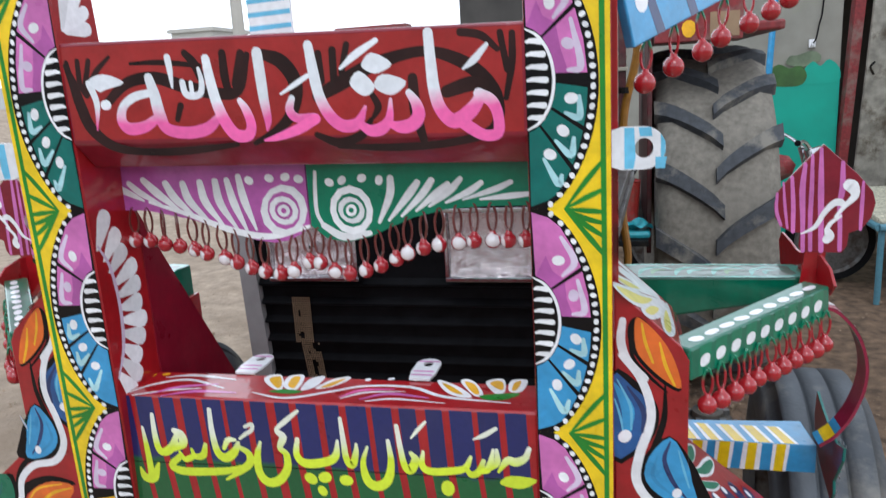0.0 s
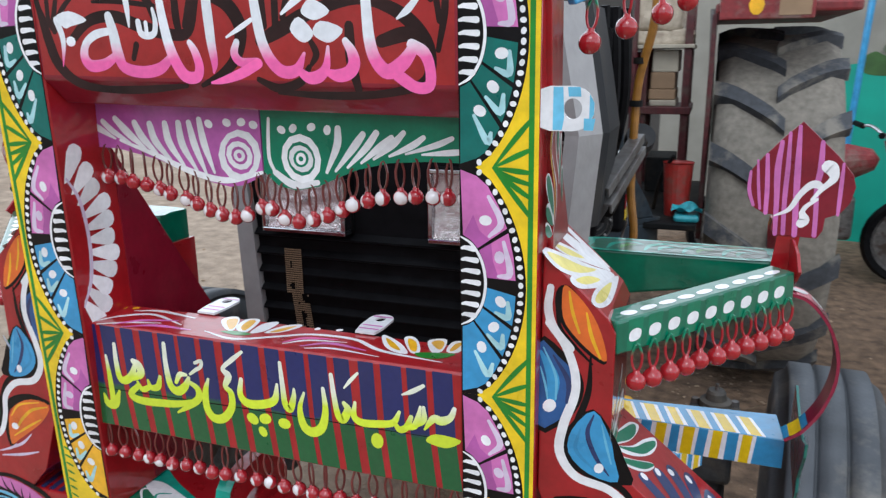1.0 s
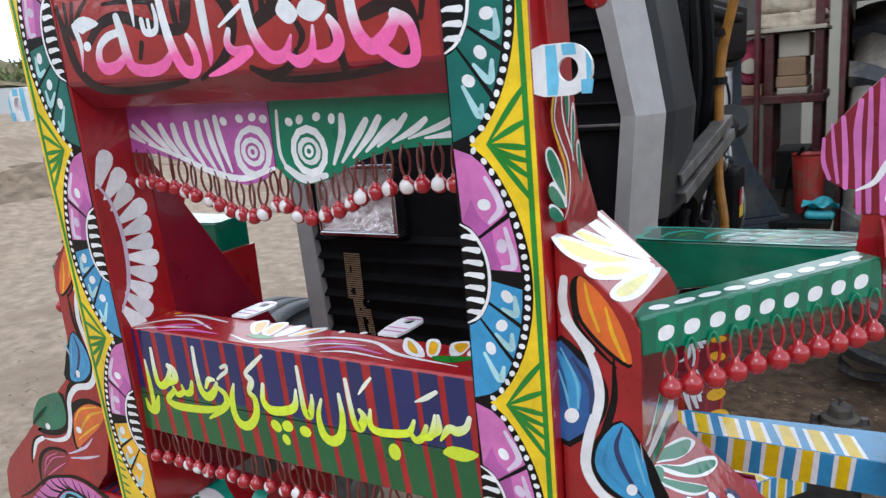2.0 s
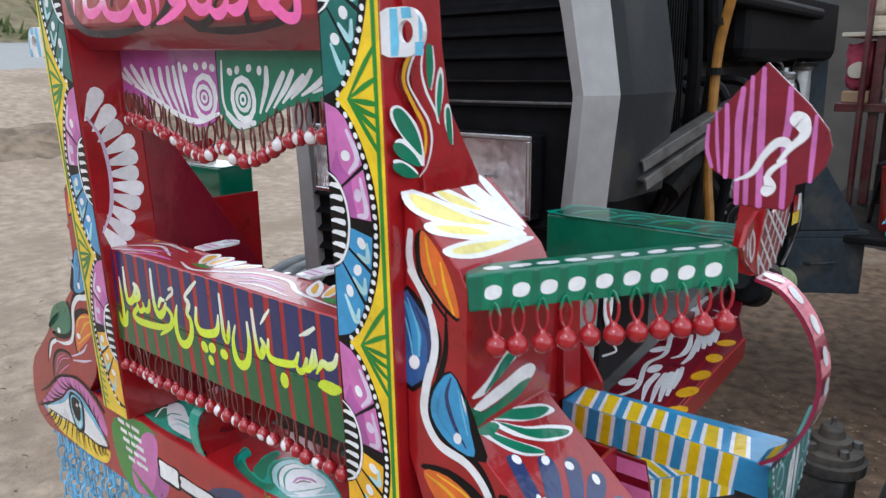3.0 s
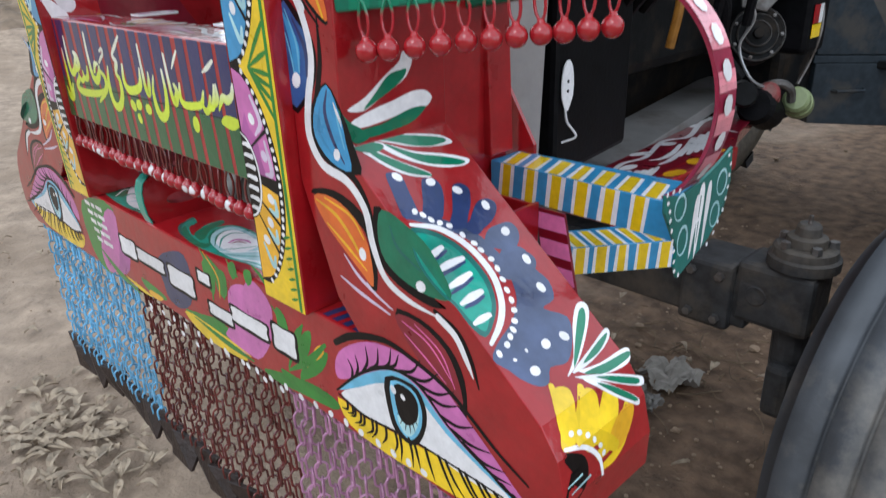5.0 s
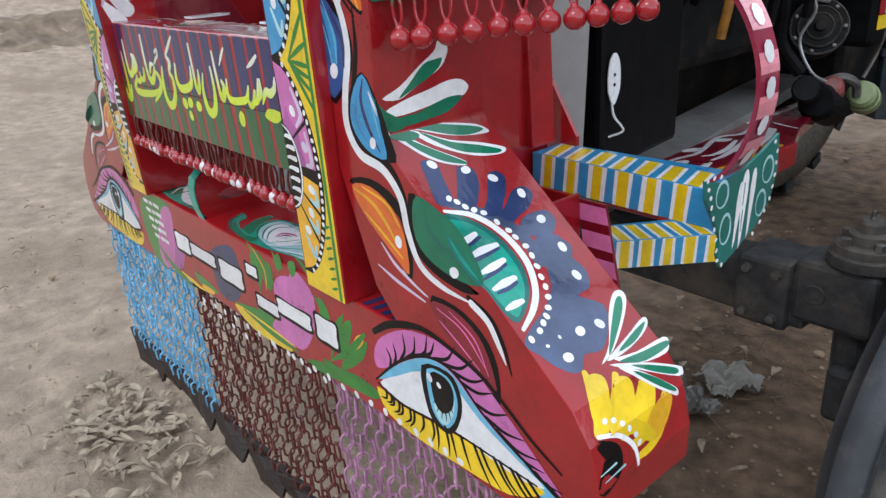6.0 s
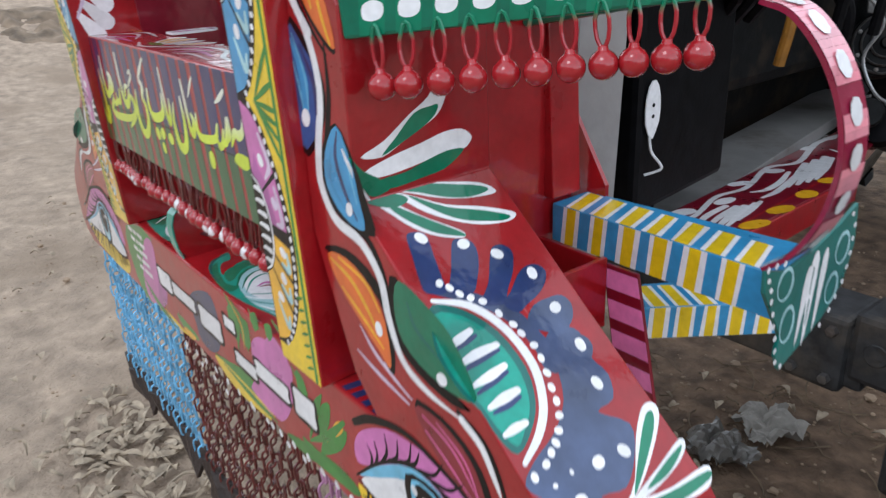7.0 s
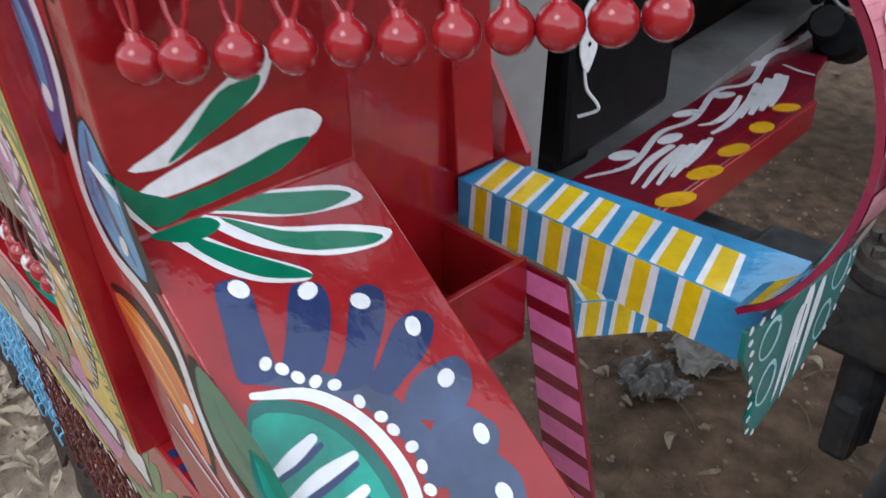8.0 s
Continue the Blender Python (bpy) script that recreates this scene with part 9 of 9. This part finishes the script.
def litter():
    """Dry leaves, peel and twigs lying on the soil near the chains."""
    bm = bmesh.new()
    for k in range(420):
        near = k < 150
        x, y = (random.gauss(-0.95, 0.16), random.gauss(0.02, 0.1)) if near else (random.uniform(-4, -0.45), random.uniform(-1.0, 3.0))
        if k > 396:
            x, y = random.gauss(0.12, 0.25), random.gauss(1.35, 0.22)
        a, l, w = random.uniform(0, 6.28), random.uniform(0.03, 0.09) * (1 if near else 0.6), random.uniform(0.005, 0.016)
        rows = []
        for i in range(6):
            f = i / 5
            aa = a + (f - 0.5) * random.uniform(0.6, 1.0) * 1.6
            c = Vector((x + (f - 0.5) * l * math.cos(a) + 0.01 * math.sin(f * 3.1) * math.sin(a), y + (f - 0.5) * l * math.sin(a) - 0.01 * math.sin(f * 3.1) * math.cos(a), 0.015 + 0.012 * math.sin(f * 3.1)))
            h = w * math.sin(0.25 + f * 2.6)
            rows.append([bm.verts.new(c + Vector((-math.sin(a) * h * q, math.cos(a) * h * q, 0.006 * abs(q)))) for q in (-1, 0, 1)])
        for p, q in zip(rows, rows[1:]):
            bm.faces.new((p[0], p[1], q[1], q[0]))
            bm.faces.new((p[1], p[2], q[2], q[1]))
    tagged(part("dry_litter", bm, PEEL, None), "dry curled peel and leaves on the soil", "litter", kind="stuff")
    bm = bmesh.new()
    for k in range(150):
        x, y = (random.gauss(0.12, 0.2), random.gauss(1.42, 0.18)) if k < 70 else (random.uniform(-0.2, 1.3), random.uniform(0.6, 2.6))
        a, l = random.uniform(0, 6.28), random.uniform(0.03, 0.14)
        line = [(x + (f - 0.5) * l * math.cos(a + f * 0.5), y + (f - 0.5) * l * math.sin(a + f * 0.5), 0.014 + 0.01 * math.sin(f * 3 + k) ** 2) for f in (0, 0.33, 0.66, 1)]
        tube(line, random.uniform(0.0012, 0.003), 5, bm=bm)
    tagged(part("dry_twigs", bm, DARKTWIG, None), "thin dry twigs and stalks on the dark soil", "twigs", kind="stuff")
    bm = bmesh.new()
    for k in range(2400):
        x, y = random.uniform(-3.5, 2.0), random.uniform(-1.2, 4.5)
        if k > 1500:
            x, y = random.uniform(-0.3, 1.5), random.uniform(0.5, 2.8)
        r = random.uniform(0.002, 0.008) * (1 + (random.random() < 0.06) * 1.5)
        bmesh.ops.create_icosphere(bm, subdivisions=1, radius=r, matrix=Matrix.Translation((x, y, 0.012 + r * 0.2)) @ Matrix.Diagonal((1, random.uniform(0.6, 1), 0.6, 1)))
    tagged(part("pebbles", bm, PEBBLE, None), "small pebbles and crumbs of earth", "pebbles", kind="stuff")


litter()
ring = thing("wire_ring", "thin rusty wire ring lying on the soil", "wire ring")
part("ring", tube([(-0.7 + 0.045 * math.cos(a) * (1 + 0.1 * math.sin(3 * a)), 0.09 + 0.045 * math.sin(a), 0.018) for a in [i * 2 * math.pi / 20 for i in range(20)]], 0.004, 6, closed=True), PEEL, ring)


def rag(name, label, cat, at, size, mat, seed, amp):
    bm = bmesh.new()
    bmesh.ops.create_grid(bm, x_segments=22, y_segments=22, size=size)
    for v in list(bm.verts):
        q = v.co.copy()
        if q.length > size * (0.85 + 0.35 * noise.noise((math.atan2(q.y, q.x) * 1.2, seed, 0))):
            bm.verts.remove(v)
            continue
        v.co.z = abs(noise.noise(q * (1.6 / size) + Vector((seed, 0, 0)))) * amp + abs(noise.noise(q * (4 / size) + Vector((0, seed, 0)))) * amp * 0.5
        v.co.x += 0.15 * size * noise.noise(q * (2 / size) + Vector((3, seed, 0)))
    bmesh.ops.translate(bm, verts=bm.verts, vec=at)
    ob = part(name, bm, mat, None)
    ob.modifiers.new("thick", "SOLIDIFY").thickness = 0.0012
    tagged(ob, label, cat)


rag("plastic_bag", "crumpled clear plastic bag on the soil", "plastic bag", (0.1, 1.2, 0.015), 0.1, BAG, 1.3, 0.07)
rag("cloth_rag", "grey dusty rag lying on the soil", "rag", (0.13, 1.38, 0.015), 0.11, RAGGREY, 5.1, 0.06)
